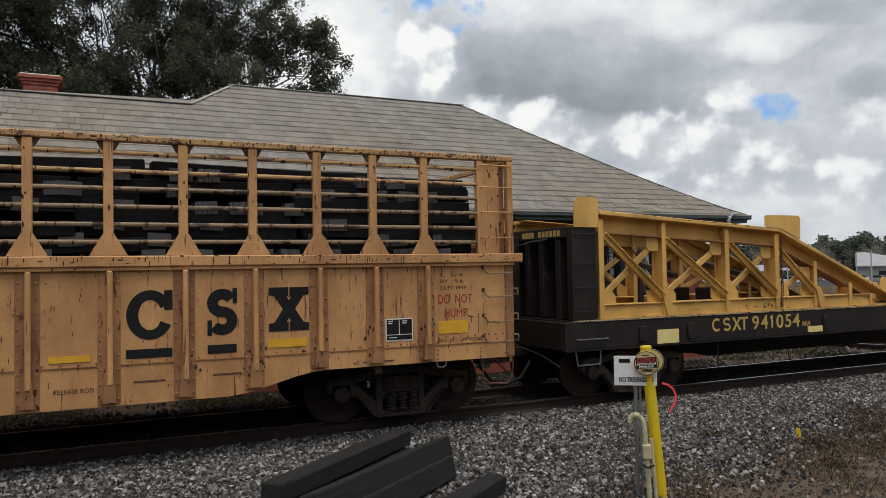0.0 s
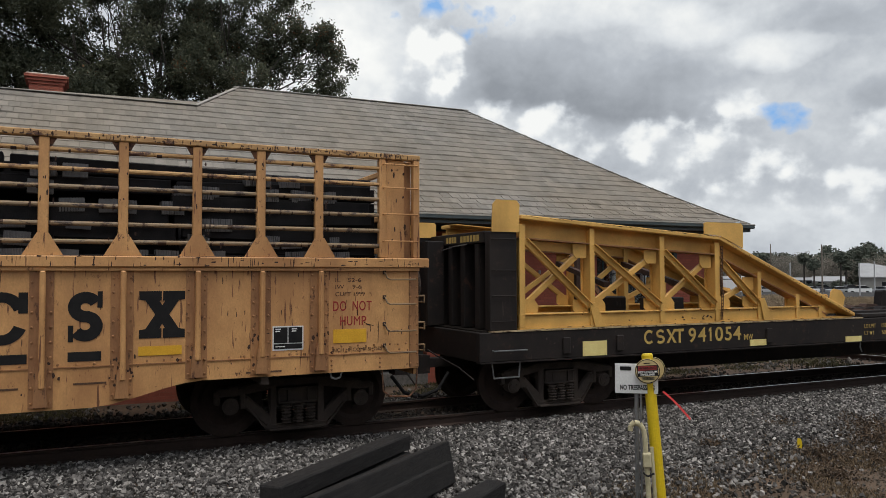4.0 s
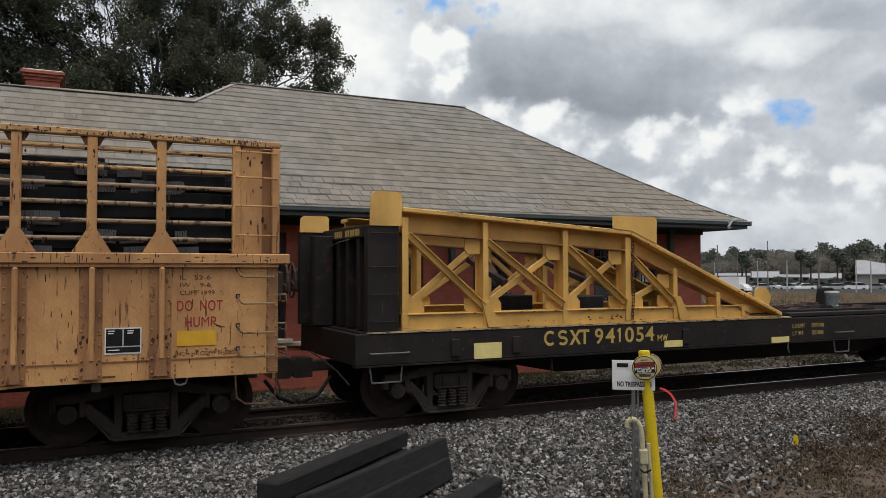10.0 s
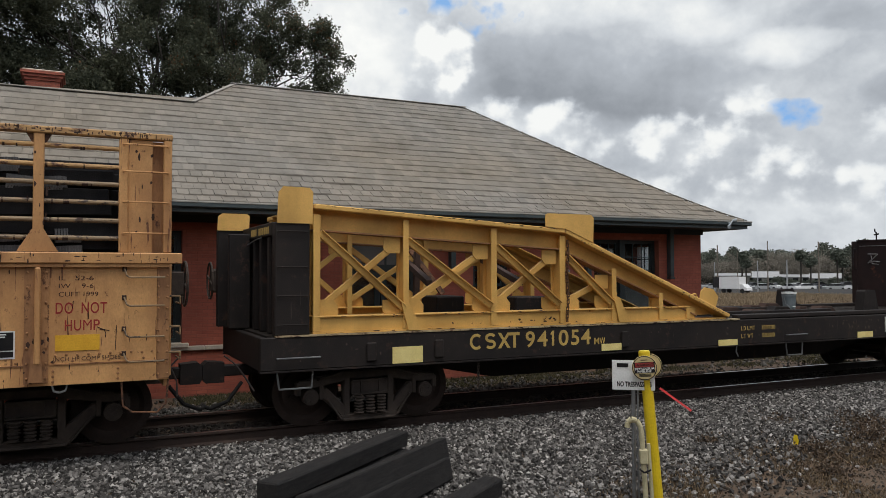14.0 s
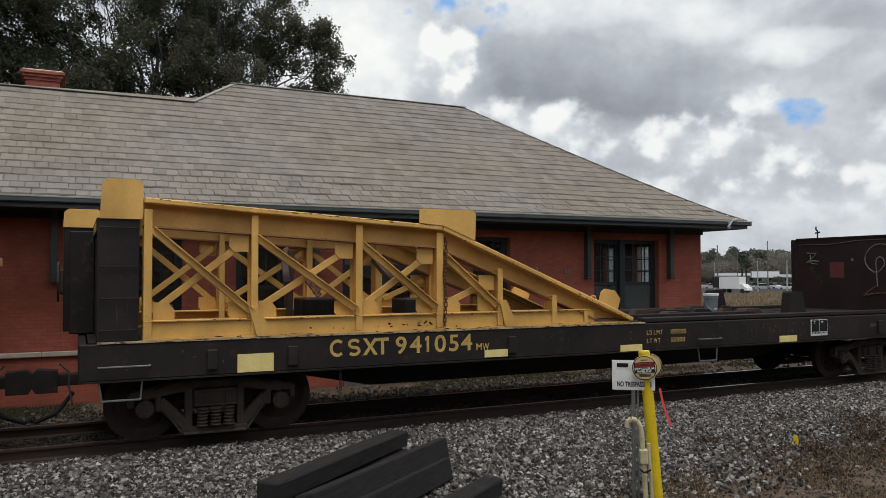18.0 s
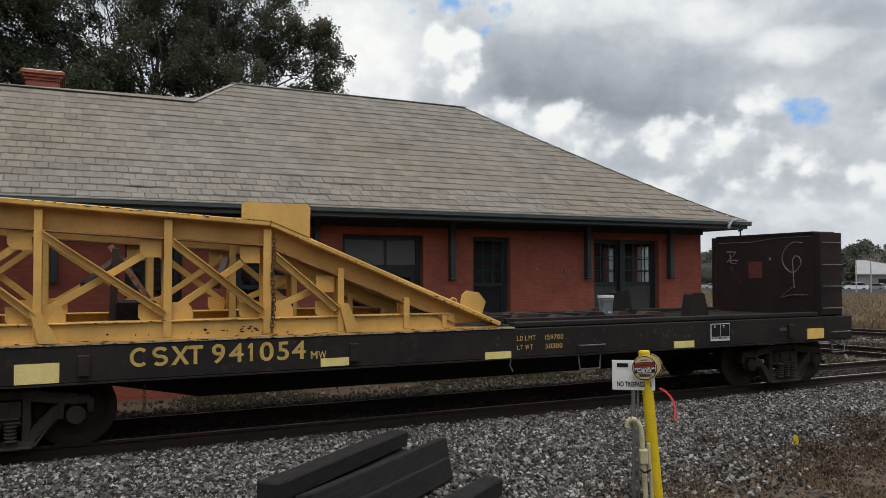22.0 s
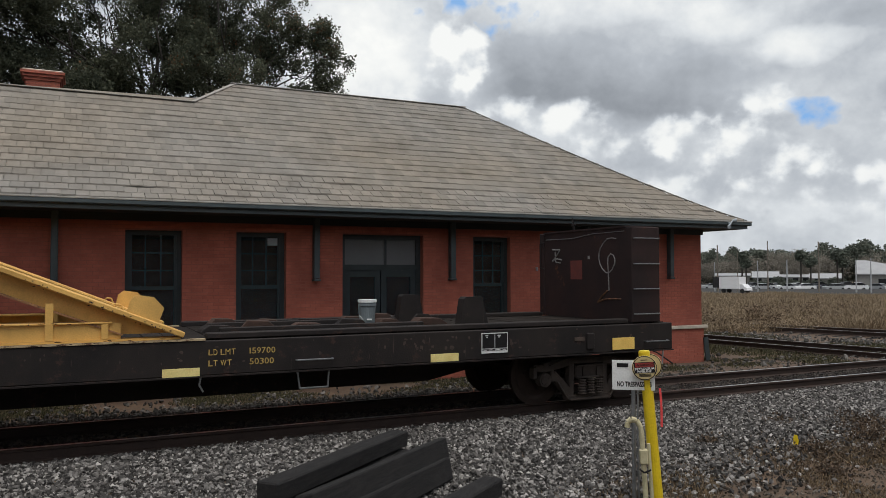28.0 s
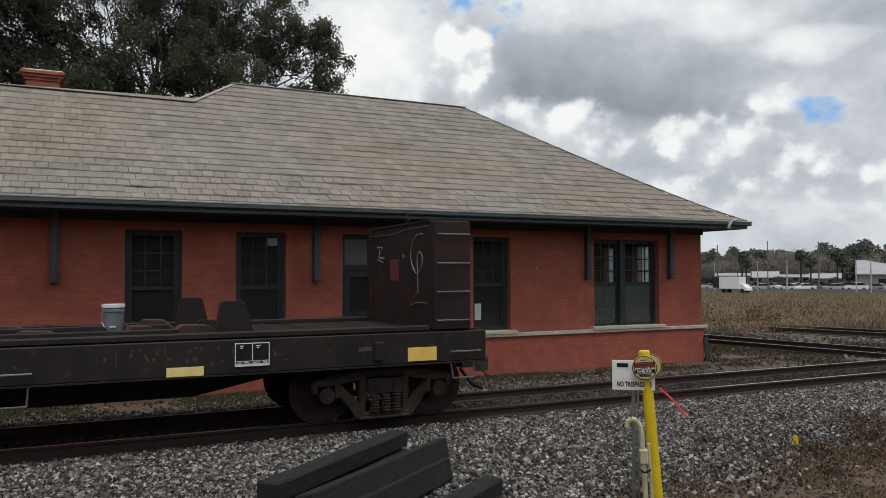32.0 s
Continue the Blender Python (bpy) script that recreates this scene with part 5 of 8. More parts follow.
def flat_car():
    for s in (-1, 1):
        yy = s * 1.42
        part("side_sill", bx(0, FL, min(yy, yy - s * 0.09), max(yy, yy - s * 0.09), 1.05, 1.495, bev=0.012), M_BLACK, flat, "black side sill with scuffed paint")
        part("sill_flange", bx(0, FL, min(yy + s * 0.03, yy - s * 0.12), max(yy + s * 0.03, yy - s * 0.12), 1.03, 1.0495), M_BLACK, flat)
        part("deck_edge", bx(0.2, 8.6, min(yy + s * 0.012, yy - s * 0.1), max(yy + s * 0.012, yy - s * 0.1), 1.497, 1.52), M_EDGE, flat, "pale worn steel deck edge")
    for x0, x1 in ((0, 0.09), (FL - 0.09, FL)):
        part("end_sill", bx(x0, x1, -1.33, 1.33, 1.05, 1.495, bev=0.01), M_BLACK, flat)
    belly_out = [(0.6, 1.04), (FL - 0.6, 1.04), (FL - 0.8, 0.95), (FL - 2.7, 0.9), (FL - 4.1, 0.62), (4.1, 0.62), (2.7, 0.9), (0.8, 0.95)]
    for y in (-0.28, 0.28):
        part("center_sill", prism(belly_out, y - 0.03, y + 0.03), M_BLACK, flat)
    for x in np.arange(1.2, FL - 1, 1.4):
        part("cross_bearer", bx(x - 0.05, x + 0.05, -1.32, 1.32, 1.1, 1.45), M_BLACK, flat)
    me = None
    n = 62
    for i in range(n):
        w = (FL - 0.2) / n
        m = pose(0.1 + (i + 0.5) * w, 0, 1.50 + random.uniform(-0.004, 0.004))
        if me is None:
            o = part("deck_plank", bx(-w / 2 + 0.006, w / 2 - 0.006, -1.31, 1.31, -0.035, 0.012), M_DECKWOOD, flat)
            o.matrix_local, me = m, o.data
        else:
            shared("deck_plank", me, flat, m)
    bogie(flat, 1.65, 1.75)
    bogie(flat, FL - 1.50, 1.75)
    coupler(flat, 0.0, -1)
    coupler(flat, FL, 1)
    # yellow marker plates
    y = FY - 0.012
    for x0, x1, z0, z1 in ((1.87, 2.34, 1.065, 1.30), (5.53, 5.93, 1.08, 1.19), (8.08, 8.53, 1.05, 1.155), (11.77, 12.22, 1.055, 1.17), (15.05, 15.50, 1.085, 1.28)):
        part("marker_plate", bx(x0, x1, y - 0.004, y + 0.012, z0, z1), M_PLATE2 if x0 > 15 else M_PLATE, flat, "pale yellow reflective marker plate")
    # data panel
    part("data_panel", bx(12.61, 13.06, y - 0.002, y + 0.012, 1.14, 1.445), M_WHITE, flat, "white-bordered black data panel")
    for x0, x1, z0, z1 in ((12.622, 12.83, 1.215, 1.433), (12.842, 13.048, 1.215, 1.433), (12.622, 13.048, 1.178, 1.203)):
        part("panel_field", bx(x0, x1, y - 0.006, y - 0.0025, z0, z1), M_INK, flat)
    for x0, x1, z in ((12.67, 12.72, 1.40), (12.68, 12.71, 1.375), (12.88, 12.94, 1.40), (12.89, 12.92, 1.375), (12.64, 12.70, 1.184), (12.73, 12.79, 1.184), (12.84, 12.93, 1.184), (12.97, 13.03, 1.184)):
        part("panel_bar", bx(x0, x1, y - 0.008, y - 0.0065, z, z + 0.012), M_WHITE, flat)
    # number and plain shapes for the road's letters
    y = FY - 0.003
    for ch, x, w in (("9", 4.09, 0.165), ("4", 4.305, 0.185), ("0", 4.70, 0.185), ("5", 4.935, 0.155), ("4", 5.13, 0.19)):
        lettering(ch, x, 1.205, 0.235, M_GOLD, flat, y, w, 0.005, name="painted_digit")
    part("painted_digit", prism([(4.572, 1.205), (4.572, 1.385), (4.548, 1.37), (4.548, 1.402), (4.582, 1.44), (4.612, 1.44), (4.612, 1.205)], y - 0.002, y), M_GOLD, flat)
    lettering("M", 5.39, 1.195, 0.10, M_GOLD, flat, y, 0.095, 0.002)
    lettering("W", 5.495, 1.195, 0.10, M_GOLD, flat, y, 0.115, 0.002)
    arc = [(3.225 + 0.092 * math.cos(radians(q)), 1.322 + 0.098 * math.sin(radians(q))) for q in range(48, 313, 12)]
    part("emblem_shape", curl(arc, 0.042, y - 0.002), M_GOLD, flat, "faded yellow painted shape")
    part("emblem_shape", curl(serpent(3.465, 1.322, 0.072, 0.0495), 0.042, y - 0.002), M_GOLD, flat)
    part("emblem_shape", prism([(3.595, 1.44), (3.65, 1.44), (3.705, 1.355), (3.76, 1.44), (3.815, 1.44), (3.735, 1.325), (3.815, 1.205), (3.76, 1.205), (3.705, 1.29), (3.65, 1.205), (3.595, 1.205), (3.675, 1.325)], y - 0.002, y), M_GOLD, flat)
    part("emblem_shape", prism([(3.79, 1.44), (3.98, 1.44), (3.98, 1.395), (3.91, 1.395), (3.91, 1.205), (3.865, 1.205), (3.865, 1.395), (3.79, 1.395)], y - 0.002, y), M_GOLD, flat)
    for word, x, z, wide in (("LD LMT", 8.64, 1.305, 0.35), ("159700", 9.16, 1.305, 0.35), ("LT WT", 8.64, 1.165, 0.30), ("50300", 9.16, 1.165, 0.33)):
        shares = [{"1": 0.5, " ": 0.45, "M": 1.25, "W": 1.4}.get(ch, 1.0) for ch in word]
        unit = wide / sum(shares)
        for ch, q in zip(word, shares):
            if ch != " ":
                lettering(ch, x, z, 0.075, M_GOLD, flat, y, unit * q * (0.42 if ch == "1" else 0.80))
            x += unit * q
    # grab irons, steps
    for x0, x1, z in ((0.22, 0.8, 1.22), (9.78, 10.28, 1.19), (15.72, 16.2, 1.2)):
        part("grab_iron", grab(bmesh.new(), x0, x1, FY - 0.002, z, 0.06), M_STEEL, flat, "bare steel grab iron")
    for x0, x1 in ((0.22, 0.72), (9.8, 10.25), (15.75, 16.15)):
        pts = [(x0, FY + 0.03, 1.06), (x0 + 0.04, FY + 0.03, 0.80), (x1 - 0.02, FY + 0.03, 0.80), (x1, FY + 0.03, 1.06)]
        part("sill_step", rods(pts, 0.013), M_STEEL, flat, "bare steel sill step")
    part("hook", rods([(8.55, FY + 0.02, 1.04), (8.53, FY + 0.02, 0.93), (8.58, FY + 0.02, 0.84)], 0.012), M_STEEL, flat)
    for x in (1.55, 2.6, 6.0, 14.6):
        part("stake_pocket", bx(x - 0.07, x + 0.07, FY - 0.045, FY - 0.003, 1.12, 1.38, bev=0.012), M_BLACK, flat)
    bm = bmesh.new()
    for k in range(10):
        z, w, d = 1.01 - 0.042 * k, (0.018, 0.006)[k % 2], (0.006, 0.018)[k % 2]
        for e in (-1, 1):
            box(bm, 3.29 + e * w - 0.004, 3.29 + e * w + 0.004, FY + 0.06 + e * d - 0.004, FY + 0.06 + e * d + 0.004, z - 0.03, z + 0.03)
        box(bm, 3.29 - w - 0.004, 3.29 + w + 0.004, FY + 0.06 - d - 0.004, FY + 0.06 + d + 0.004, z - 0.03, z - 0.024)
        box(bm, 3.29 - w - 0.004, 3.29 + w + 0.004, FY + 0.06 - d - 0.004, FY + 0.06 + d + 0.004, z + 0.024, z + 0.03)
    part("hanging_chain", bm, M_TRUCK, flat, "short dark chain")
    part("rivet_plate", bx(14.3, 14.5, FY - 0.015, FY - 0.002, 1.26, 1.32), M_TRUCK, flat)


M_EDGE = mat("worn_pale_edge", (0.5, 0.4, 0.24), (0.3, 0.22, 0.13), 6, 0.6, bump=0.2, rust=(0.1, 0.05, 0.03), rust_amt=0.45, rust_scale=6)
M_DECKWOOD = mat("dark_deck_planks", (0.016, 0.013, 0.011), (0.03, 0.024, 0.02), 5, 0.9, bump=0.4, rand=0.3, spec=0.2)
M_MAROON = mat("rusted_maroon_steel", (0.018, 0.012, 0.012), (0.034, 0.018, 0.016), 1.6, 0.65, bump=0.2, rust=(0.10, 0.04, 0.022), rust_amt=0.40, rust_scale=2.2, spec=0.25)
flat_car()


def bulkheads():
    # bulkhead with stakes at the ramp end
    b = empty("bulkhead")
    b.parent = flat
    b["label"] = "black steel end bulkhead with deep stakes"
    for s in (-1, 1):
        yy = s * 1.40
        part("corner_stake", bx(0.19, 0.67, min(yy, yy - s * 0.16), max(yy, yy - s * 0.16), DECK, 3.04, bev=0.012), M_BLACK, b)
        for z in (1.66, 2.05, 2.44, 2.92):
            if s < 0:
                part("stake_rung", grab(bmesh.new(), 0.23, 0.63, yy - 0.002, z, 0.035, r=0.009), M_BLACK, b)
    part("marker_board", prism([(0.215, 3.03), (0.70, 3.03), (0.71, 3.46), (0.66, 3.52), (0.30, 3.525), (0.235, 3.45)], -1.42, -1.403), M_RAMP, b, "yellow steel marker board")
    # the far half steps out towards the coupler
    part("stepped_stake", bx(-0.20, 0.28, 0.76, 0.90, DECK, 3.05, bev=0.012), M_BLACK, b)
    part("marker_board", prism([(-0.21, 3.03), (0.28, 3.03), (0.29, 3.26), (0.25, 3.30), (-0.14, 3.30), (-0.20, 3.25)], 0.74, 0.757), M_RAMP, b, "worn yellow steel marker board")
    part("stepped_stake", bx(-0.12, 0.2, 0.22, 0.34, DECK, 2.95, bev=0.012), M_BLACK, b)
    part("stepped_plate", bx(-0.02, 0.03, 0.34, 0.76, DECK, 2.95), M_BLACK, b)
    for y in (-0.95, -0.45, 0.0, 0.45, 0.95):
        part("stake", bx(0.20, 0.55, y - 0.07, y + 0.07, DECK, 2.86, bev=0.012), M_BLACK, b)
    part("back_plate", bx(0.56, 0.60, -1.235, 1.235, DECK, 2.95), M_BLACK, b)
    hd = part("header", bx(0.185, 0.56, -1.235, 1.235, 2.87, 3.05, bev=0.01), M_BLACK, b)
    wheel = bmesh.new()
    for k in range(14):
        a0, a1 = 2 * math.pi * k / 14, 2 * math.pi * (k + 1) / 14
        rod(wheel, (-0.27, 1.05 + 0.29 * math.cos(a0), 2.24 + 0.29 * math.sin(a0)), (-0.27, 1.05 + 0.29 * math.cos(a1), 2.24 + 0.29 * math.sin(a1)), 0.016, 6)
    for k in range(4):
        a0 = math.pi * k / 2 + 0.3
        rod(wheel, (-0.27, 1.05, 2.24), (-0.27, 1.05 + 0.285 * math.cos(a0), 2.24 + 0.285 * math.sin(a0)), 0.012, 5)
    part("brake_wheel", wheel, M_TRUCK, b, "dark steel brake wheel")
    part("gear_box", bx(-0.26, -0.05, 0.90, 1.16, 2.05, 2.43, bev=0.03), M_TRUCK, b)
    part("bent_wire", rods([(0.16, 0.9, 2.78), (0.15, 0.4, 2.77), (0.17, -0.2, 2.84), (0.16, -0.7, 2.86)], 0.009), M_STEEL, b)
    # pale marks on the header that faces the next car
    for y0, w, n in ((0.10, 0.40, 4), (-0.42, 0.68, 6)):
        for i in range(n):
            ya = y0 - i * w / n
            part("small_marking", bx(0.181, 0.184, ya - w / n * 0.72, ya, 2.90, 3.0), M_GOLD, b)
    # solid bulkhead at the other end
    c = empty("bulkhead")
    c.parent = flat
    c["label"] = "rust-maroon solid steel bulkhead with chalk scrawls"
    part("plate", bx(15.50, 15.56, -1.25, 1.25, DECK, 3.12), M_MAROON, c)
    for s in (-1, 1):
        yy = s * 1.41
        part("corner_stake", bx(15.48, 16.08, min(yy, yy - s * 0.15), max(yy, yy - s * 0.15), DECK, 3.125, bev=0.012), M_MAROON, c)
    for z in (1.66, 2.08, 2.5, 2.93):
        part("stake_rung", grab(bmesh.new(), 15.52, 16.04, -1.412, z, 0.04, r=0.010), M_STEEL, c)
    for y in (-0.8, 0.0, 0.8):
        part("stake", bx(15.57, 16.0, y - 0.07, y + 0.07, DECK, 3.05, bev=0.01), M_MAROON, c)
    part("top_cap", bx(15.47, 16.08, -1.255, 1.255, 3.121, 3.15), M_MAROON, c)
    part("red_patch", bx(15.494, 15.499, 0.01, 0.37, 2.23, 2.58), M_REDPATCH, c, "dull red painted patch")
    x = 15.494
    spiral = [(-0.98, 2.94), (-0.85, 2.955), (-0.73, 2.94), (-0.62, 2.87), (-0.55, 2.79), (-0.505, 2.70), (-0.50, 2.60), (-0.53, 2.51), (-0.60, 2.42), (-0.70, 2.35), (-0.79, 2.355), (-0.87, 2.41), (-0.94, 2.50), (-0.95, 2.58), (-0.91, 2.655), (-0.83, 2.68), (-0.765, 2.63), (-0.75, 2.54), (-0.765, 2.37), (-0.78, 2.04)]
    part("chalk_scrawl", rods([(x, a, b) for a, b in spiral], 0.011, 5), M_CHALK, c, "white chalk scrawl")
    part("chalk_scrawl", rods([(x, -0.73, 2.04), (x, -0.58, 1.94), (x, -0.455, 1.83), (x, -0.64, 1.88), (x, -0.85, 1.90), (x, -1.1, 1.90)], 0.014, 5), M_RUSTY, c, "rust-brown scrawl")
    part("chalk_scrawl", rods([(x, 0.97, 2.80), (x, 0.72, 2.79), (x, 0.80, 2.71), (x, 0.97, 2.58), (x, 0.82, 2.62), (x, 0.66, 2.60)], 0.014, 5), M_CHALK, c, "white chalk scrawl")
    part("chalk_scrawl", rods([(x, 0.88, 2.76), (x, 0.86, 2.56), (x, 0.70, 2.54)], 0.011, 5), M_CHALK, c, "white chalk scrawl")
    part("chalk_dot", bx(15.492, 15.499, -0.22, -0.17, 2.60, 2.66), M_CHALK, c)
    part("grey_line", rods([(x, 1.2, 3.0), (x - 0.01, 0.3, 2.99), (x, -0.3, 3.05), (x, -1.2, 3.06)], 0.008, 5), M_STEEL, c)
    part("brake_staff", rods([(16.16, 1.2, 1.5), (16.16, 1.2, 3.36), (16.16, 1.24, 3.38), (16.16, 1.24, 3.46)], 0.018), M_BLACK, c)
    part("cross_handle", rods([(16.16, 1.26, 3.3), (16.16, 1.14, 3.32)], 0.02), M_BLACK, c)
    part("side_handle", rods([(15.5, 1.25, 2.95), (15.44, 1.33, 2.93), (15.44, 1.33, 2.45), (15.5, 1.25, 2.43)], 0.012), M_BLACK, c)


M_REDPATCH = mat("dull_red_patch", (0.14, 0.03, 0.022), (0.1, 0.025, 0.02), 6, 0.7)
M_CHALK = mat("chalk", (0.27, 0.262, 0.255), (0.10, 0.094, 0.09), 20, 0.95, bump=0.0)
bulkheads()


def ramp(s):
    """A trussed yellow loading ramp; s is the side of the car on which it stands."""
    r = empty("loading_ramp")
    r.parent = flat
    r["label"] = "trussed yellow steel loading ramp"
    yo = s * 1.40             # outer face
    yi = s * 1.12             # inner face
    ym = (yo + yi) / 2
    lo, hi = min(yo, yi), max(yo, yi)
    # top chord: web and wide flange, bent at the knee
    tops = [(0.72, 3.24), (4.83, 2.985), (8.33, 1.545)]
    part("top_web", prism([(0.72, 3.24), (4.83, 2.985), (8.2, 1.60), (7.62, 1.60), (4.76, 2.73), (0.72, 2.95)], s * 1.23 - 0.012, s * 1.23 + 0.012), M_RAMP, r)
    for a, b in zip(tops, tops[1:]):
        bm = bmesh.new()
        a3, b3 = Vector((a[0], ym, a[1])), Vector((b[0], ym, b[1]))
        n = Vector((-(b[1] - a[1]), 0, b[0] - a[0])).normalized()
        beam(bm, a3 + n * 0.03, b3 + n * 0.03, 0.38, 0.07, up=n, bev=0.012)
        part("top_flange", bm, M_RAMP, r)
    bm = bmesh.new()
    for a, b in (((0.72, 2.95), (4.76, 2.73)), ((4.76, 2.73), (7.62, 1.60))):
        beam(bm, (a[0], ym, a[1]), (b[0], ym, b[1]), 0.26, 0.02, up=(0, 0, 1))
    # Rust, and the shadow line under the web painted into the same brown.
    part("lower_flange", bm, M_YSTAINSHADE, r, "darkened rust-stained flange")
    # bottom chord, an I section
    part("bottom_web", bx(0.72, 7.6, s * 1.355 - 0.012, s * 1.355 + 0.012, 1.55, 1.75), M_RAMP, r)
    part("bottom_flange", bx(0.72, 7.5, lo, hi, 1.745, 1.765, bev=0.004), M_RAMP, r)
    part("base_flange", bx(0.72, 8.3, lo, hi, 1.523, 1.548), M_RAMP, r)
    # uprights
    for x0, x1, zt in ((0.72, 0.82, 3.12), (2.05, 2.14, 3.08), (3.50, 3.60, 2.99), (4.75, 4.86, 2.90), (5.78, 5.87, 2.38), (6.77, 6.86, 1.96), (7.38, 7.46, 1.70)):
        bm = bmesh.new()
        for y0, y1 in ((yo - s * 0.002, yo - s * 0.022), (yi + s * 0.022, yi + s * 0.002)):
            box(bm, x0, x1, min(y0, y1), max(y0, y1), 1.552, zt + 0.04, bev=0.005)
        box(bm, (x0 + x1) / 2 - 0.008, (x0 + x1) / 2 + 0.008, lo + 0.022, hi - 0.022, 1.552, zt + 0.02)
        part("upright", bm, M_RAMP, r)
    # crossed diagonals
    bays = [(0.84, 2.02, 2.93, 1.77), (2.14, 3.47, 2.85, 1.77), (3.61, 4.71, 2.78, 1.77), (4.91, 5.74, 2.62, 1.77)]
    for k, (x0, x1, zt, zb) in enumerate(bays):
        zr = zt - 0.06 if k < 3 else 2.32
        bm = bmesh.new()
        beam(bm, (x0 - 0.03, s * 1.36, zt - 0.02), (x1 + 0.03, s * 1.36, zb + 0.08), 0.085, 0.07, up=(0, 1, 0), bev=0.006)
        # the standing leg of the angle iron
        dv = Vector((x1 - x0 + 0.06, 0, zb + 0.10 - zt)).normalized()
        nv = Vector((-dv.z, 0, dv.x))
        a3 = Vector((x0 - 0.03, s * 1.39, zt - 0.02)) + nv * 0.045
        b3 = Vector((x1 + 0.03, s * 1.39, zb + 0.08)) + nv * 0.045
        beam(bm, a3, b3, 0.014, 0.11, up=(0, 1, 0))
        part("diagonal", bm, M_RAMP, r)
        bm = bmesh.new()
        beam(bm, (x0 + 0.02, s * 1.27, zb + 0.12), (x1 - 0.04, s * 1.27, zr - 0.1), 0.09, 0.07, up=(0, 1, 0), bev=0.006)
        part("diagonal", bm, M_RAMP, r)
        for gx, gz in ((x0 + 0.13, zb + 0.10), (x1 - 0.13, zb + 0.08), (x1 - 0.12, zr - 0.12)):
            w, b_, t_ = 0.13, gz - 0.11, gz + 0.12
            ch = ((gx - w, b_), (gx + w, b_), (gx + w, t_ - 0.1), (gx + w - 0.08, t_), (gx - w, t_)) if gx < (x0 + x1) / 2 else ((gx - w, b_ + 0.07), (gx - w + 0.06, b_), (gx + w, b_), (gx + w, t_), (gx - w, t_))
            part("gusset_plate", prism(ch, s * 1.315 - 0.008, s * 1.315 + 0.008), M_RAMP, r)
    # feet
    for x, zt in ((2.06, 1.86), (5.84, 1.88)):
        part("foot_gusset", prism([(x - 0.05, zt + 0.06), (x + 0.07, zt + 0.06), (x + 0.28, 1.53), (x + 0.06, 1.53)], min(yo, yo + s * 0.03), max(yo, yo + s * 0.03)), M_RAMP, r)
        part("foot_web", prism([(x - 0.05, zt + 0.02), (x - 0.02, zt + 0.03), (x + 0.2, 1.535), (x - 0.05, 1.535)], min(yo - s * 0.07, yo - s * 0.05), max(yo - s * 0.07, yo - s * 0.05)), M_RAMP, r)
    # side boards at the knee and the toe
    part("guide_board", prism([(4.45, 3.27), (4.45, 3.08), (4.83, 3.05), (5.36, 2.84), (5.37, 3.24), (5.32, 3.29), (4.5, 3.29)], min(yo + s * 0.04, yo + s * 0.06), max(yo + s * 0.04, yo + s * 0.06)), M_RAMP, r, "yellow guide board")
    part("toe_board", prism([(7.66, 1.86), (7.70, 2.03), (7.78, 2.09), (7.98, 2.06), (8.1, 1.92), (8.02, 1.70), (7.9, 1.74)], min(yo, yo + s * 0.02), max(yo, yo + s * 0.02)), M_RAMP, r, "rounded yellow toe board")
    part("lift_loop", rods([(7.5, yo, 1.92), (7.53, yo, 1.98), (7.6, yo, 1.97), (7.63, yo, 1.88)], 0.012), M_RAMP, r)
    part("tread_plate", prism([(0.72, 3.30), (4.83, 3.045), (8.30, 1.60), (8.30, 1.585), (4.83, 3.03), (0.72, 3.285)], min(yi, yi - s * 0.3), max(yi, yi - s * 0.3)), M_RAMP, r)
    return r


near_ramp, far_ramp = ramp(-1), ramp(1)
# chain on the near ramp
M_SCRAP = mat("rust_brown_scrap", (0.06, 0.03, 0.02), (0.035, 0.02, 0.015), 6, 0.85, bump=0.4)
M_SCUFF = mat("pale_rust_scuff", (0.075, 0.052, 0.042), (0.04, 0.027, 0.022), 14, 0.85, bump=0.2)
M_CHAIN = mat("rusty_chain", (0.17, 0.085, 0.04), (0.10, 0.05, 0.027), 12, 0.8, bump=0.2)
bm = bmesh.new()
for xs, n_ in ((4.875, 23),):
    for k in range(n_):
        z, y = 2.84 - k * 0.056, -1.425
        xs_ = xs + 0.012 * math.sin(k * 0.5)
        w = 0.026 if k % 2 else 0.008
        d = 0.008 if k % 2 else 0.026
        box(bm, xs_ - w, xs_ - w + 0.012, y - d, y - d + 0.012, z - 0.038, z + 0.038)
        box(bm, xs_ + w - 0.012, xs_ + w, y + d - 0.012, y + d, z - 0.038, z + 0.038)
        for e in (-0.038, 0.028):
            box(bm, xs_ - w, xs_ + w, y - d, y + d, z + e, z + e + 0.01)
part("chain", bm, M_CHAIN, near_ramp, "rusty chain")
for x in (2.6, 4.2):
    bm = bmesh.new()
    beam(bm, (x, -1.1, 2.2), (x + 0.5, 1.1, 2.6), 0.09, 0.09, up=(0, 0, 1))
    part("cross_brace", bm, M_SCRAP, near_ramp)

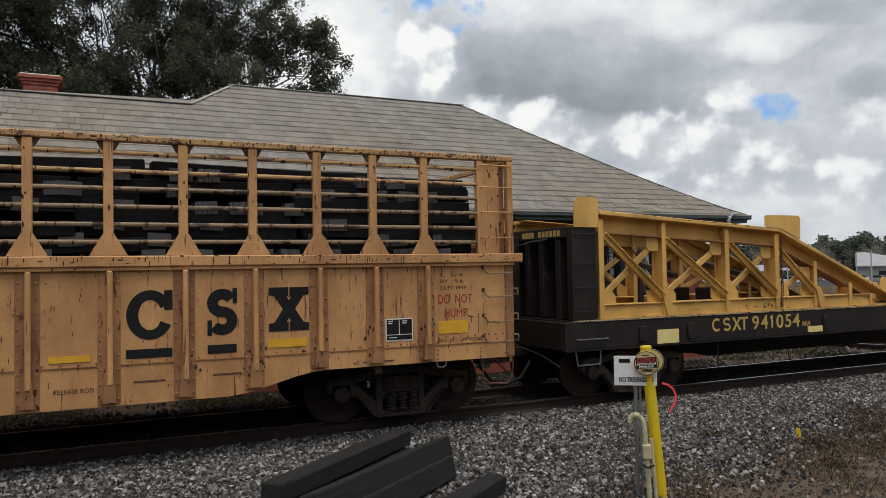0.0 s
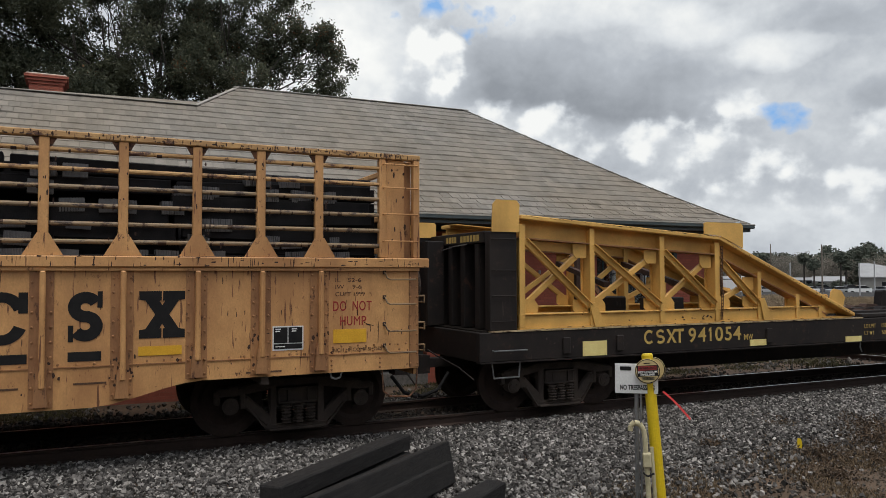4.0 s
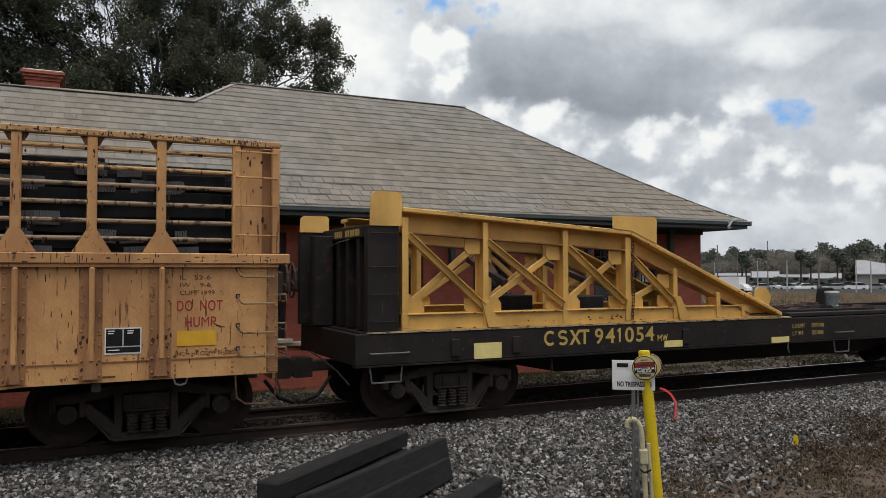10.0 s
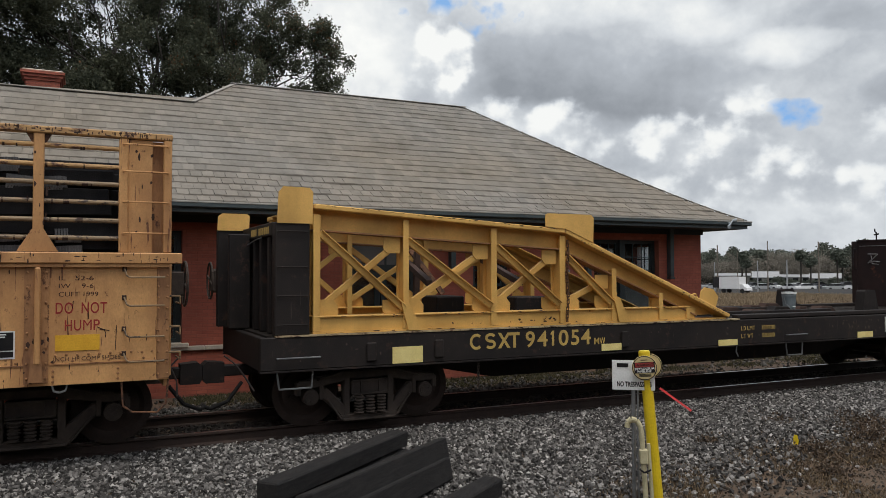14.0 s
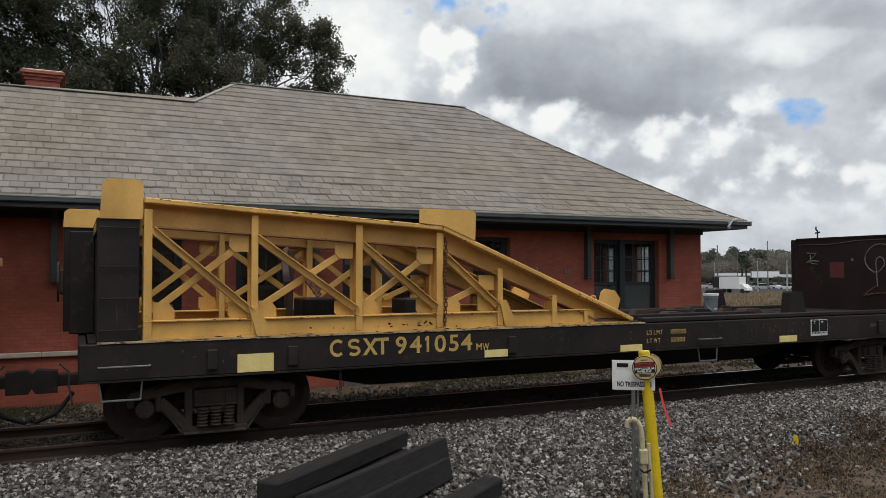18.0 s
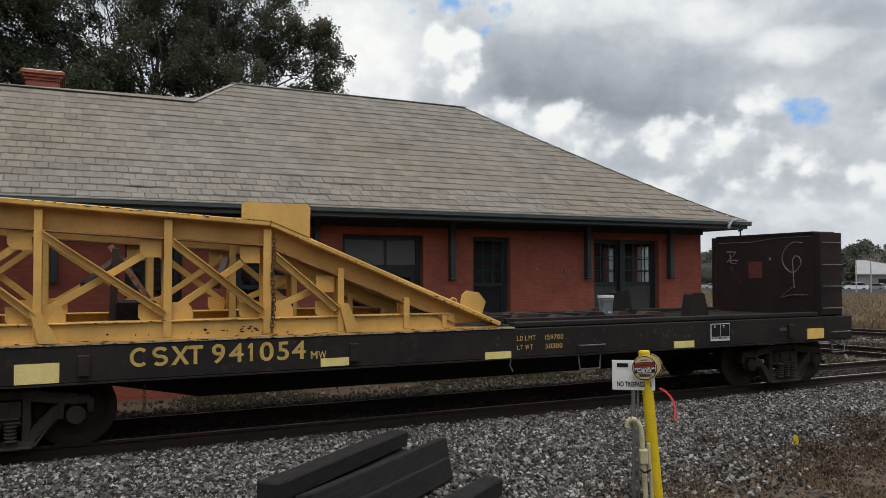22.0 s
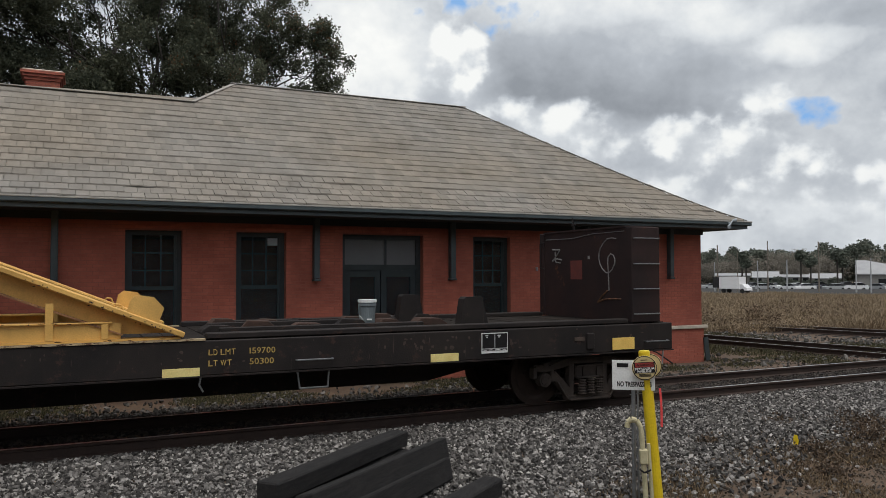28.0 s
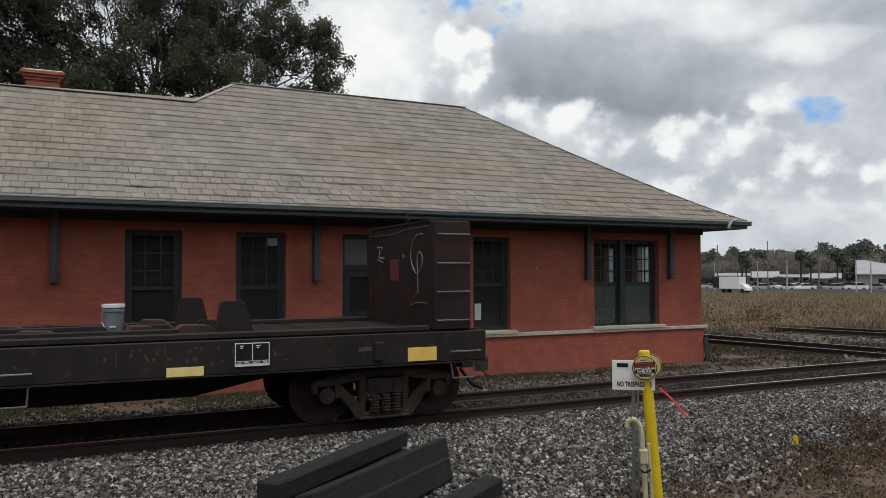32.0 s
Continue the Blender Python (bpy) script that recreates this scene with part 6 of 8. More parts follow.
chips(near_ramp, 9, 2.6, 4.4, lambda x: 3.275 - (x - 0.72) * 0.062, lambda x: 3.30 - (x - 0.72) * 0.062, -1.4515, (0.008, 0.05), (0.004, 0.014), 21)
chips(near_ramp, 46, 0.8, 4.7, lambda x: 3.282 - (x - 0.72) * 0.062, lambda x: 3.30 - (x - 0.72) * 0.062, -1.4515, (0.004, 0.03), (0.003, 0.008), 27)
chips(near_ramp, 50, 4.9, 8.2, lambda x: 2.955 - (x - 4.83) * 0.4114, lambda x: 3.02 - (x - 4.83) * 0.4114, -1.4515, (0.004, 0.022), (0.004, 0.012), 28)
chips(near_ramp, 38, 0.85, 7.4, 1.742, 1.766, -1.4015, (0.006, 0.05), (0.003, 0.008), 29)
chips(near_ramp, 34, 0.75, 8.2, 1.524, 1.547, -1.4015, (0.006, 0.06), (0.003, 0.008), 30)
chips(near_ramp, 9, 0.8, 7.3, 1.555, 1.74, -1.3685, (0.006, 0.02), (0.006, 0.018), 22)
chips(near_ramp, 18, 4.0, 4.7, 1.58, 1.66, -1.3685, (0.01, 0.035), (0.008, 0.02), 23)
chips(flat, 60, 0.2, 8.5, 1.499, 1.519, -1.4325, (0.01, 0.06), (0.003, 0.008), 24)
scuff = chips(flat, 34, 11.3, 13.2, 1.22, 1.42, FY - 0.0035, (0.01, 0.04), (0.01, 0.05), 25, name="scuff")
scuff.data.materials[0] = M_SCUFF
scuff = chips(flat, 40, 0.4, 16.0, 1.15, 1.46, FY - 0.0035, (0.006, 0.03), (0.006, 0.03), 26, name="scuff")
scuff.data.materials[0] = M_SCUFF
# things on the deck
def deck_things():
    bk = empty("bucket", 11.2, -0.30, 1.514)
    bk.parent = flat
    bk.scale = (0.88, 0.88, 1.2)
    part("pail", turned([(0.125, 0.0), (0.128, 0.01), (0.15, 0.27), (0.162, 0.275), (0.162, 0.30), (0.152, 0.305), (0.152, 0.335), (0.16, 0.34), (0.16, 0.352), (0.148, 0.352), (0.125, 0.03)], segs=24), M_PAIL, bk, "blue-grey plastic pail", smooth=False)
    part("lid", turned([(0.0, 0.352), (0.158, 0.352), (0.164, 0.345), (0.164, 0.322), (0.168, 0.322), (0.168, 0.358), (0.0, 0.362)], segs=24), M_WHITE, bk, "white plastic lid")
    part("pail_label", bx(-0.06, 0.03, -0.158, -0.145, 0.10, 0.115), M_WHITE, bk)
    part("handle", rods([(-0.165, 0, 0.28), (-0.172, -0.05, 0.16), (-0.12, -0.13, 0.1)], 0.005), M_STEEL, bk)
    for x, y in ((12.67, -0.98), (12.35, 0.75)):
        out = [(x - 0.24, 1.514), (x + 0.26, 1.514), (x + 0.15, 1.96), (x + 0.12, 1.98), (x - 0.13, 1.985), (x - 0.17, 1.95)]
        part("chock_block", prism(out, y - 0.1, y + 0.1), M_BLACK, flat, "black trapezoid chock")
    rnd = random.Random(9)
    for row, y in enumerate((-0.25, 0.75)):
        for k in range(6):
            x = 8.95 + 0.66 * k + 0.3 * row + rnd.uniform(-0.08, 0.08)
            w, h = rnd.uniform(0.24, 0.33), rnd.uniform(0.085, 0.15)
            bm = prism([(-w, 0), (w, 0), (w - 0.02, 0.03), (w - 0.15, h), (-w + 0.12, h + 0.012), (-w + 0.03, 0.05)], -0.12, 0.12)
            bmesh.ops.bevel(bm, geom=list(bm.edges), offset=0.008, segments=1, affect="EDGES")
            o = part("scrap_block", bm, M_SCRAP if (k + row) % 3 else M_BLACK, flat, "rusty tapered steel block")
            o.matrix_local = pose(x, y, 1.514, 0, 0, rnd.uniform(-12, 12))
    part("edge_timber", bx(8.62, 15.42, -1.385, -1.21, 1.508, 1.585, bev=0.012), M_BLACK, flat, "dark timber along the deck edge")
    part("edge_timber", bx(8.62, 15.42, 1.21, 1.385, 1.508, 1.585, bev=0.012), M_BLACK, flat)
    # scrap stacked between the ramps
    for k, (x0, x1, y0, y1, z0, z1, mt, lb) in enumerate(((3.0, 3.5, -0.5, 0.1, 1.513, 1.98, M_BLACK, "dark steel block between the ramps"), (2.15, 3.5, -0.66, -0.52, 1.513, 1.60, M_SCRAP, "rusty steel bar"),
                                                          (5.1, 6.3, 0.2, 0.5, 1.513, 1.66, M_MAROON, "rusty steel bar"), (5.9, 6.5, -0.4, -0.1, 1.513, 1.60, M_STEEL, "pale steel plate"), (4.95, 5.6, 0.3, 0.9, 1.662, 1.92, M_BLACK, "dark steel block between the ramps"))):
        part("scrap_block", bx(x0, x1, y0, y1, z0, z1, bev=0.02), mt, flat, lb)
    bm = bmesh.new()
    beam(bm, (2.98, 0.3, 1.514), (3.02, 0.32, 2.72), 0.10, 0.08, up=(0, 1, 0), bev=0.008)
    part("scrap_post", bm, M_SCRAP, flat, "rusty upright steel post")
    bm = bmesh.new()
    beam(bm, (3.45, 0.2, 1.99), (2.95, 0.45, 2.75), 0.09, 0.05, up=(0, 1, 0), bev=0.006)
    part("scrap_bar", bm, M_RUSTY, flat, "rust-worn steel bar leaning on a post")
    for y in (-0.62, 0.5):
        part("deck_rail", bx(8.9, 12.0, y - 0.05, y + 0.05, 1.513, 1.60, bev=0.01), M_BLACK, flat)


deck_things()


# ---- signs and posts beside the track ----
def trespass_sign():
    s = empty("warning_sign", 5.22, 6.34, 0.0)
    tagged(s, "white rectangular warning sign on a grey steel post", "sign")
    turn = pose(0, 0, 0, 0, 0, -30)
    bm = rod(bmesh.new(), (0, 0.02, -0.1), (0, 0.02, 1.40), 0.022, 10)
    rod(bm, (0.045, 0.02, -0.1), (0.045, 0.02, 1.40), 0.012, 8)
    part("post", bm, M_STEEL, s, "grey steel sign post")
    pl = part("sign_plate", bx(-0.215, 0.215, -0.02, -0.012, 1.14, 1.445, bev=0.003), M_WHITE, s)
    t = lettering("NO TRESPASSING", -0.165, 1.178, 0.048, M_INK, s, -0.0215, 0.345, 0.002)
    part("emblem_bar", bx(-0.165, -0.05, -0.024, -0.021, 1.375, 1.415), M_INK, s)
    s.rotation_euler = (0, 0, radians(-37))
    return s


def pipeline_post():
    p = empty("pipeline_marker", 5.42, 6.22, 0.0)
    tagged(p, "yellow plastic pipeline marker post with two round warning discs", "marker post")
    part("post", turned([(0.060, -0.1), (0.056, 1.49), (0.058, 1.495), (0.058, 1.535), (0.051, 1.55)], segs=18), M_POST, p, "yellow plastic tube")
    for dx, dy, face in ((-0.012, -0.085, True), (0.045, 0.075, False)):
        d = empty("marker_disc")
        d.parent = p
        d.location = (dx, dy, 1.38)
        d.scale = (0.67, 0.67, 0.67)
        bm = turned([(0.005, -0.008), (0.185, -0.008), (0.19, 0.0), (0.185, 0.008), (0.005, 0.008)], axis="Y", segs=28)
        part("disc", bm, M_CREAM, d, "cream round disc with a dark rim")
        part("rim_line", annulus(0.172, 0.184, -0.010), M_INK, d)
        if face:
            part("black_band", bx(-0.155, 0.155, -0.0125, -0.0085, -0.075, 0.09), M_INK, d)
            part("red_band", bx(-0.135, 0.135, -0.0145, -0.0128, 0.015, 0.08), M_RED, d)
            lettering("WARNING", -0.125, 0.028, 0.04, M_INK, d, -0.016, 0.25, 0.001)
            lettering("PETROLEUM", -0.142, -0.026, 0.032, M_WHITE, d, -0.0138, 0.284, 0.001)
            lettering("PIPELINE", -0.11, -0.066, 0.031, M_WHITE, d, -0.0138, 0.21, 0.001)
            for z in (-0.098, -0.114, -0.130):
                part("text_bar", bx(-0.09, 0.09, -0.0125, -0.0085, z, z + 0.009), M_INK, d)
            part("text_bar", bx(-0.05, 0.05, -0.0125, -0.0085, 0.115, 0.128), M_INK, d)
        else:
            part("text_bar", annulus(0.025, 0.045, -0.010), M_INK, d)
    p.rotation_euler = (0, radians(-4.5), radians(-38))
    return p


def riser_pipe():
    r = empty("vent_riser", 5.22, 6.16, 0.0)
    tagged(r, "pale yellow plastic riser pipe with a hooked top", "utility pipe")
    pts = [(0, 0, -0.05), (0, 0, 0.72), (-0.01, 0, 0.80), (-0.05, 0, 0.855), (-0.11, 0, 0.87), (-0.155, 0, 0.84), (-0.165, 0, 0.79)]
    part("pipe", rods(pts, 0.030, 12), M_CREAMPIPE, r)
    part("second_pipe", rods([(0.075, 0.02, -0.05), (0.07, 0.02, 0.62)], 0.022, 10), M_CREAMPIPE, r)
    part("junction_box", bx(-0.04, 0.055, -0.045, 0.04, 0.42, 0.57, bev=0.012), M_CREAMPIPE, r)
    part("strap", rods([(-0.05, -0.05, 0.38), (0.0, -0.065, 0.345), (0.08, -0.05, 0.37)], 0.010), M_INK, r)
    r.rotation_euler = (0, radians(-3), radians(-38))
    r.scale = (0.85, 0.85, 1.0)


M_CREAM = mat("disc_cream", (0.62, 0.5, 0.25), (0.52, 0.4, 0.18), 8, 0.5, bump=0.02)
M_CREAMPIPE = mat("aged_cream_plastic", (0.55, 0.5, 0.32), (0.42, 0.37, 0.22), 9, 0.6, bump=0.05, rust=(0.2, 0.17, 0.1), rust_amt=0.36, rust_scale=12)
M_RIBBON = mat("pink_plastic_tape", (0.85, 0.10, 0.10), (0.75, 0.07, 0.08), 8, 0.5, bump=0.05)
trespass_sign()
pipeline_post()
riser_pipe()

# pink tape that flutters from the post, in stiff lengths
ribbon = empty("marking_tape", 5.50, 6.26, 1.10)
tagged(ribbon, "bright pink plastic marking tape tied to the post", "tape")
RIB = []
for k in range(6):
    bm = bx(0.0, 0.068, -0.003, 0.003, -0.011, 0.011)
    o = part("tape_length", bm, M_RIBBON, ribbon)
    RIB.append(o)

# yellow pin flag in the dirt
pf = empty("pin_flag", 8.75, 7.35, 0.0)
tagged(pf, "small yellow marking flag on a wire in the dirt", "flag")
part("wire", rods([(0, 0, -0.05), (0.01, 0, 0.12)], 0.004), M_STEEL, pf)
part("cloth", prism([(0.0, 0.03), (0.085, 0.02), (0.10, 0.07), (0.075, 0.15), (0.02, 0.165), (0.0, 0.12)], -0.003, 0.003), M_POST, pf)


# ---- pile of dark timber sleepers ----
def loose_tie(x, y, z, rx, ry, rz, ln=2.6, w=0.23, h=0.18):
    bm = bx(-ln / 2, ln / 2, -w / 2, w / 2, -h / 2, h / 2, bev=0.014)
    for v in bm.verts:
        v.co += Vector((0, 1, 1)) * 0.012 * noise.noise(v.co * 3 + Vector((x, y, z)))
    ob = link("loose_sleeper", bm, M_TIE)
    ob.matrix_world = pose(x, y, z, rx, ry, rz)
    tagged(ob, "black creosoted timber sleeper in an untidy pile", "sleeper", "pile of sleepers")
    return ob


loose_tie(2.52, 7.66, 0.415, 0, 0.5, 41)
loose_tie(2.80, 7.21, 0.345, -16, 0.5, 38.5, w=0.19, h=0.25)
loose_tie(2.74, 7.03, 0.165, -12, 0.5, 38.4, w=0.22, h=0.25)
loose_tie(2.50, 7.62, 0.20, 0, 0, 40.5)
loose_tie(2.52, 7.60, 0.05, 0, 0, 40.0)
loose_tie(2.98, 6.42, 0.10, 3, 0, 36)


# ---- crossing lines beyond the depot ----
track_line("crossing_track", (15.9, 42.0), (22.0, 3.0), RAIL - 0.03, "rusty crossing line rails on timber sleepers", 0.6)
track_line("crossing_track", (20.5, 42.0), (29.5, 9.0), RAIL - 0.03, "rusty crossing line rails on timber sleepers", 0.6)


# ---- trees ----
def leaves(centres, size, n_each, spread, r):
    """Quads for leaf sprays scattered round clump centres."""
    c = np.repeat(np.asarray(centres, float), n_each, 0)
    c = c + np.clip(r.normal(size=c.shape), -1.6, 1.6) * spread
    n = len(c)
    a, b = r.normal(size=(n, 3)), r.normal(size=(n, 3))
    a /= np.linalg.norm(a, axis=1)[:, None]
    b -= a * np.sum(a * b, 1)[:, None]
    b /= np.linalg.norm(b, axis=1)[:, None]
    s = r.uniform(0.5, 1.3, n)[:, None] * size
    v = np.stack([c - a * s, c - b * s * 0.55, c + a * s, c + b * s * 0.55], 1).reshape(-1, 3)
    return v, np.arange(4 * n).reshape(-1, 4)


def limb(bm, a, b, r0, r1, r=None, bend=0.0):
    """A tapered limb, bent in a few places."""
    a, b = Vector(a), Vector(b)
    k = 4 if bend else 1
    pts = [a.lerp(b, i / k) + (Vector(r.normal(size=3)) * bend * (0 < i < k) if bend else Vector()) for i in range(k + 1)]
    for i in range(k):
        rod(bm, pts[i], pts[i + 1], r0 + (r1 - r0) * i / k, 7, r0 + (r1 - r0) * (i + 1) / k)


# openings in the crowns where the sky shows: x, height, radius
SKY_GAPS = ((0.05, 12.6, 0.5), (0.6, 11.2, 0.5), (1.2, 12.7, 0.55), (1.8, 11.3, 0.32), (2.6, 12.3, 0.3), (3.3, 11.3, 0.27), (2.0, 12.9, 0.25), (0.3, 11.7, 0.25), (1.1, 11.6, 0.55), (1.45, 10.7, 0.3), (0.75, 10.4, 0.22), (1.9, 9.9, 0.36), (2.3, 9.3, 0.5), (2.75, 10.4, 0.45), (3.1, 9.4, 0.38), (2.2, 11.6, 0.25), (3.6, 10.2, 0.32), (3.9, 9.2, 0.28),
            (4.6, 9.5, 0.35), (4.9, 10.7, 0.26), (5.6, 9.6, 0.35), (6.1, 10.4, 0.22), (7.35, 10.0, 0.5), (6.8, 9.4, 0.4), (7.9, 11.1, 0.4), (8.05, 12.9, 0.6), (7.3, 12.4, 0.25), (8.3, 10.2, 0.3), (8.45, 9.4, 0.3), (6.2, 12.6, 0.3), (9.0, 9.0, 0.2), (7.7, 8.9, 0.3))


def tree(x, y, height, blobs, clumps, label, seed, leaf=0.06, per=84, trunk=0.17, lean=0.1, dry=0.0):
    """A tapered trunk with limbs to each part of the crown; blobs: (x, dy, z, radius) parts of the crown."""
    r = np.random.default_rng(seed)
    t = empty("tree", x, y, 0.0)
    tagged(t, label, "tree")
    blobs = [(bx_ - x, dy, z, rad) for bx_, dy, z, rad in blobs]
    bm = bmesh.new()
    fork, top = Vector((lean, 0, height * 0.42)), Vector((lean * 3.5, 0, height * 0.72))
    limb(bm, (0, 0, -0.2), fork, trunk, trunk * 0.8, r, 0.08)
    limb(bm, fork, top, trunk * 0.75, trunk * 0.35, r, 0.12)
    limb(bm, fork, top + Vector((-lean * 5 - 0.5, 0.3, 0.4)), trunk * 0.6, trunk * 0.3, r, 0.14)
    for dx, dy, z, rad in blobs[::2]:
        tip = Vector((dx, dy, z))
        a = fork.lerp(top, r.uniform(0.0, 0.8))
        limb(bm, a, tip, trunk * 0.26, trunk * 0.07, r, 0.10 + 0.03 * tip.length / 4)
        for k in range(4):
            e = tip + Vector(r.normal(size=3)) * rad * 0.6
            limb(bm, a.lerp(tip, r.uniform(0.6, 0.95)), e, trunk * 0.07, trunk * 0.02, r, 0.06)
    part("trunk", bm, M_BARK, t, "grey-brown bark", smooth=True)
    cs = []
    for dx, dy, z, rad in blobs:
        k = max(4, int(clumps * rad ** 2))
        d = r.normal(size=(k, 3))
        d /= np.linalg.norm(d, axis=1)[:, None]
        d *= (r.uniform(0.12, 1.0, k) ** 0.5)[:, None] * rad
        d[:, 2] *= 0.8
        cs.append(d + np.array([dx, dy, z]))
    cs = np.concatenate(cs)
    keep = np.ones(len(cs), bool)
    for gx, gz, gr in SKY_GAPS:
        keep &= ~((np.hypot(cs[:, 0] + x - gx, cs[:, 2] - gz) < gr * r.uniform(0.6, 1.25, len(cs))) & (r.uniform(0, 1, len(cs)) < 0.9))
    cs = cs[keep]
    v, f = leaves(cs, leaf, per, 0.15, r)
    fast_mesh("crown", v, f, M_LEAF, t)
    if dry:
        pick = cs[r.uniform(0, 1, len(cs)) < dry]
        if len(pick):
            v, f = leaves(pick, leaf * 0.9, per // 2, 0.22, r)
            fast_mesh("dry_foliage", v, f, M_DRYLEAF, t)
    return t


def even_crown(seed, x0, x1, z0, z1, step, r0, r1, drop=0.12):
    """Parts of a crown laid loosely over a broad upright outline, with a few left out."""
    r = np.random.default_rng(seed)
    out = []
    for x in np.arange(x0, x1 + 0.01, step):
        for z in np.arange(z0, z1 + 0.01, step * 0.85):
            if r.uniform() > drop:
                out.append((x + r.normal() * 0.4, r.uniform(-2.0, 2.0), z + r.normal() * 0.4, r.uniform(r0, r1)))
    return out


tree(0.55, 30.5, 15, even_crown(1, -7.6, 1.5, 7.4, 15.2, 1.5, 0.95, 1.5, 0.0), 50, "tall dark green live oak behind the depot roof", 11, lean=0.22)
tree(2.45, 31, 15, even_crown(2, 0.4, 4.8, 7.6, 15.0, 1.05, 0.75, 1.05, 0.0), 36, "tall dark green live oak with gaps of sky in its crown", 12, lean=0.1, dry=0.02)
tree(4.9, 30, 15, even_crown(3, 4.3, 6.2, 9.4, 15.0, 1.1, 0.75, 1.1, 0.02) + [(6.5, 0, 11.8, 0.95), (7.05, 0.4, 11.3, 0.8), (7.2, 0, 13.6, 0.7), (6.6, 0, 10.2, 0.6), (8.05, -0.3, 9.7, 0.5), (7.4, 0.3, 9.1, 0.45),
     (8.7, 0, 12.2, 0.62), (9.25, 0.2, 12.3, 0.5), (8.8, 0.2, 11.5, 0.7), (9.35, -0.2, 11.4, 0.55), (9.2, 0, 10.7, 0.6), (9.5, 0.2, 10.2, 0.42), (9.0, 0, 9.7, 0.5), (9.6, 0, 9.4, 0.42), (10.15, 0.2, 9.3, 0.35),
     (8.4, 0, 8.9, 0.5), (6.2, 0, 9.2, 0.5), (7.8, 0, 11.1, 0.5), (8.3, 0.3, 11.9, 0.5), (7.5, -0.3, 12.2, 0.7), (7.9, 0.3, 11.6, 0.6), (7.0, 0.2, 12.6, 0.8), (7.6, 0.0, 13.2, 0.7), (8.7, 0.0, 10.3, 0.5), (9.9, 0.1, 11.0, 0.35), (7.6, 0.2, 9.5, 0.5), (8.1, 0, 10.6, 0.5), (8.6, 0.1, 9.6, 0.55), (7.0, 0, 10.4, 0.5), (9.7, 0, 9.0, 0.5), (10.4, 0, 8.9, 0.35), (6.6, 0.3, 11.0, 0.7)], 36,
     "dark green oak with a ragged crown edge behind the depot", 13, lean=0.15, dry=0.04)
tree(-11.5, 32, 15, even_crown(4, -15.5, -7.5, 7.0, 14.5, 2.1, 1.0, 1.9, 0.05), 6, "tall dark green live oak behind the depot roof", 14, leaf=0.11)


# ---- far side of the field ----
def far(bearing, dist):
    a = radians(bearing)
    return dist * math.sin(a), dist * math.cos(a)


def dry_field():
    r = np.random.default_rng(21)
    n = 190000
    b = np.radians(r.uniform(40, 59, n))
    d = 29 + 66 * r.uniform(0, 1, n) ** 1.2
    x, y = d * np.sin(b), d * np.cos(b)
    keep = (x * 0.27 + y * 1.0) > 28.5
    x, y, d = x[keep], y[keep], d[keep]
    n = len(x)
    patch = np.array([noise.noise((u * 0.16, w * 0.16, 0)) + 0.6 * noise.noise((u * 0.6, w * 0.6, 4)) for u, w in zip(x, y)])
    h = r.uniform(0.12, 0.44, n) * (1 + 0.8 * patch) + np.clip((d - 45) * 0.008, 0, 0.25)
    w = r.uniform(0.006, 0.018, n) * (0.6 + d / 60)
    a = r.uniform(0, math.pi, n)
    lean = r.normal(0, 0.26, (n, 2))
    c, s = np.cos(a) * w, np.sin(a) * w
    z0 = -np.clip((d - 60) * 0.0145, 0, 1.6) - 0.08
    h = h + z0
    v = np.stack([np.c_[x - c, y - s, z0], np.c_[x + c, y + s, z0], np.c_[x + lean[:, 0] + c * 0.3, y + lean[:, 1] + s * 0.3, h], np.c_[x + lean[:, 0] - c * 0.3, y + lean[:, 1] - s * 0.3, h]], 1).reshape(-1, 3)
    ob = fast_mesh("dry_grass", v, np.arange(4 * n).reshape(-1, 4), M_STRAW)
    tagged(ob, "tall dry straw-brown grass in the open field", "grass", kind="stuff")


dry_field()


M_SCRUB = island_mat("brown_scrub", [(0.0, (0.12, 0.086, 0.058)), (1.0, (0.25, 0.185, 0.12))], 0.9, 20, 0.0)


def field_scrub():
    r = np.random.default_rng(52)
    cs = []
    for k in range(34):
        b, d = r.uniform(40, 58), 30 + 22 * r.uniform() ** 1.5
        x, y = far(b, d)
        if x * 0.27 + y > 28.8:
            m = int(r.integers(3, 9))
            for _ in range(m):
                cs.append((x + r.normal() * 0.7, y + r.normal() * 0.5, 0.12 + 0.5 * r.uniform() ** 1.6 - max(0, (d - 60) * 0.0145)))
    v, f = leaves(cs, 0.05, 60, 0.17, r)
    ob = fast_mesh("field_scrub", v, f, M_SCRUB)
    tagged(ob, "brown scrub among the dry grass", "scrub", kind="stuff")


field_scrub()


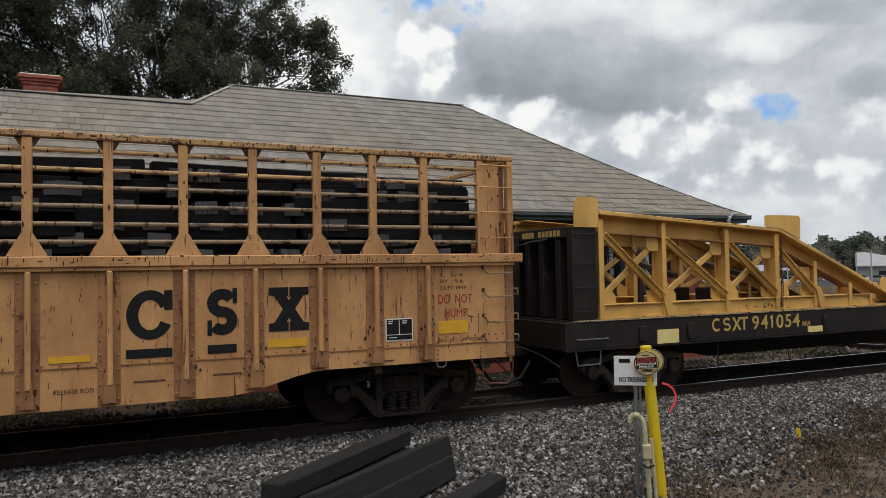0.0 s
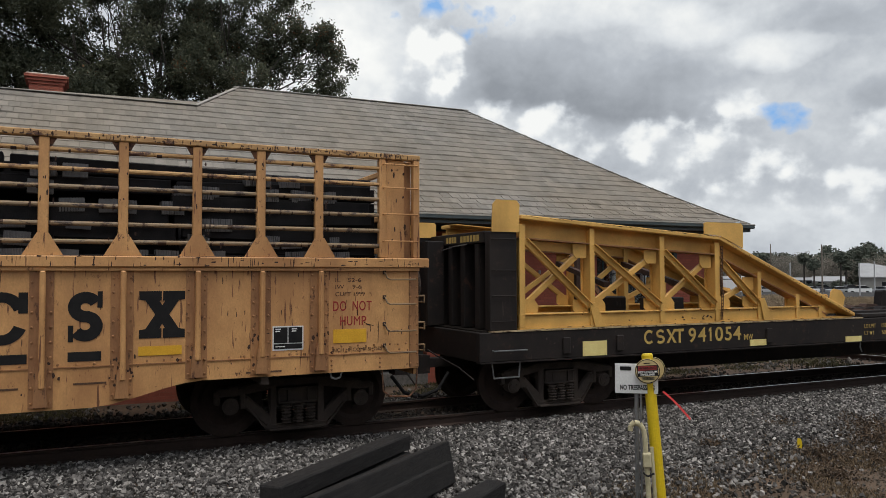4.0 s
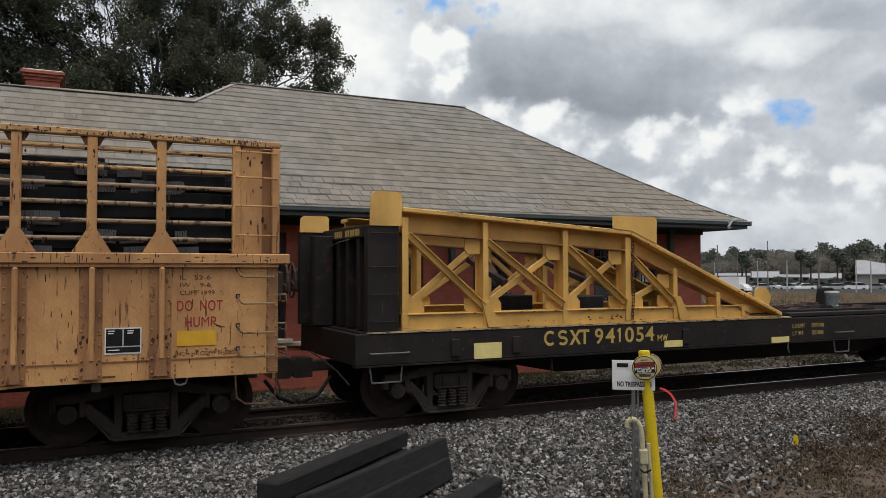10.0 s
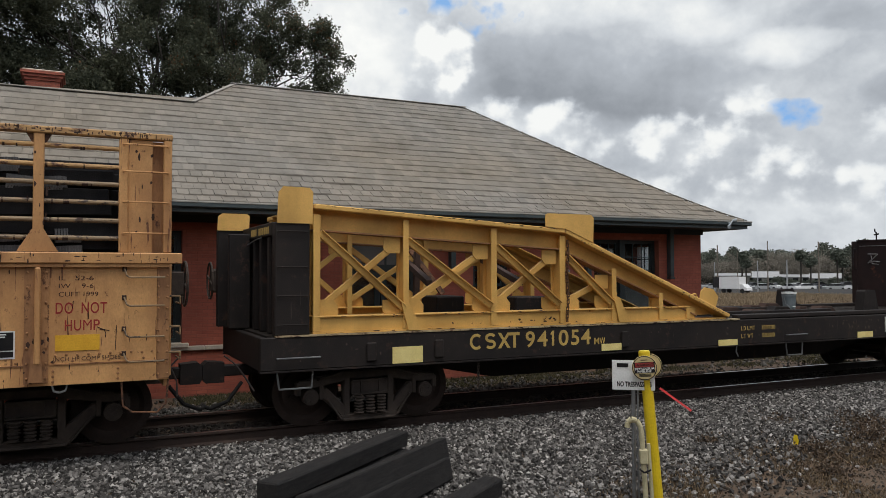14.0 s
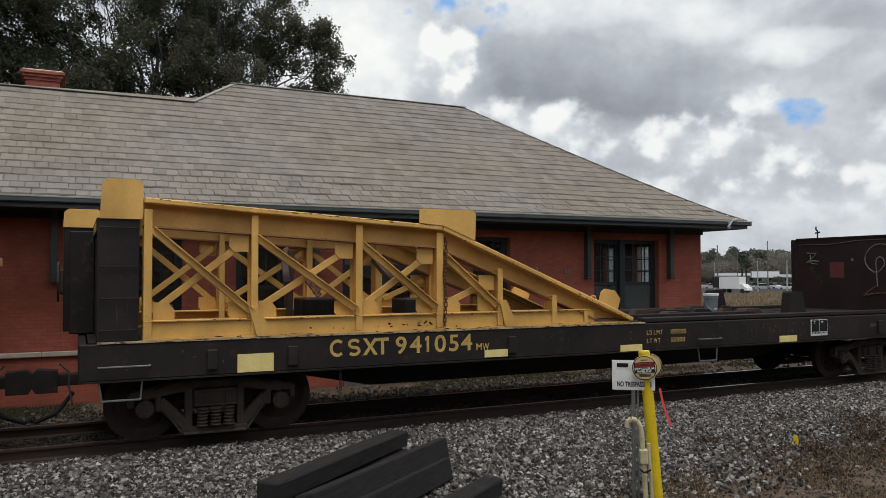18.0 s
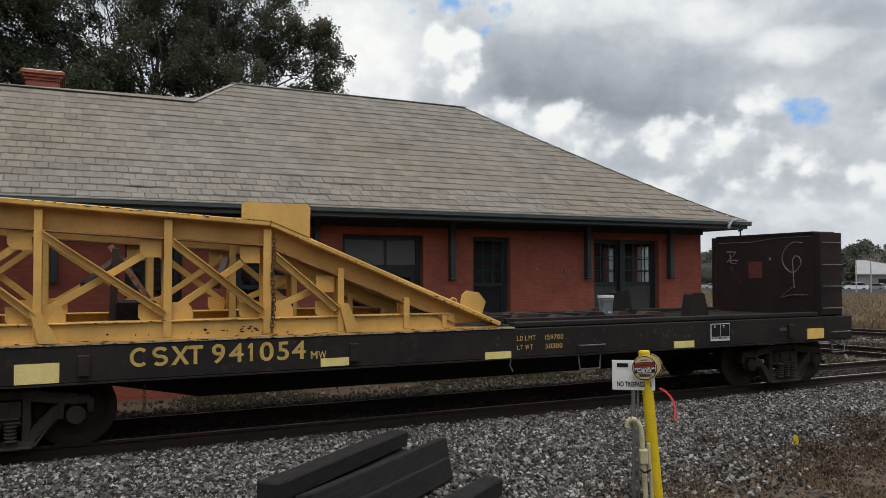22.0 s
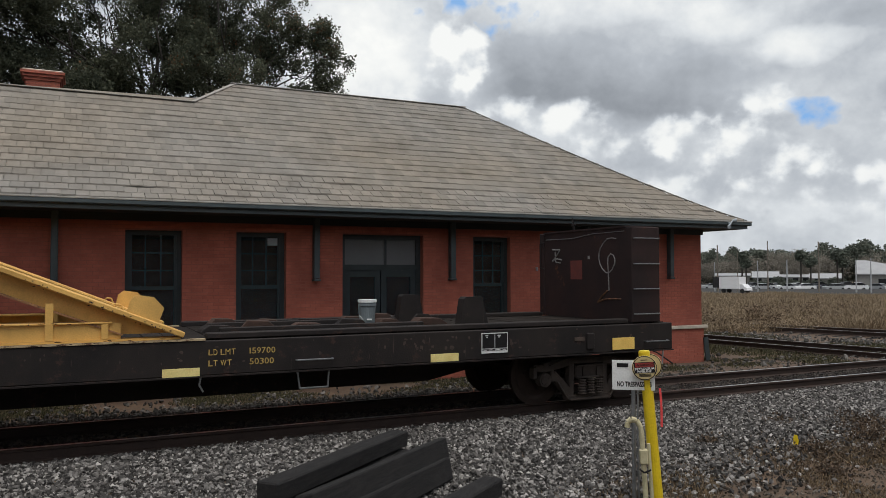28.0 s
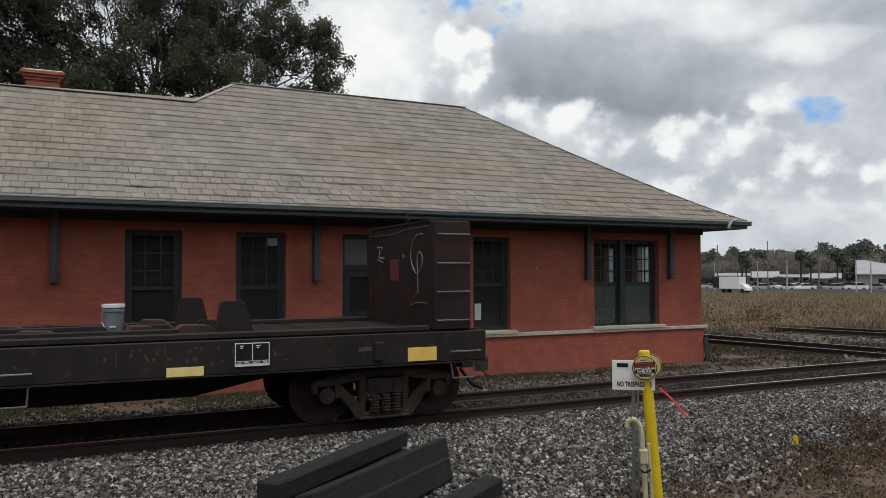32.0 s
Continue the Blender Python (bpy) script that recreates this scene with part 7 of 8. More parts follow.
def low_plants(name, n, x0, x1, y0, y1, h0, h1, w0, w1, material, label, mask, seed):
    """Short blades on the ground within a patch."""
    r = np.random.default_rng(seed)
    x, y = r.uniform(x0, x1, n), r.uniform(y0, y1, n)
    k = r.uniform(0, 1, n) < mask(x, y)
    x, y = x[k], y[k]
    n = len(x)
    h, w, a = r.uniform(h0, h1, n), r.uniform(w0, w1, n), r.uniform(0, math.pi, n)
    lean = r.normal(0, 0.5, (n, 2)) * h[:, None]
    c, s = np.cos(a) * w, np.sin(a) * w
    z0 = np.array([height_of(u, v) for u, v in zip(x, y)]) - 0.03
    v = np.stack([np.c_[x - c, y - s, z0], np.c_[x + c, y + s, z0], np.c_[x + lean[:, 0] + c * 0.3, y + lean[:, 1] + s * 0.3, z0 + h], np.c_[x + lean[:, 0] - c * 0.3, y + lean[:, 1] - s * 0.3, z0 + h]], 1).reshape(-1, 3)
    ob = fast_mesh(name, v, np.arange(4 * n).reshape(-1, 4), material)
    return tagged(ob, label, "grass", kind="stuff")


def patchy(sx, sy, cut, sharp=4.0):
    return lambda x, y: np.clip(np.array([noise.noise((u * sx, w * sy, 5.0)) for u, w in zip(x, y)]) * sharp + cut, 0, 1)


low_plants("dead_grass", 120000, 4.2, 14.5, 4.6, 8.6, 0.02, 0.07, 0.004, 0.010, M_MATTED, "matted dead grass on the dirt",
           lambda x, y: np.clip((7.4 + 0.12 * (x - 6) - y) * 1.0, 0, 1) * patchy(0.8, 0.8, 0.35)(x, y), 41)
low_plants("wall_grass", 70000, -3.0, 17.5, 13.7, 15.58, 0.015, 0.055, 0.005, 0.012, M_GRASS, "thin green and brown grass along the depot wall",
           lambda x, y: np.clip((y - 13.7) * 0.9, 0, 1) * patchy(0.5, 0.9, 0.75)(x, y), 42)
low_plants("siding_grass", 60000, 15.3, 24.0, 13.0, 26.0, 0.03, 0.10, 0.008, 0.018, M_GRASS, "thin olive grass on the dirt between the tracks",
           patchy(0.35, 0.35, 0.55), 43)
for wx, wy_, n, rad, hh in ((8.75, 6.95, 150, 0.22, 0.14), (10.1, 7.25, 240, 0.34, 0.22), (8.0, 6.2, 110, 0.26, 0.12), (9.3, 6.6, 110, 0.3, 0.12), (10.9, 7.9, 180, 0.36, 0.18), (9.9, 8.6, 90, 0.3, 0.1), (7.9, 8.0, 60, 0.16, 0.12)):
    r_ = np.random.default_rng(int(wx * 100))
    vv, ff = leaves(r_.normal(size=(n, 3)) * np.array([rad * 0.6, rad * 0.6, hh * 0.35]) + np.array([0, 0, hh * 0.5]), 0.02, 5, 0.03, r_)
    wd = empty("weed", wx, wy_, -0.02)
    tagged(wd, "low brown dried weed clump in the dirt", "weed", "weeds on the dirt")
    fast_mesh("foliage", vv, ff, M_WEED, wd)
    bmw = bmesh.new()
    for k in range(14):
        d = r_.normal(size=2) * rad * 0.7
        rod(bmw, (d[0] * 0.2, d[1] * 0.2, 0), (d[0], d[1], hh * r_.uniform(0.6, 1.2)), 0.004, 4, 0.002)
    part("stems", bmw, M_BARK, wd)


def unseen_tree_belt():
    """Unseen trees, added behind the camera to block the low sky there."""
    r = np.random.default_rng(77)
    cs = []
    for k in range(2600):
        a = r.uniform(95, 265)
        d = r.uniform(22, 34)
        cs.append((d * math.sin(radians(a)), d * math.cos(radians(a)), 8.5 * r.uniform(0, 1) ** 0.8))
    v, f = leaves(cs, 0.55, 26, 0.8, r)
    ob = fast_mesh("unseen_tree_belt", v, f, M_LEAF)
    tagged(ob, "unseen belt of dark green trees, added to block low sky", "woods", kind="stuff")


unseen_tree_belt()


def far_wood():
    r = np.random.default_rng(31)
    cs = []
    for k in range(3300):
        b, d = r.uniform(37, 64), r.uniform(262, 300)
        x, y = far(b, d)
        top = 10.2 + 2.6 * noise.noise((b * 0.8, 0, 0)) + 2.6 * noise.noise((b * 2.3, 3, 0)) + 1.6 * noise.noise((b * 6.0, 5, 0)) + 2.2 * math.exp(-((b - 53.5) / 1.6) ** 2) - 1.6 * math.exp(-((b - 51.0) / 1.3) ** 2)
        cs.append((x, y, -1.6 + r.uniform(0.05, 1) ** 0.75 * top))
    v, f = leaves(cs, 0.46, 52, 0.7, r)
    ob = fast_mesh("far_woods", v, f, M_FARLEAF)
    tagged(ob, "dark green line of woods across the field", "woods", kind="stuff")
    cs = []
    for k in range(74):
        b0, d0, h0 = r.uniform(38, 63), r.uniform(250, 262), r.uniform(6.5, 10.5)
        for _ in range(22):
            x, y = far(b0 + r.uniform(-0.42, 0.42), d0)
            cs.append((x, y, -1.4 + h0 * r.uniform(0.35, 1.0)))
    v, f = leaves(cs, 0.17, 60, 0.62, r)
    ob = fast_mesh("bare_woods", v, f, M_BARE)
    tagged(ob, "pale leafless crowns along the edge of the woods", "woods", kind="stuff")


# Leaf colours lifted above real foliage to paint in distance haze.
M_FARLEAF = island_mat("haze_lifted_leaves", [(0.0, (0.092, 0.112, 0.086)), (1.0, (0.165, 0.176, 0.14)), (0.5, (0.125, 0.142, 0.112))], 0.9, 20, 0.0)
M_BARE = island_mat("bare_twigs", [(0.0, (0.20, 0.18, 0.15)), (1.0, (0.38, 0.345, 0.29))], 0.9, 20, 0.0)
M_CARW = mat("white_car_paint", (0.75, 0.75, 0.75), (0.7, 0.7, 0.7), 3, 0.3, bump=0.0)
M_CARS = mat("silver_car_paint", (0.4, 0.41, 0.42), (0.36, 0.37, 0.38), 3, 0.3, 0.4, bump=0.0)
M_CARD = mat("dark_car_paint", (0.03, 0.032, 0.04), (0.04, 0.04, 0.05), 3, 0.3, bump=0.0)
M_DARKGLASS = mat("dark_car_glass", (0.02, 0.022, 0.025), None, 3, 0.1, bump=0.0)
M_TYRE = mat("tyre_rubber", (0.02, 0.02, 0.02), None, 6, 0.9)
M_ASPH = mat("asphalt", (0.05, 0.05, 0.05), (0.065, 0.063, 0.06), 1.5, 1.0, spec=0.1)
M_WPAINT = mat("white_building_paint", (0.25, 0.24, 0.22), (0.19, 0.18, 0.165), 0.7, 0.7, bump=0.05)
M_WROOF = mat("pale_metal_roof", (0.36, 0.365, 0.37), (0.30, 0.305, 0.31), 0.7, 0.5, bump=0.05)
M_POLE = mat("weathered_pole", (0.2, 0.17, 0.14), (0.13, 0.11, 0.09), 3, 0.9)
far_wood()
LOT = -1.12
rd = []
for b in (36, 64):
    for d in (125, 258):
        rd.append((*far(b, d), LOT))
road = cloud_mesh("parking_lot", [rd[0], rd[2], rd[3], rd[1]], [(0, 1, 2, 3)], M_ASPH)
tagged(road, "grey asphalt parking lot beyond the field", "parking lot", kind="structure")


def parked_car(bearing, dist, paint, label, turn=0, suv=False):
    c = empty("car", *far(bearing, dist * 1.65), LOT - 0.35)
    tagged(c, label, "car", "cars in the lot")
    h = 0.25 if suv else 0.0
    body = [(-2.2, 0.35), (-2.25, 0.75), (-2.1, 0.92 + h * 0.5), (-1.0, 0.98 + h * 0.5), (1.6, 1.0 + h * 0.5), (2.15, 0.95 + h), (2.25, 0.6), (2.2, 0.35)]
    part("body", prism(body, -0.88, 0.88), paint, c)
    cab = [(-1.05, 0.97 + h * 0.5), (-0.4, 1.42 + h), (1.0, 1.45 + h), (1.7 + h, 0.99 + h * 0.5)]
    part("cabin_glass", prism([(x * 0.985, z) for x, z in cab], -0.78, 0.78), M_DARKGLASS, c)
    part("cabin_roof", prism([(-0.42, 1.40 + h), (-0.38, 1.46 + h), (1.0, 1.49 + h), (1.08, 1.43 + h)], -0.72, 0.72), paint, c)
    for x in (-1.35, 1.35):
        for y in (-0.8, 0.8):
            part("wheel", rod(bmesh.new(), (x, y - 0.1, 0.32), (x, y + 0.1, 0.32), 0.32, 14), M_TYRE, c)
    c.rotation_euler = (0, 0, radians(-bearing + turn * 4))
    return c


for b, d, p, l, tn, sv in ((46.8, 112, M_CARS, "silver saloon parked in the lot", 0, False), (48.1, 108, M_CARS, "silver saloon parked in the lot", 10, False), (49.9, 108, M_CARW, "white saloon parked in the lot", -10, False),
                           (50.8, 110, M_CARW, "white saloon parked in the lot", 5, False), (51.6, 118, M_CARD, "dark saloon parked in the lot", 0, True), (52.6, 109, M_CARS, "silver saloon parked in the lot", 8, False),
                           (53.9, 109, M_CARW, "white utility car parked in the lot", 0, True), (44.9, 110, M_CARS, "silver saloon parked in the lot", 4, False), (45.3, 121, M_CARD, "dark saloon parked in the lot", 4, False),
                           (56.3, 108, M_CARW, "white utility car parked in the lot", 3, True), (57.6, 110, M_CARS, "silver saloon parked in the lot", 3, False),
                           (47.5, 116, M_CARD, "dark saloon parked in the lot", 12, False), (48.7, 113, M_CARW, "white saloon parked in the lot", -8, False), (50.35, 117, M_CARS, "silver saloon parked in the lot", 12, False),
                           (51.25, 112, M_CARD, "dark saloon parked in the lot", -12, False), (53.2, 116, M_CARD, "dark utility car parked in the lot", 9, True), (55.1, 112, M_CARS, "silver saloon parked in the lot", -9, False)):
    parked_car(b, d, p, l, tn, sv)


def box_truck():
    t = empty("box_truck", *far(46.3, 138), LOT)
    tagged(t, "white box truck with its rear door open", "truck")
    part("cargo_box", bx(-1.9, 1.7, -1.1, 1.1, 0.75, 2.75, bev=0.03), M_CARW, t)
    part("open_door", bx(-3.1, -1.92, -1.1, 1.1, 0.9, 2.7), M_DARKGLASS, t, "dark open cargo bay")
    part("cab", prism([(1.72, 0.5), (1.72, 1.55), (2.2, 1.5), (2.6, 1.05), (2.9, 0.95), (2.95, 0.5)], -0.9, 0.9), M_CARW, t)
    for x in (-1.2, 2.15):
        for y in (-0.85, 0.85):
            part("wheel", rod(bmesh.new(), (x, y - 0.12, 0.4), (x, y + 0.12, 0.4), 0.4, 14), M_TYRE, t)
    t.rotation_euler = (0, 0, radians(-46 - 30))


box_truck()


def far_house(bearing, dist, length, depth, h, roofh, label, windows=3):
    """A long house whose roof slopes towards the field."""
    g = empty("far_house", *far(bearing, dist), -1.3)
    tagged(g, label, "building")
    part("wall", bx(-length / 2, length / 2, -depth / 2, depth / 2, 0, h), M_WPAINT, g)
    bm = bmesh.new()
    for sx_ in (-1, 1):
        for p in ((-depth / 2 - 0.5, h + 0.02), (depth / 2 + 0.5, h + 0.02), (0, h + roofh), (-depth / 2 - 0.5, h - 0.15), (depth / 2 + 0.5, h - 0.15)):
            bm.verts.new((sx_ * (length / 2 + 0.4), p[0], p[1] + 0.16))
    bmesh.ops.convex_hull(bm, input=bm.verts)
    part("roof", bm, M_WROOF, g, "pale metal roof")
    for k in range(windows):
        c = length * ((k + 0.5) / windows - 0.5)
        part("window", bx(c - 0.8, c + 0.6, -depth / 2 - 0.05, -depth / 2 + 0.02, 0.9, 2.0), M_DARKGLASS, g)
    g.rotation_euler = (0, 0, radians(-bearing))


def hip_building():
    """White building whose roof falls towards the field and to one side."""
    g = empty("far_house", *far(53.85, 210), -1.3)
    tagged(g, "white building with a broad pale sloping metal roof", "building")
    part("wall", bx(0.4, 17, -6.5, 6.5, 0, 3.1), M_WPAINT, g)
    bm = bmesh.new()
    for p in ((0, -7, 3.12), (18, -7, 3.0), (18, 7, 3.0), (0, 7, 3.12), (0, -0.5, 6.5), (2.2, -0.5, 6.5), (0, 0.5, 6.5), (2.2, 0.5, 6.5), (0, -7, 3.3), (18, -7, 3.2)):
        bm.verts.new(p)
    bmesh.ops.convex_hull(bm, input=bm.verts)
    part("roof", bm, M_WROOF, g, "pale metal roof")
    for c in (5.5, 9.5, 13.0):
        part("window", bx(c - 0.8, c + 0.8, -6.56, -6.48, 0.9, 2.1), M_DARKGLASS, g)
    g.rotation_euler = (0, 0, radians(-54))


def far_bushes():
    """Rounded bushes in front of the far houses."""
    r = np.random.default_rng(64)
    for b, w, h in ((49.15, 2.2, 2.6), (50.05, 1.3, 1.7), (51.1, 1.2, 1.5), (52.6, 1.8, 2.3), (53.2, 1.4, 1.8), (47.6, 1.4, 1.6), (45.6, 1.6, 1.5), (54.6, 1.5, 1.3), (48.3, 2.0, 1.4), (49.6, 2.4, 1.3), (50.6, 2.0, 1.4), (51.6, 2.4, 1.5), (52.9, 2.2, 1.5), (55.3, 2.2, 1.4)):
        t = empty("bush", *far(b, 218), -1.35)
        tagged(t, "dark green rounded bush before the far houses", "bush", "bushes by the lot")
        d = r.normal(size=(90, 3))
        d /= np.linalg.norm(d, axis=1)[:, None]
        d *= r.uniform(0.4, 1.0, (90, 1))
        c = d * np.array([w, w * 0.7, h * 0.55]) + np.array([0, 0, h * 0.5])
        v, f = leaves(c, 0.16, 36, 0.2, r)
        fast_mesh("foliage", v, f, M_FARLEAF, t)
        part("stems", rod(bmesh.new(), (0, 0, -0.1), (0, 0, h * 0.6), 0.08, 6, 0.03), M_BARK, t)


far_bushes()
hip_building()
far_house(48.4, 238, 6.5, 8, 2.1, 1.7, "low white house with a pale gabled roof", 2)
far_house(50.3, 244, 13, 9, 2.2, 0.7, "long low white building with a pale roof", 5)
far_house(52.1, 240, 7.5, 8, 1.9, 1.3, "small white building with a pale roof", 2)
far_house(46.3, 244, 9, 8, 2.6, 0.7, "long low pale building", 3)

for b, h, thick, white in ((45.1, 5.6, 0.10, True), (45.3, 8.7, 0.15, False), (46.6, 7.4, 0.08, False), (47.9, 5.8, 0.11, True), (48.55, 9.3, 0.11, False), (49.75, 5.9, 0.13, True), (51.7, 9.05, 0.15, False), (53.9, 5.7, 0.13, True), (54.75, 6.0, 0.13, True)):
    p = link("utility_pole", rod(bmesh.new(), (0, 0, -0.3), (0, 0, h), thick, 8, thick * 0.75), M_WROOF if white else M_POLE)
    p.location = (*far(b, 150), -1.3)
    tagged(p, "white painted post by the lot" if white else "weathered wooden utility pole", "pole", "poles by the lot")


def palm(bearing, dist, h, seed):
    r = np.random.default_rng(seed)
    x, y = far(bearing, dist * 1.5)
    h = h * 1.3
    t = empty("palm_tree", x, y, -1.4)
    tagged(t, "dark palm with a round head of fronds", "palm tree")
    part("trunk", rod(bmesh.new(), (0, 0, -0.2), (0.1, 0, h), 0.2, 8, 0.16), M_BARK, t)
    d = r.normal(size=(90, 3))
    d /= np.linalg.norm(d, axis=1)[:, None]
    d[:, 2] *= 0.8
    v, f = leaves(d * r.uniform(0.3, 1.35, (90, 1)) + np.array([0.1, 0, h + 0.3]), 0.5, 8, 0.15, r)
    fast_mesh("fronds", v, f, M_FARLEAF, t)


palm(46.9, 125, 5.5, 1)
palm(47.15, 123, 4.3, 2)
palm(50.6, 127, 5.6, 3)
palm(51.2, 126, 4.5, 4)
palm(52.8, 127, 5.4, 5)
palm(53.1, 129, 4.3, 6)


# ---- cloud backdrop, far behind everything ----
def cloud_material():
    m = bpy.data.materials.new("cloudy_sky")
    m.use_nodes = True
    n, l = m.node_tree.nodes, m.node_tree.links
    n.clear()
    out, em = n.new("ShaderNodeOutputMaterial"), n.new("ShaderNodeEmission")
    tc, sx = n.new("ShaderNodeTexCoord"), n.new("ShaderNodeSeparateXYZ")
    l.new(tc.outputs["Object"], sx.inputs[0])

    def math_(op, a, b=None, c=None):
        q = n.new("ShaderNodeMath")
        q.operation = op
        for i, v in enumerate((a, b, c)):
            if v is None:
                continue
            if isinstance(v, (int, float)):
                q.inputs[i].default_value = v
            else:
                l.new(v, q.inputs[i])
        return q.outputs[0]

    az = math_("MULTIPLY", math_("ARCTAN2", sx.outputs[0], sx.outputs[1]), 57.2958)
    el = math_("MULTIPLY", math_("ARCSINE", math_("DIVIDE", sx.outputs[2], 2400.0)), 57.2958)
    cx = n.new("ShaderNodeCombineXYZ")
    l.new(az, cx.inputs[0])
    l.new(math_("MULTIPLY", el, 1.12), cx.inputs[1])

    def fbm(scale, detail, rough, off):
        mp, q = n.new("ShaderNodeMapping"), n.new("ShaderNodeTexNoise")
        mp.inputs["Location"].default_value = off
        l.new(cx.outputs[0], mp.inputs[0])
        l.new(mp.outputs[0], q.inputs["Vector"])
        q.inputs["Scale"].default_value, q.inputs["Detail"].default_value, q.inputs["Roughness"].default_value = scale, detail, rough
        return q.outputs[0]

    def spot(a, e, ra, re):
        """A soft round gap in the cloud at an azimuth and elevation."""
        u = math_("DIVIDE", math_("SUBTRACT", az, a), ra)
        w = math_("DIVIDE", math_("SUBTRACT", el, e), re)
        return math_("SUBTRACT", 1.0, math_("ADD", math_("MULTIPLY", u, u), math_("MULTIPLY", w, w)))

    def ramp(v, stops):
        r = n.new("ShaderNodeValToRGB")
        for k, (p, c) in enumerate(stops):
            e = r.color_ramp.elements[k] if k < 2 else r.color_ramp.elements.new(p)
            e.position, e.color = p, (*c, 1)
        l.new(v, r.inputs[0])
        return r.outputs[0]

    mid, fine = fbm(0.20, 6, 0.5, (9.3, 4.2, 0)), fbm(0.42, 5, 0.46, (1.3, 8.8, 0))
    soft_a, soft_b = fbm(0.11, 5, 0.5, (14.0, 2.0, 0)), fbm(0.11, 5, 0.5, (5.0, 23.0, 0))
    n1, n2 = fbm(0.30, 7, 0.52, (3.1, 1.7, 0)), fbm(0.30, 7, 0.52, (3.1, 2.0, 0))
    centred = lambda v, k: math_("MULTIPLY", math_("SUBTRACT", v, 0.5), k)
    raw_az, raw_el = az, el
    az, el = math_("ADD", az, centred(soft_a, 6.0)), math_("ADD", el, centred(soft_b, 4.0))

    def step(v, lo, hi):
        q = n.new("ShaderNodeMapRange")
        q.interpolation_type = "SMOOTHSTEP"
        q.inputs["From Min"].default_value, q.inputs["From Max"].default_value = lo, hi
        l.new(v, q.inputs["Value"])
        return q.outputs[0]

    # a broad grey belly with a soft upper side, falling slowly to the right
    below = math_("SUBTRACT", el, math_("MULTIPLY_ADD", az, -0.21, 19.6))
    belly_ = math_("MULTIPLY", math_("MULTIPLY", step(below, -1.3, 0.5), math_("SUBTRACT", 1.0, step(below, 0.3, 5.5))), math_("MULTIPLY", step(az, 25.0, 31.0), math_("SUBTRACT", 1.0, step(az, 39.0, 49.0))))
    tone = math_("ADD", 0.55, centred(mid, 0.42))
    tone = math_("ADD", tone, math_("ADD", math_("MULTIPLY", math_("SUBTRACT", n1, n2), 0.22), centred(fine, 0.22)))
    tone = math_("ADD", tone, centred(fbm(1.1, 6, 0.55, (7.7, 2.9, 0)), 0.10))
    for a, e, ra, re, k in ((18.0, 16.0, 7.0, 6.0, 0.32), (44.5, 17.6, 5.0, 1.8, 0.22), (50.0, 15.4, 3.4, 1.5, 0.24), (56.0, 11.0, 2.6, 2.0, -0.22), (55.0, 17.0, 4.0, 1.5, -0.12), (46.0, 14.0, 5.0, 1.4, -0.10), (36.0, 20.5, 14.0, 3.5, 0.22)):
        tone = math_("ADD", tone, math_("MULTIPLY", math_("MAXIMUM", spot(a, e, ra, re), 0.0), k))
    tone = math_("SUBTRACT", tone, math_("MULTIPLY", belly_, 0.40))
    # heaped white heads with crisp upper edges and grey feet
    az, el = math_("ADD", raw_az, centred(soft_a, 2.0)), math_("ADD", raw_el, centred(soft_b, 1.5))
    for a, e, ra, re, k in ((29.3, 11.9, 3.0, 1.1, 0.85), (33.8, 10.7, 3.2, 1.5, 0.9), (36.8, 9.3, 2.8, 1.4, 0.65), (41.8, 8.9, 2.8, 2.0, 0.85), (46.6, 9.9, 2.5, 2.2, 0.85), (42.5, 5.6, 3.8, 1.4, 0.65), (49.4, 6.6, 3.3, 1.6, 0.9), (53.6, 5.8, 2.6, 1.4, 0.75),
                            (57.0, 9.0, 3.0, 1.6, 0.6), (47.0, 3.9, 6.0, 1.2, 0.25), (19.0, 13.0, 6.0, 2.5, 0.6), (25.3, 16.2, 2.3, 2.6, 1.15)):
        d = math_("ADD", spot(a, e, ra, re), math_("ADD", centred(fine, 5.5 if k < 1 else 3.0), centred(mid, 3.0 if k < 1 else 2.0)))
        up = step(math_("ADD", math_("SUBTRACT", el, e), centred(fine, 7.0 * re)), -0.9 * re, 0.9 * re)
        m_ = math_("MULTIPLY", step(d, -0.6, 1.2 if k < 1 else 0.6), math_("MULTIPLY", math_("ADD", 0.12, up), k))
        m_ = math_("MINIMUM", m_, 1.0)
        tone = math_("ADD", math_("MULTIPLY", tone, math_("SUBTRACT", 1.0, m_)), math_("MULTIPLY", m_, 0.87))
    lobe = m_
    grey = ramp(tone, [(0.16, (0.29, 0.315, 0.35)), (0.90, (0.96, 0.97, 0.95)), (0.46, (0.47, 0.505, 0.55)), (0.68, (0.71, 0.745, 0.775))])
    gap = math_("MAXIMUM", math_("MAXIMUM", spot(26.9, 18.7, 3.8, 1.7), spot(49.9, 10.5, 1.7, 1.15)), math_("MAXIMUM", spot(-10, 22, 9, 4), spot(70, 20, 9, 4)))
    gap = math_("ADD", gap, math_("ADD", centred(mid, 4.0), centred(fine, 6.0)))
    gap = math_("SUBTRACT", gap, math_("MULTIPLY", lobe, 2.0))
    hole = n.new("ShaderNodeMapRange")
    hole.inputs["From Min"].default_value, hole.inputs["From Max"].default_value = 0.0, 1.1
    l.new(gap, hole.inputs["Value"])
    blue = n.new("ShaderNodeMix")
    blue.data_type = "RGBA"
    l.new(hole.outputs[0], blue.inputs["Factor"])
    l.new(grey, blue.inputs["A"])
    blue.inputs["B"].default_value = (0.25, 0.46, 0.80, 1)
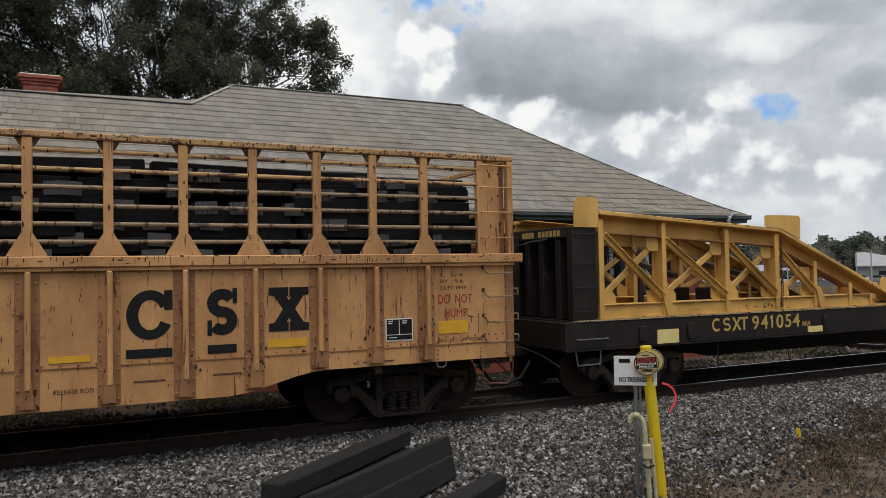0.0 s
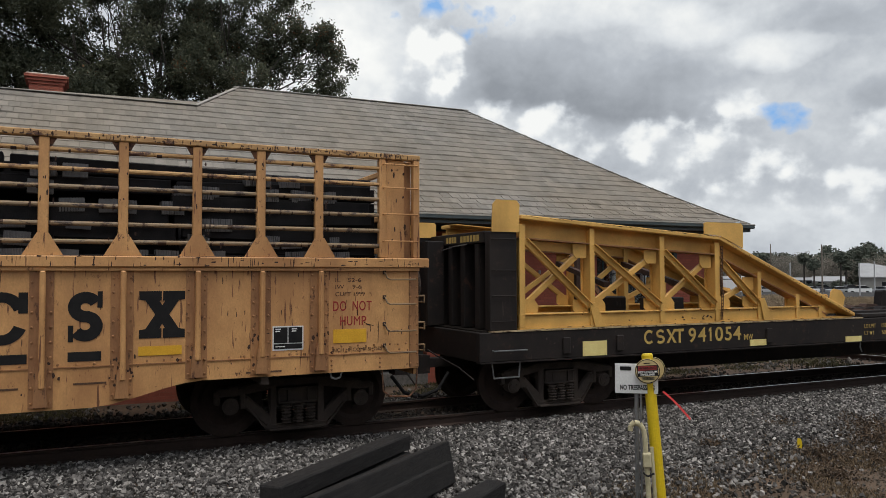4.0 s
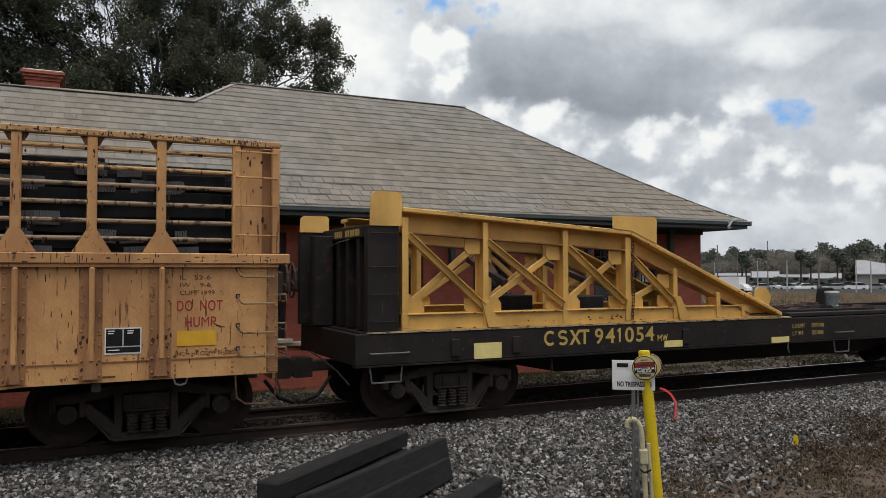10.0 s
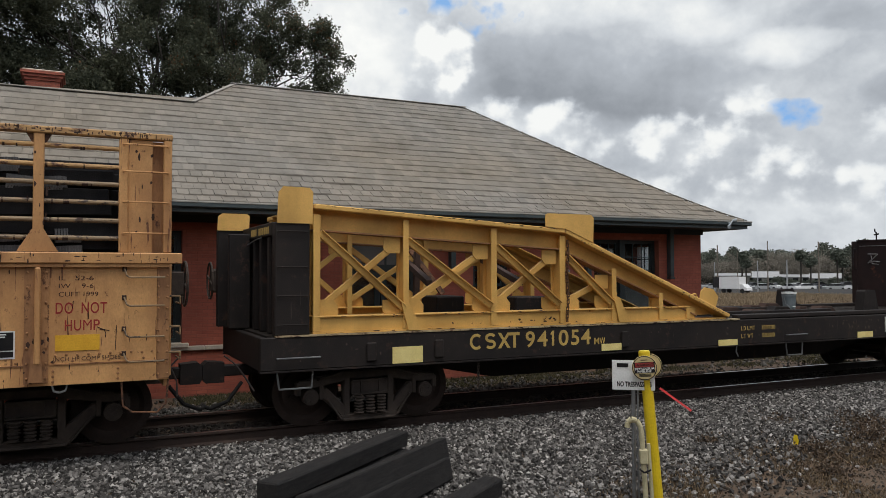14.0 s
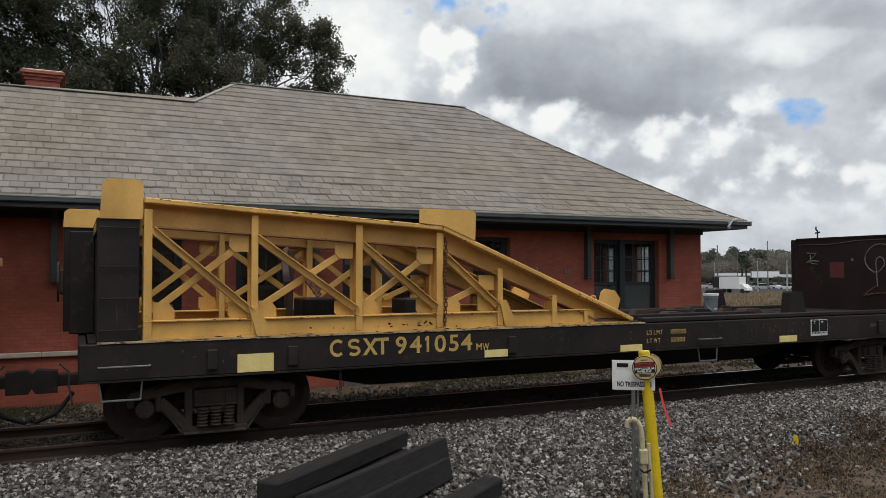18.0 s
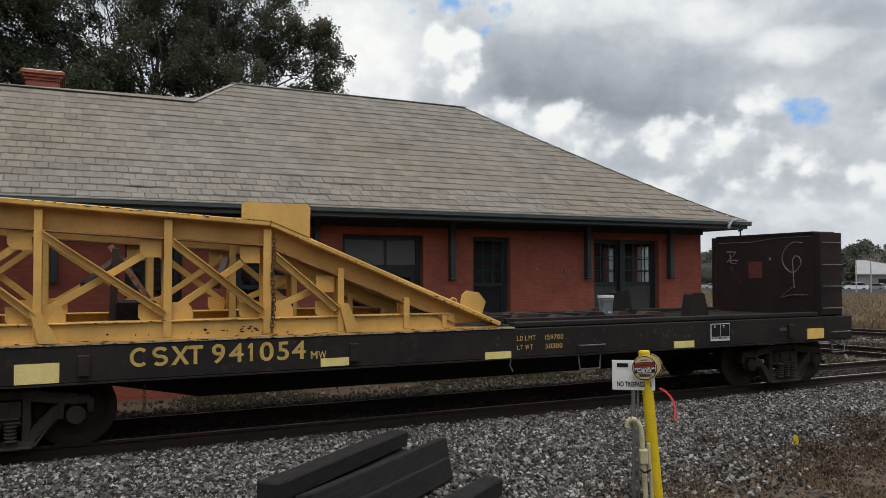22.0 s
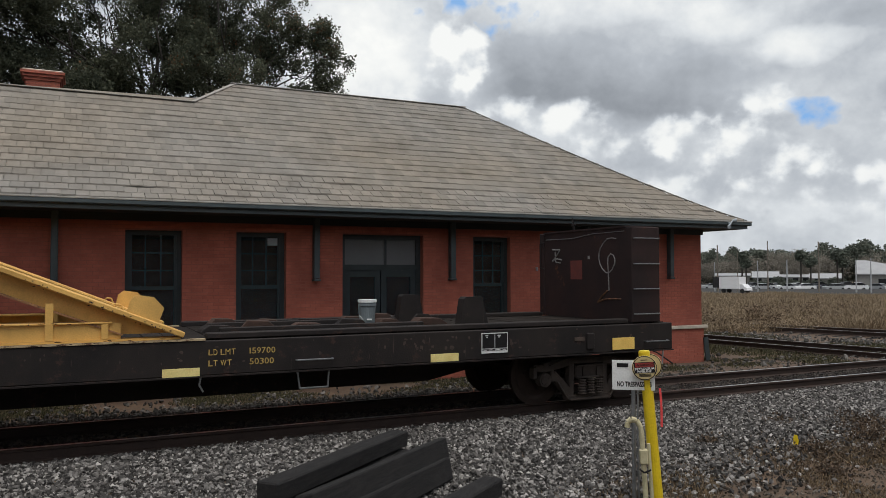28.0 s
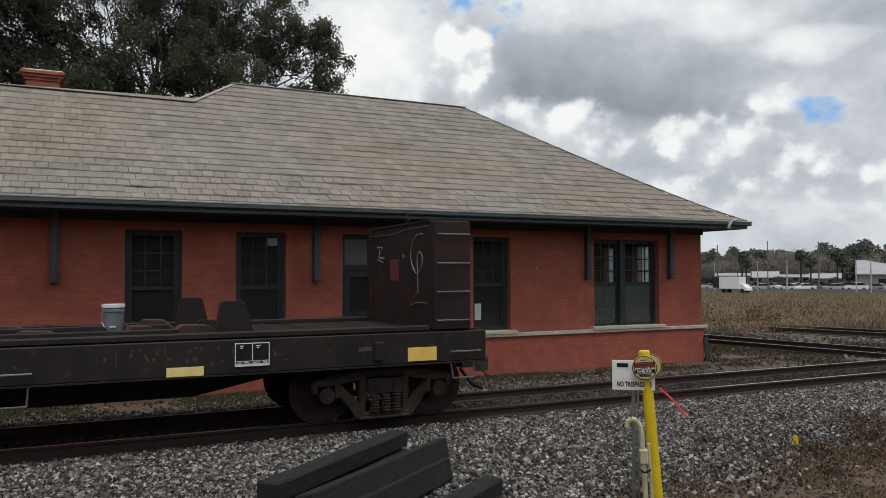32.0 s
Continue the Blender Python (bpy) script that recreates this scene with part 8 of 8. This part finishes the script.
    l.new(blue.outputs["Result"], em.inputs["Color"])
    em.inputs["Strength"].default_value = 1.0
    l.new(em.outputs[0], out.inputs[0])
    return m


def cloud_backdrop():
    v, f = [], []
    na, ne = 60, 24
    for j in range(ne + 1):
        e = radians(-3 + 45 * j / ne)
        for i in range(na + 1):
            a = radians(-60 + 160 * i / na)
            v.append((2400 * math.sin(a) * math.cos(e), 2400 * math.cos(a) * math.cos(e), 2400 * math.sin(e)))
    for j in range(ne):
        for i in range(na):
            k = j * (na + 1) + i
            f.append((k, k + 1, k + na + 2, k + na + 1))
    ob = cloud_mesh("backdrop", v, f, cloud_material())
    for p in ob.data.polygons:
        p.use_smooth = True
    return tagged(ob, "broken grey and white clouds with patches of blue", "sky", kind="structure")


sky_sheet = cloud_backdrop()

# ---- shingles of the front slope, course by course ----
COURSE, SHW, JOINT = 0.298, 0.225, 0.011


def shingles():
    slope = math.atan2(RZ - EZ, RD)
    total = math.hypot(RD, RZ - EZ)
    field_v, field_f = [], []
    parts_made, me = 0, None
    n = int(total / COURSE)
    r = np.random.default_rng(5)
    for j in range(n + 1):
        d0 = j * COURSE * math.cos(slope)
        d1 = min(RD, d0 + COURSE * 1.25 * math.cos(slope))
        x0, x1 = roof_limits(min(RD, d0 + 0.15))
        x0 = max(x0, -3.6)
        x = x0 - (SHW / 2 if j % 2 else 0)
        while x < x1 - 0.05:
            a, b = max(x, x0), min(x + SHW - JOINT, x1)
            x += SHW
            if b - a < 0.04:
                continue
            lift = 0.031 + r.uniform(-0.004, 0.005) + 0.022 * max(-0.5, noise.noise((a * 0.9, j * 3.7, 2.0)))
            dd = r.uniform(-0.006, 0.006)
            y0, z0 = EY + d0 + dd - (0.03 if j == 0 else 0), roof_at(d0) + lift
            y1, z1 = EY + d1, roof_at(d1) + 0.002
            base = [(a, y0, z0 - 0.03), (b, y0, z0 - 0.03), (b, y0, z0), (a, y0, z0), (a, y1, z1), (b, y1, z1)]
            faces = [(0, 1, 2, 3), (3, 2, 5, 4), (1, 5, 2, 2), (0, 3, 4, 4)]
            if j < 5 and parts_made < 290 and abs(b - a - SHW + JOINT) < 1e-4 and 0.0 < a < 15.0:
                key = j
                if me is None or me[0] != j:
                    mesh = bpy.data.meshes.new("shingle")
                    mesh.from_pydata([(p[0] - a, p[1] - y0, p[2] - z0) for p in base], [], [(0, 1, 2, 3), (3, 2, 5, 4), (1, 5, 2), (0, 3, 4)])
                    mesh.materials.append(M_SHINGLE)
                    me = (j, mesh)
                shared("shingle", me[1], roof, Matrix.Translation((a, y0, z0)))
                parts_made += 1
            else:
                k = len(field_v)
                field_v += base
                field_f += [(k, k + 1, k + 2, k + 3), (k + 3, k + 2, k + 5, k + 4)]
    o = cloud_mesh("shingle_field", field_v, field_f, M_SHINGLE2, roof)
    o["kind"] = "stuff"


shingles()


# ---- bricks of the front wall, course by course ----
ROW, LONG = 0.068, 0.207


def brick_courses():
    v, f = [], []
    r = np.random.default_rng(8)
    mesh = None
    made = 0
    for k in range(int(3.40 / ROW)):
        z0 = 0.02 + k * ROW
        z1 = z0 + ROW - 0.008
        if 0.855 < z1 and z0 < 0.955:
            continue
        y0 = WY - 0.04 if z1 < 0.86 else WY
        holes = [DOORX] if z0 < WTOP and z1 < 1.0 else ([DOORX] + WINDOWS if z0 < WTOP else [])
        end = WX1 + 0.03 if z1 < 0.86 else WX1
        x = -2.6 - (LONG / 2 if k % 2 else 0)
        while x < end - 0.03:
            a, b = x, min(x + LONG - 0.008, end)
            x += LONG
            for h0, h1 in holes:
                if h0 - 0.002 < a < h1 and b > h1:
                    a = h1
                elif a < h0 < b:
                    b = h0
                elif a >= h0 and b <= h1:
                    b = a
            if b - a < 0.03:
                continue
            out = 0.002 + r.uniform(-0.001, 0.0015)
            pts = [(a, y0 + 0.004, z0), (b, y0 + 0.004, z0), (b, y0 + 0.004, z1), (a, y0 + 0.004, z1), (a + 0.003, y0 - out, z0 + 0.003), (b - 0.003, y0 - out, z0 + 0.003), (b - 0.003, y0 - out, z1 - 0.003), (a + 0.003, y0 - out, z1 - 0.003)]
            faces = [(4, 5, 6, 7), (0, 1, 5, 4), (1, 2, 6, 5), (2, 3, 7, 6), (3, 0, 4, 7)]
            if a > 13.76 and abs(b - a - LONG + 0.008) < 1e-4 and made < 290:
                if mesh is None:
                    mesh = bpy.data.meshes.new("brick")
                    mesh.from_pydata([(p_[0] - a, p_[1] - y0, p_[2] - z0) for p_ in pts], [], faces)
                    mesh.materials.append(M_BRICK1)
                shared("brick", mesh, depot, Matrix.Translation((a, y0 + r.uniform(-0.002, 0.002), z0)))
                made += 1
            else:
                m = len(v)
                v += pts
                f += [tuple(i + m for i in q) for q in faces]
    o = cloud_mesh("brick_course", v, f, M_BRICKS, depot)
    o["kind"] = "stuff"


brick_courses()


# ---- what moves ----
def motions():
    times = [0.5 * k for k in range(65)]
    walk(flat, [(t, pose(FLAT_X + s, YC, 0)) for t, s in zip(times, TRAVEL)])
    walk(gond, [(t, pose(GOND_X + s, YC, 0)) for t, s in zip(times, TRAVEL)])
    for w, d in WHEELSETS:
        walk(w, [(t, Matrix.Translation((d, 0, R_WHEEL)) @ Matrix.Rotation(s / R_WHEEL, 4, "Y")) for t, s in zip(times, TRAVEL)])
    walk(sky_sheet, [(0.0, pose(0, 0, 0, 0, 0, 1.1)), (32.0, pose(0, 0, 0, 0, 0, -1.5))])
    # the tape swings in the wind, each length hanging from the one before
    swing = [(0, 15, 120), (1, 42, 5), (2, 22, 22), (3, 25, 20), (4, 40, 50), (5, 30, 0), (6, 55, -5), (7, 40, 60), (8, 20, 120), (9, 30, -10), (10, 20, 95), (11, 28, -5),
             (12, 45, 45), (13, 57, 57), (14, 36, 36), (15, 50, 60), (16, 60, 30), (17, 70, -20), (18, 80, 70), (19, 86, 86), (20, 50, 80), (21, 62, 62), (22, 30, 90), (23, 15, 110),
             (24, 35, 40), (25, 60, 85), (26, 60, 70), (27, 45, 60), (28, 85, 90), (29, 80, 75), (30, 60, 50), (31, 35, 80), (32, 40, 52)]
    rows = [[] for _ in RIB]
    for k in range(65):
        t = 0.5 * k
        i0 = min(31, int(t))
        u = t - i0
        a1 = swing[i0][1] * (1 - u) + swing[i0 + 1][1] * u + (6 * math.sin(t * 9) if k % 2 else 0)
        a2 = swing[i0][2] * (1 - u) + swing[i0 + 1][2] * u + (9 * math.sin(t * 7) if k % 2 else 0)
        p = Vector((0, 0, 0.05))
        for i in range(len(RIB)):
            m = Matrix.Translation(p) @ pose(0, 0, 0, 0, a1 + (a2 - a1) * min(1.0, i / 4), -25)
            rows[i].append((t, m))
            p = m @ Vector((0.067, 0, 0))
    for o, r in zip(RIB, rows):
        walk(o, r)


motions()
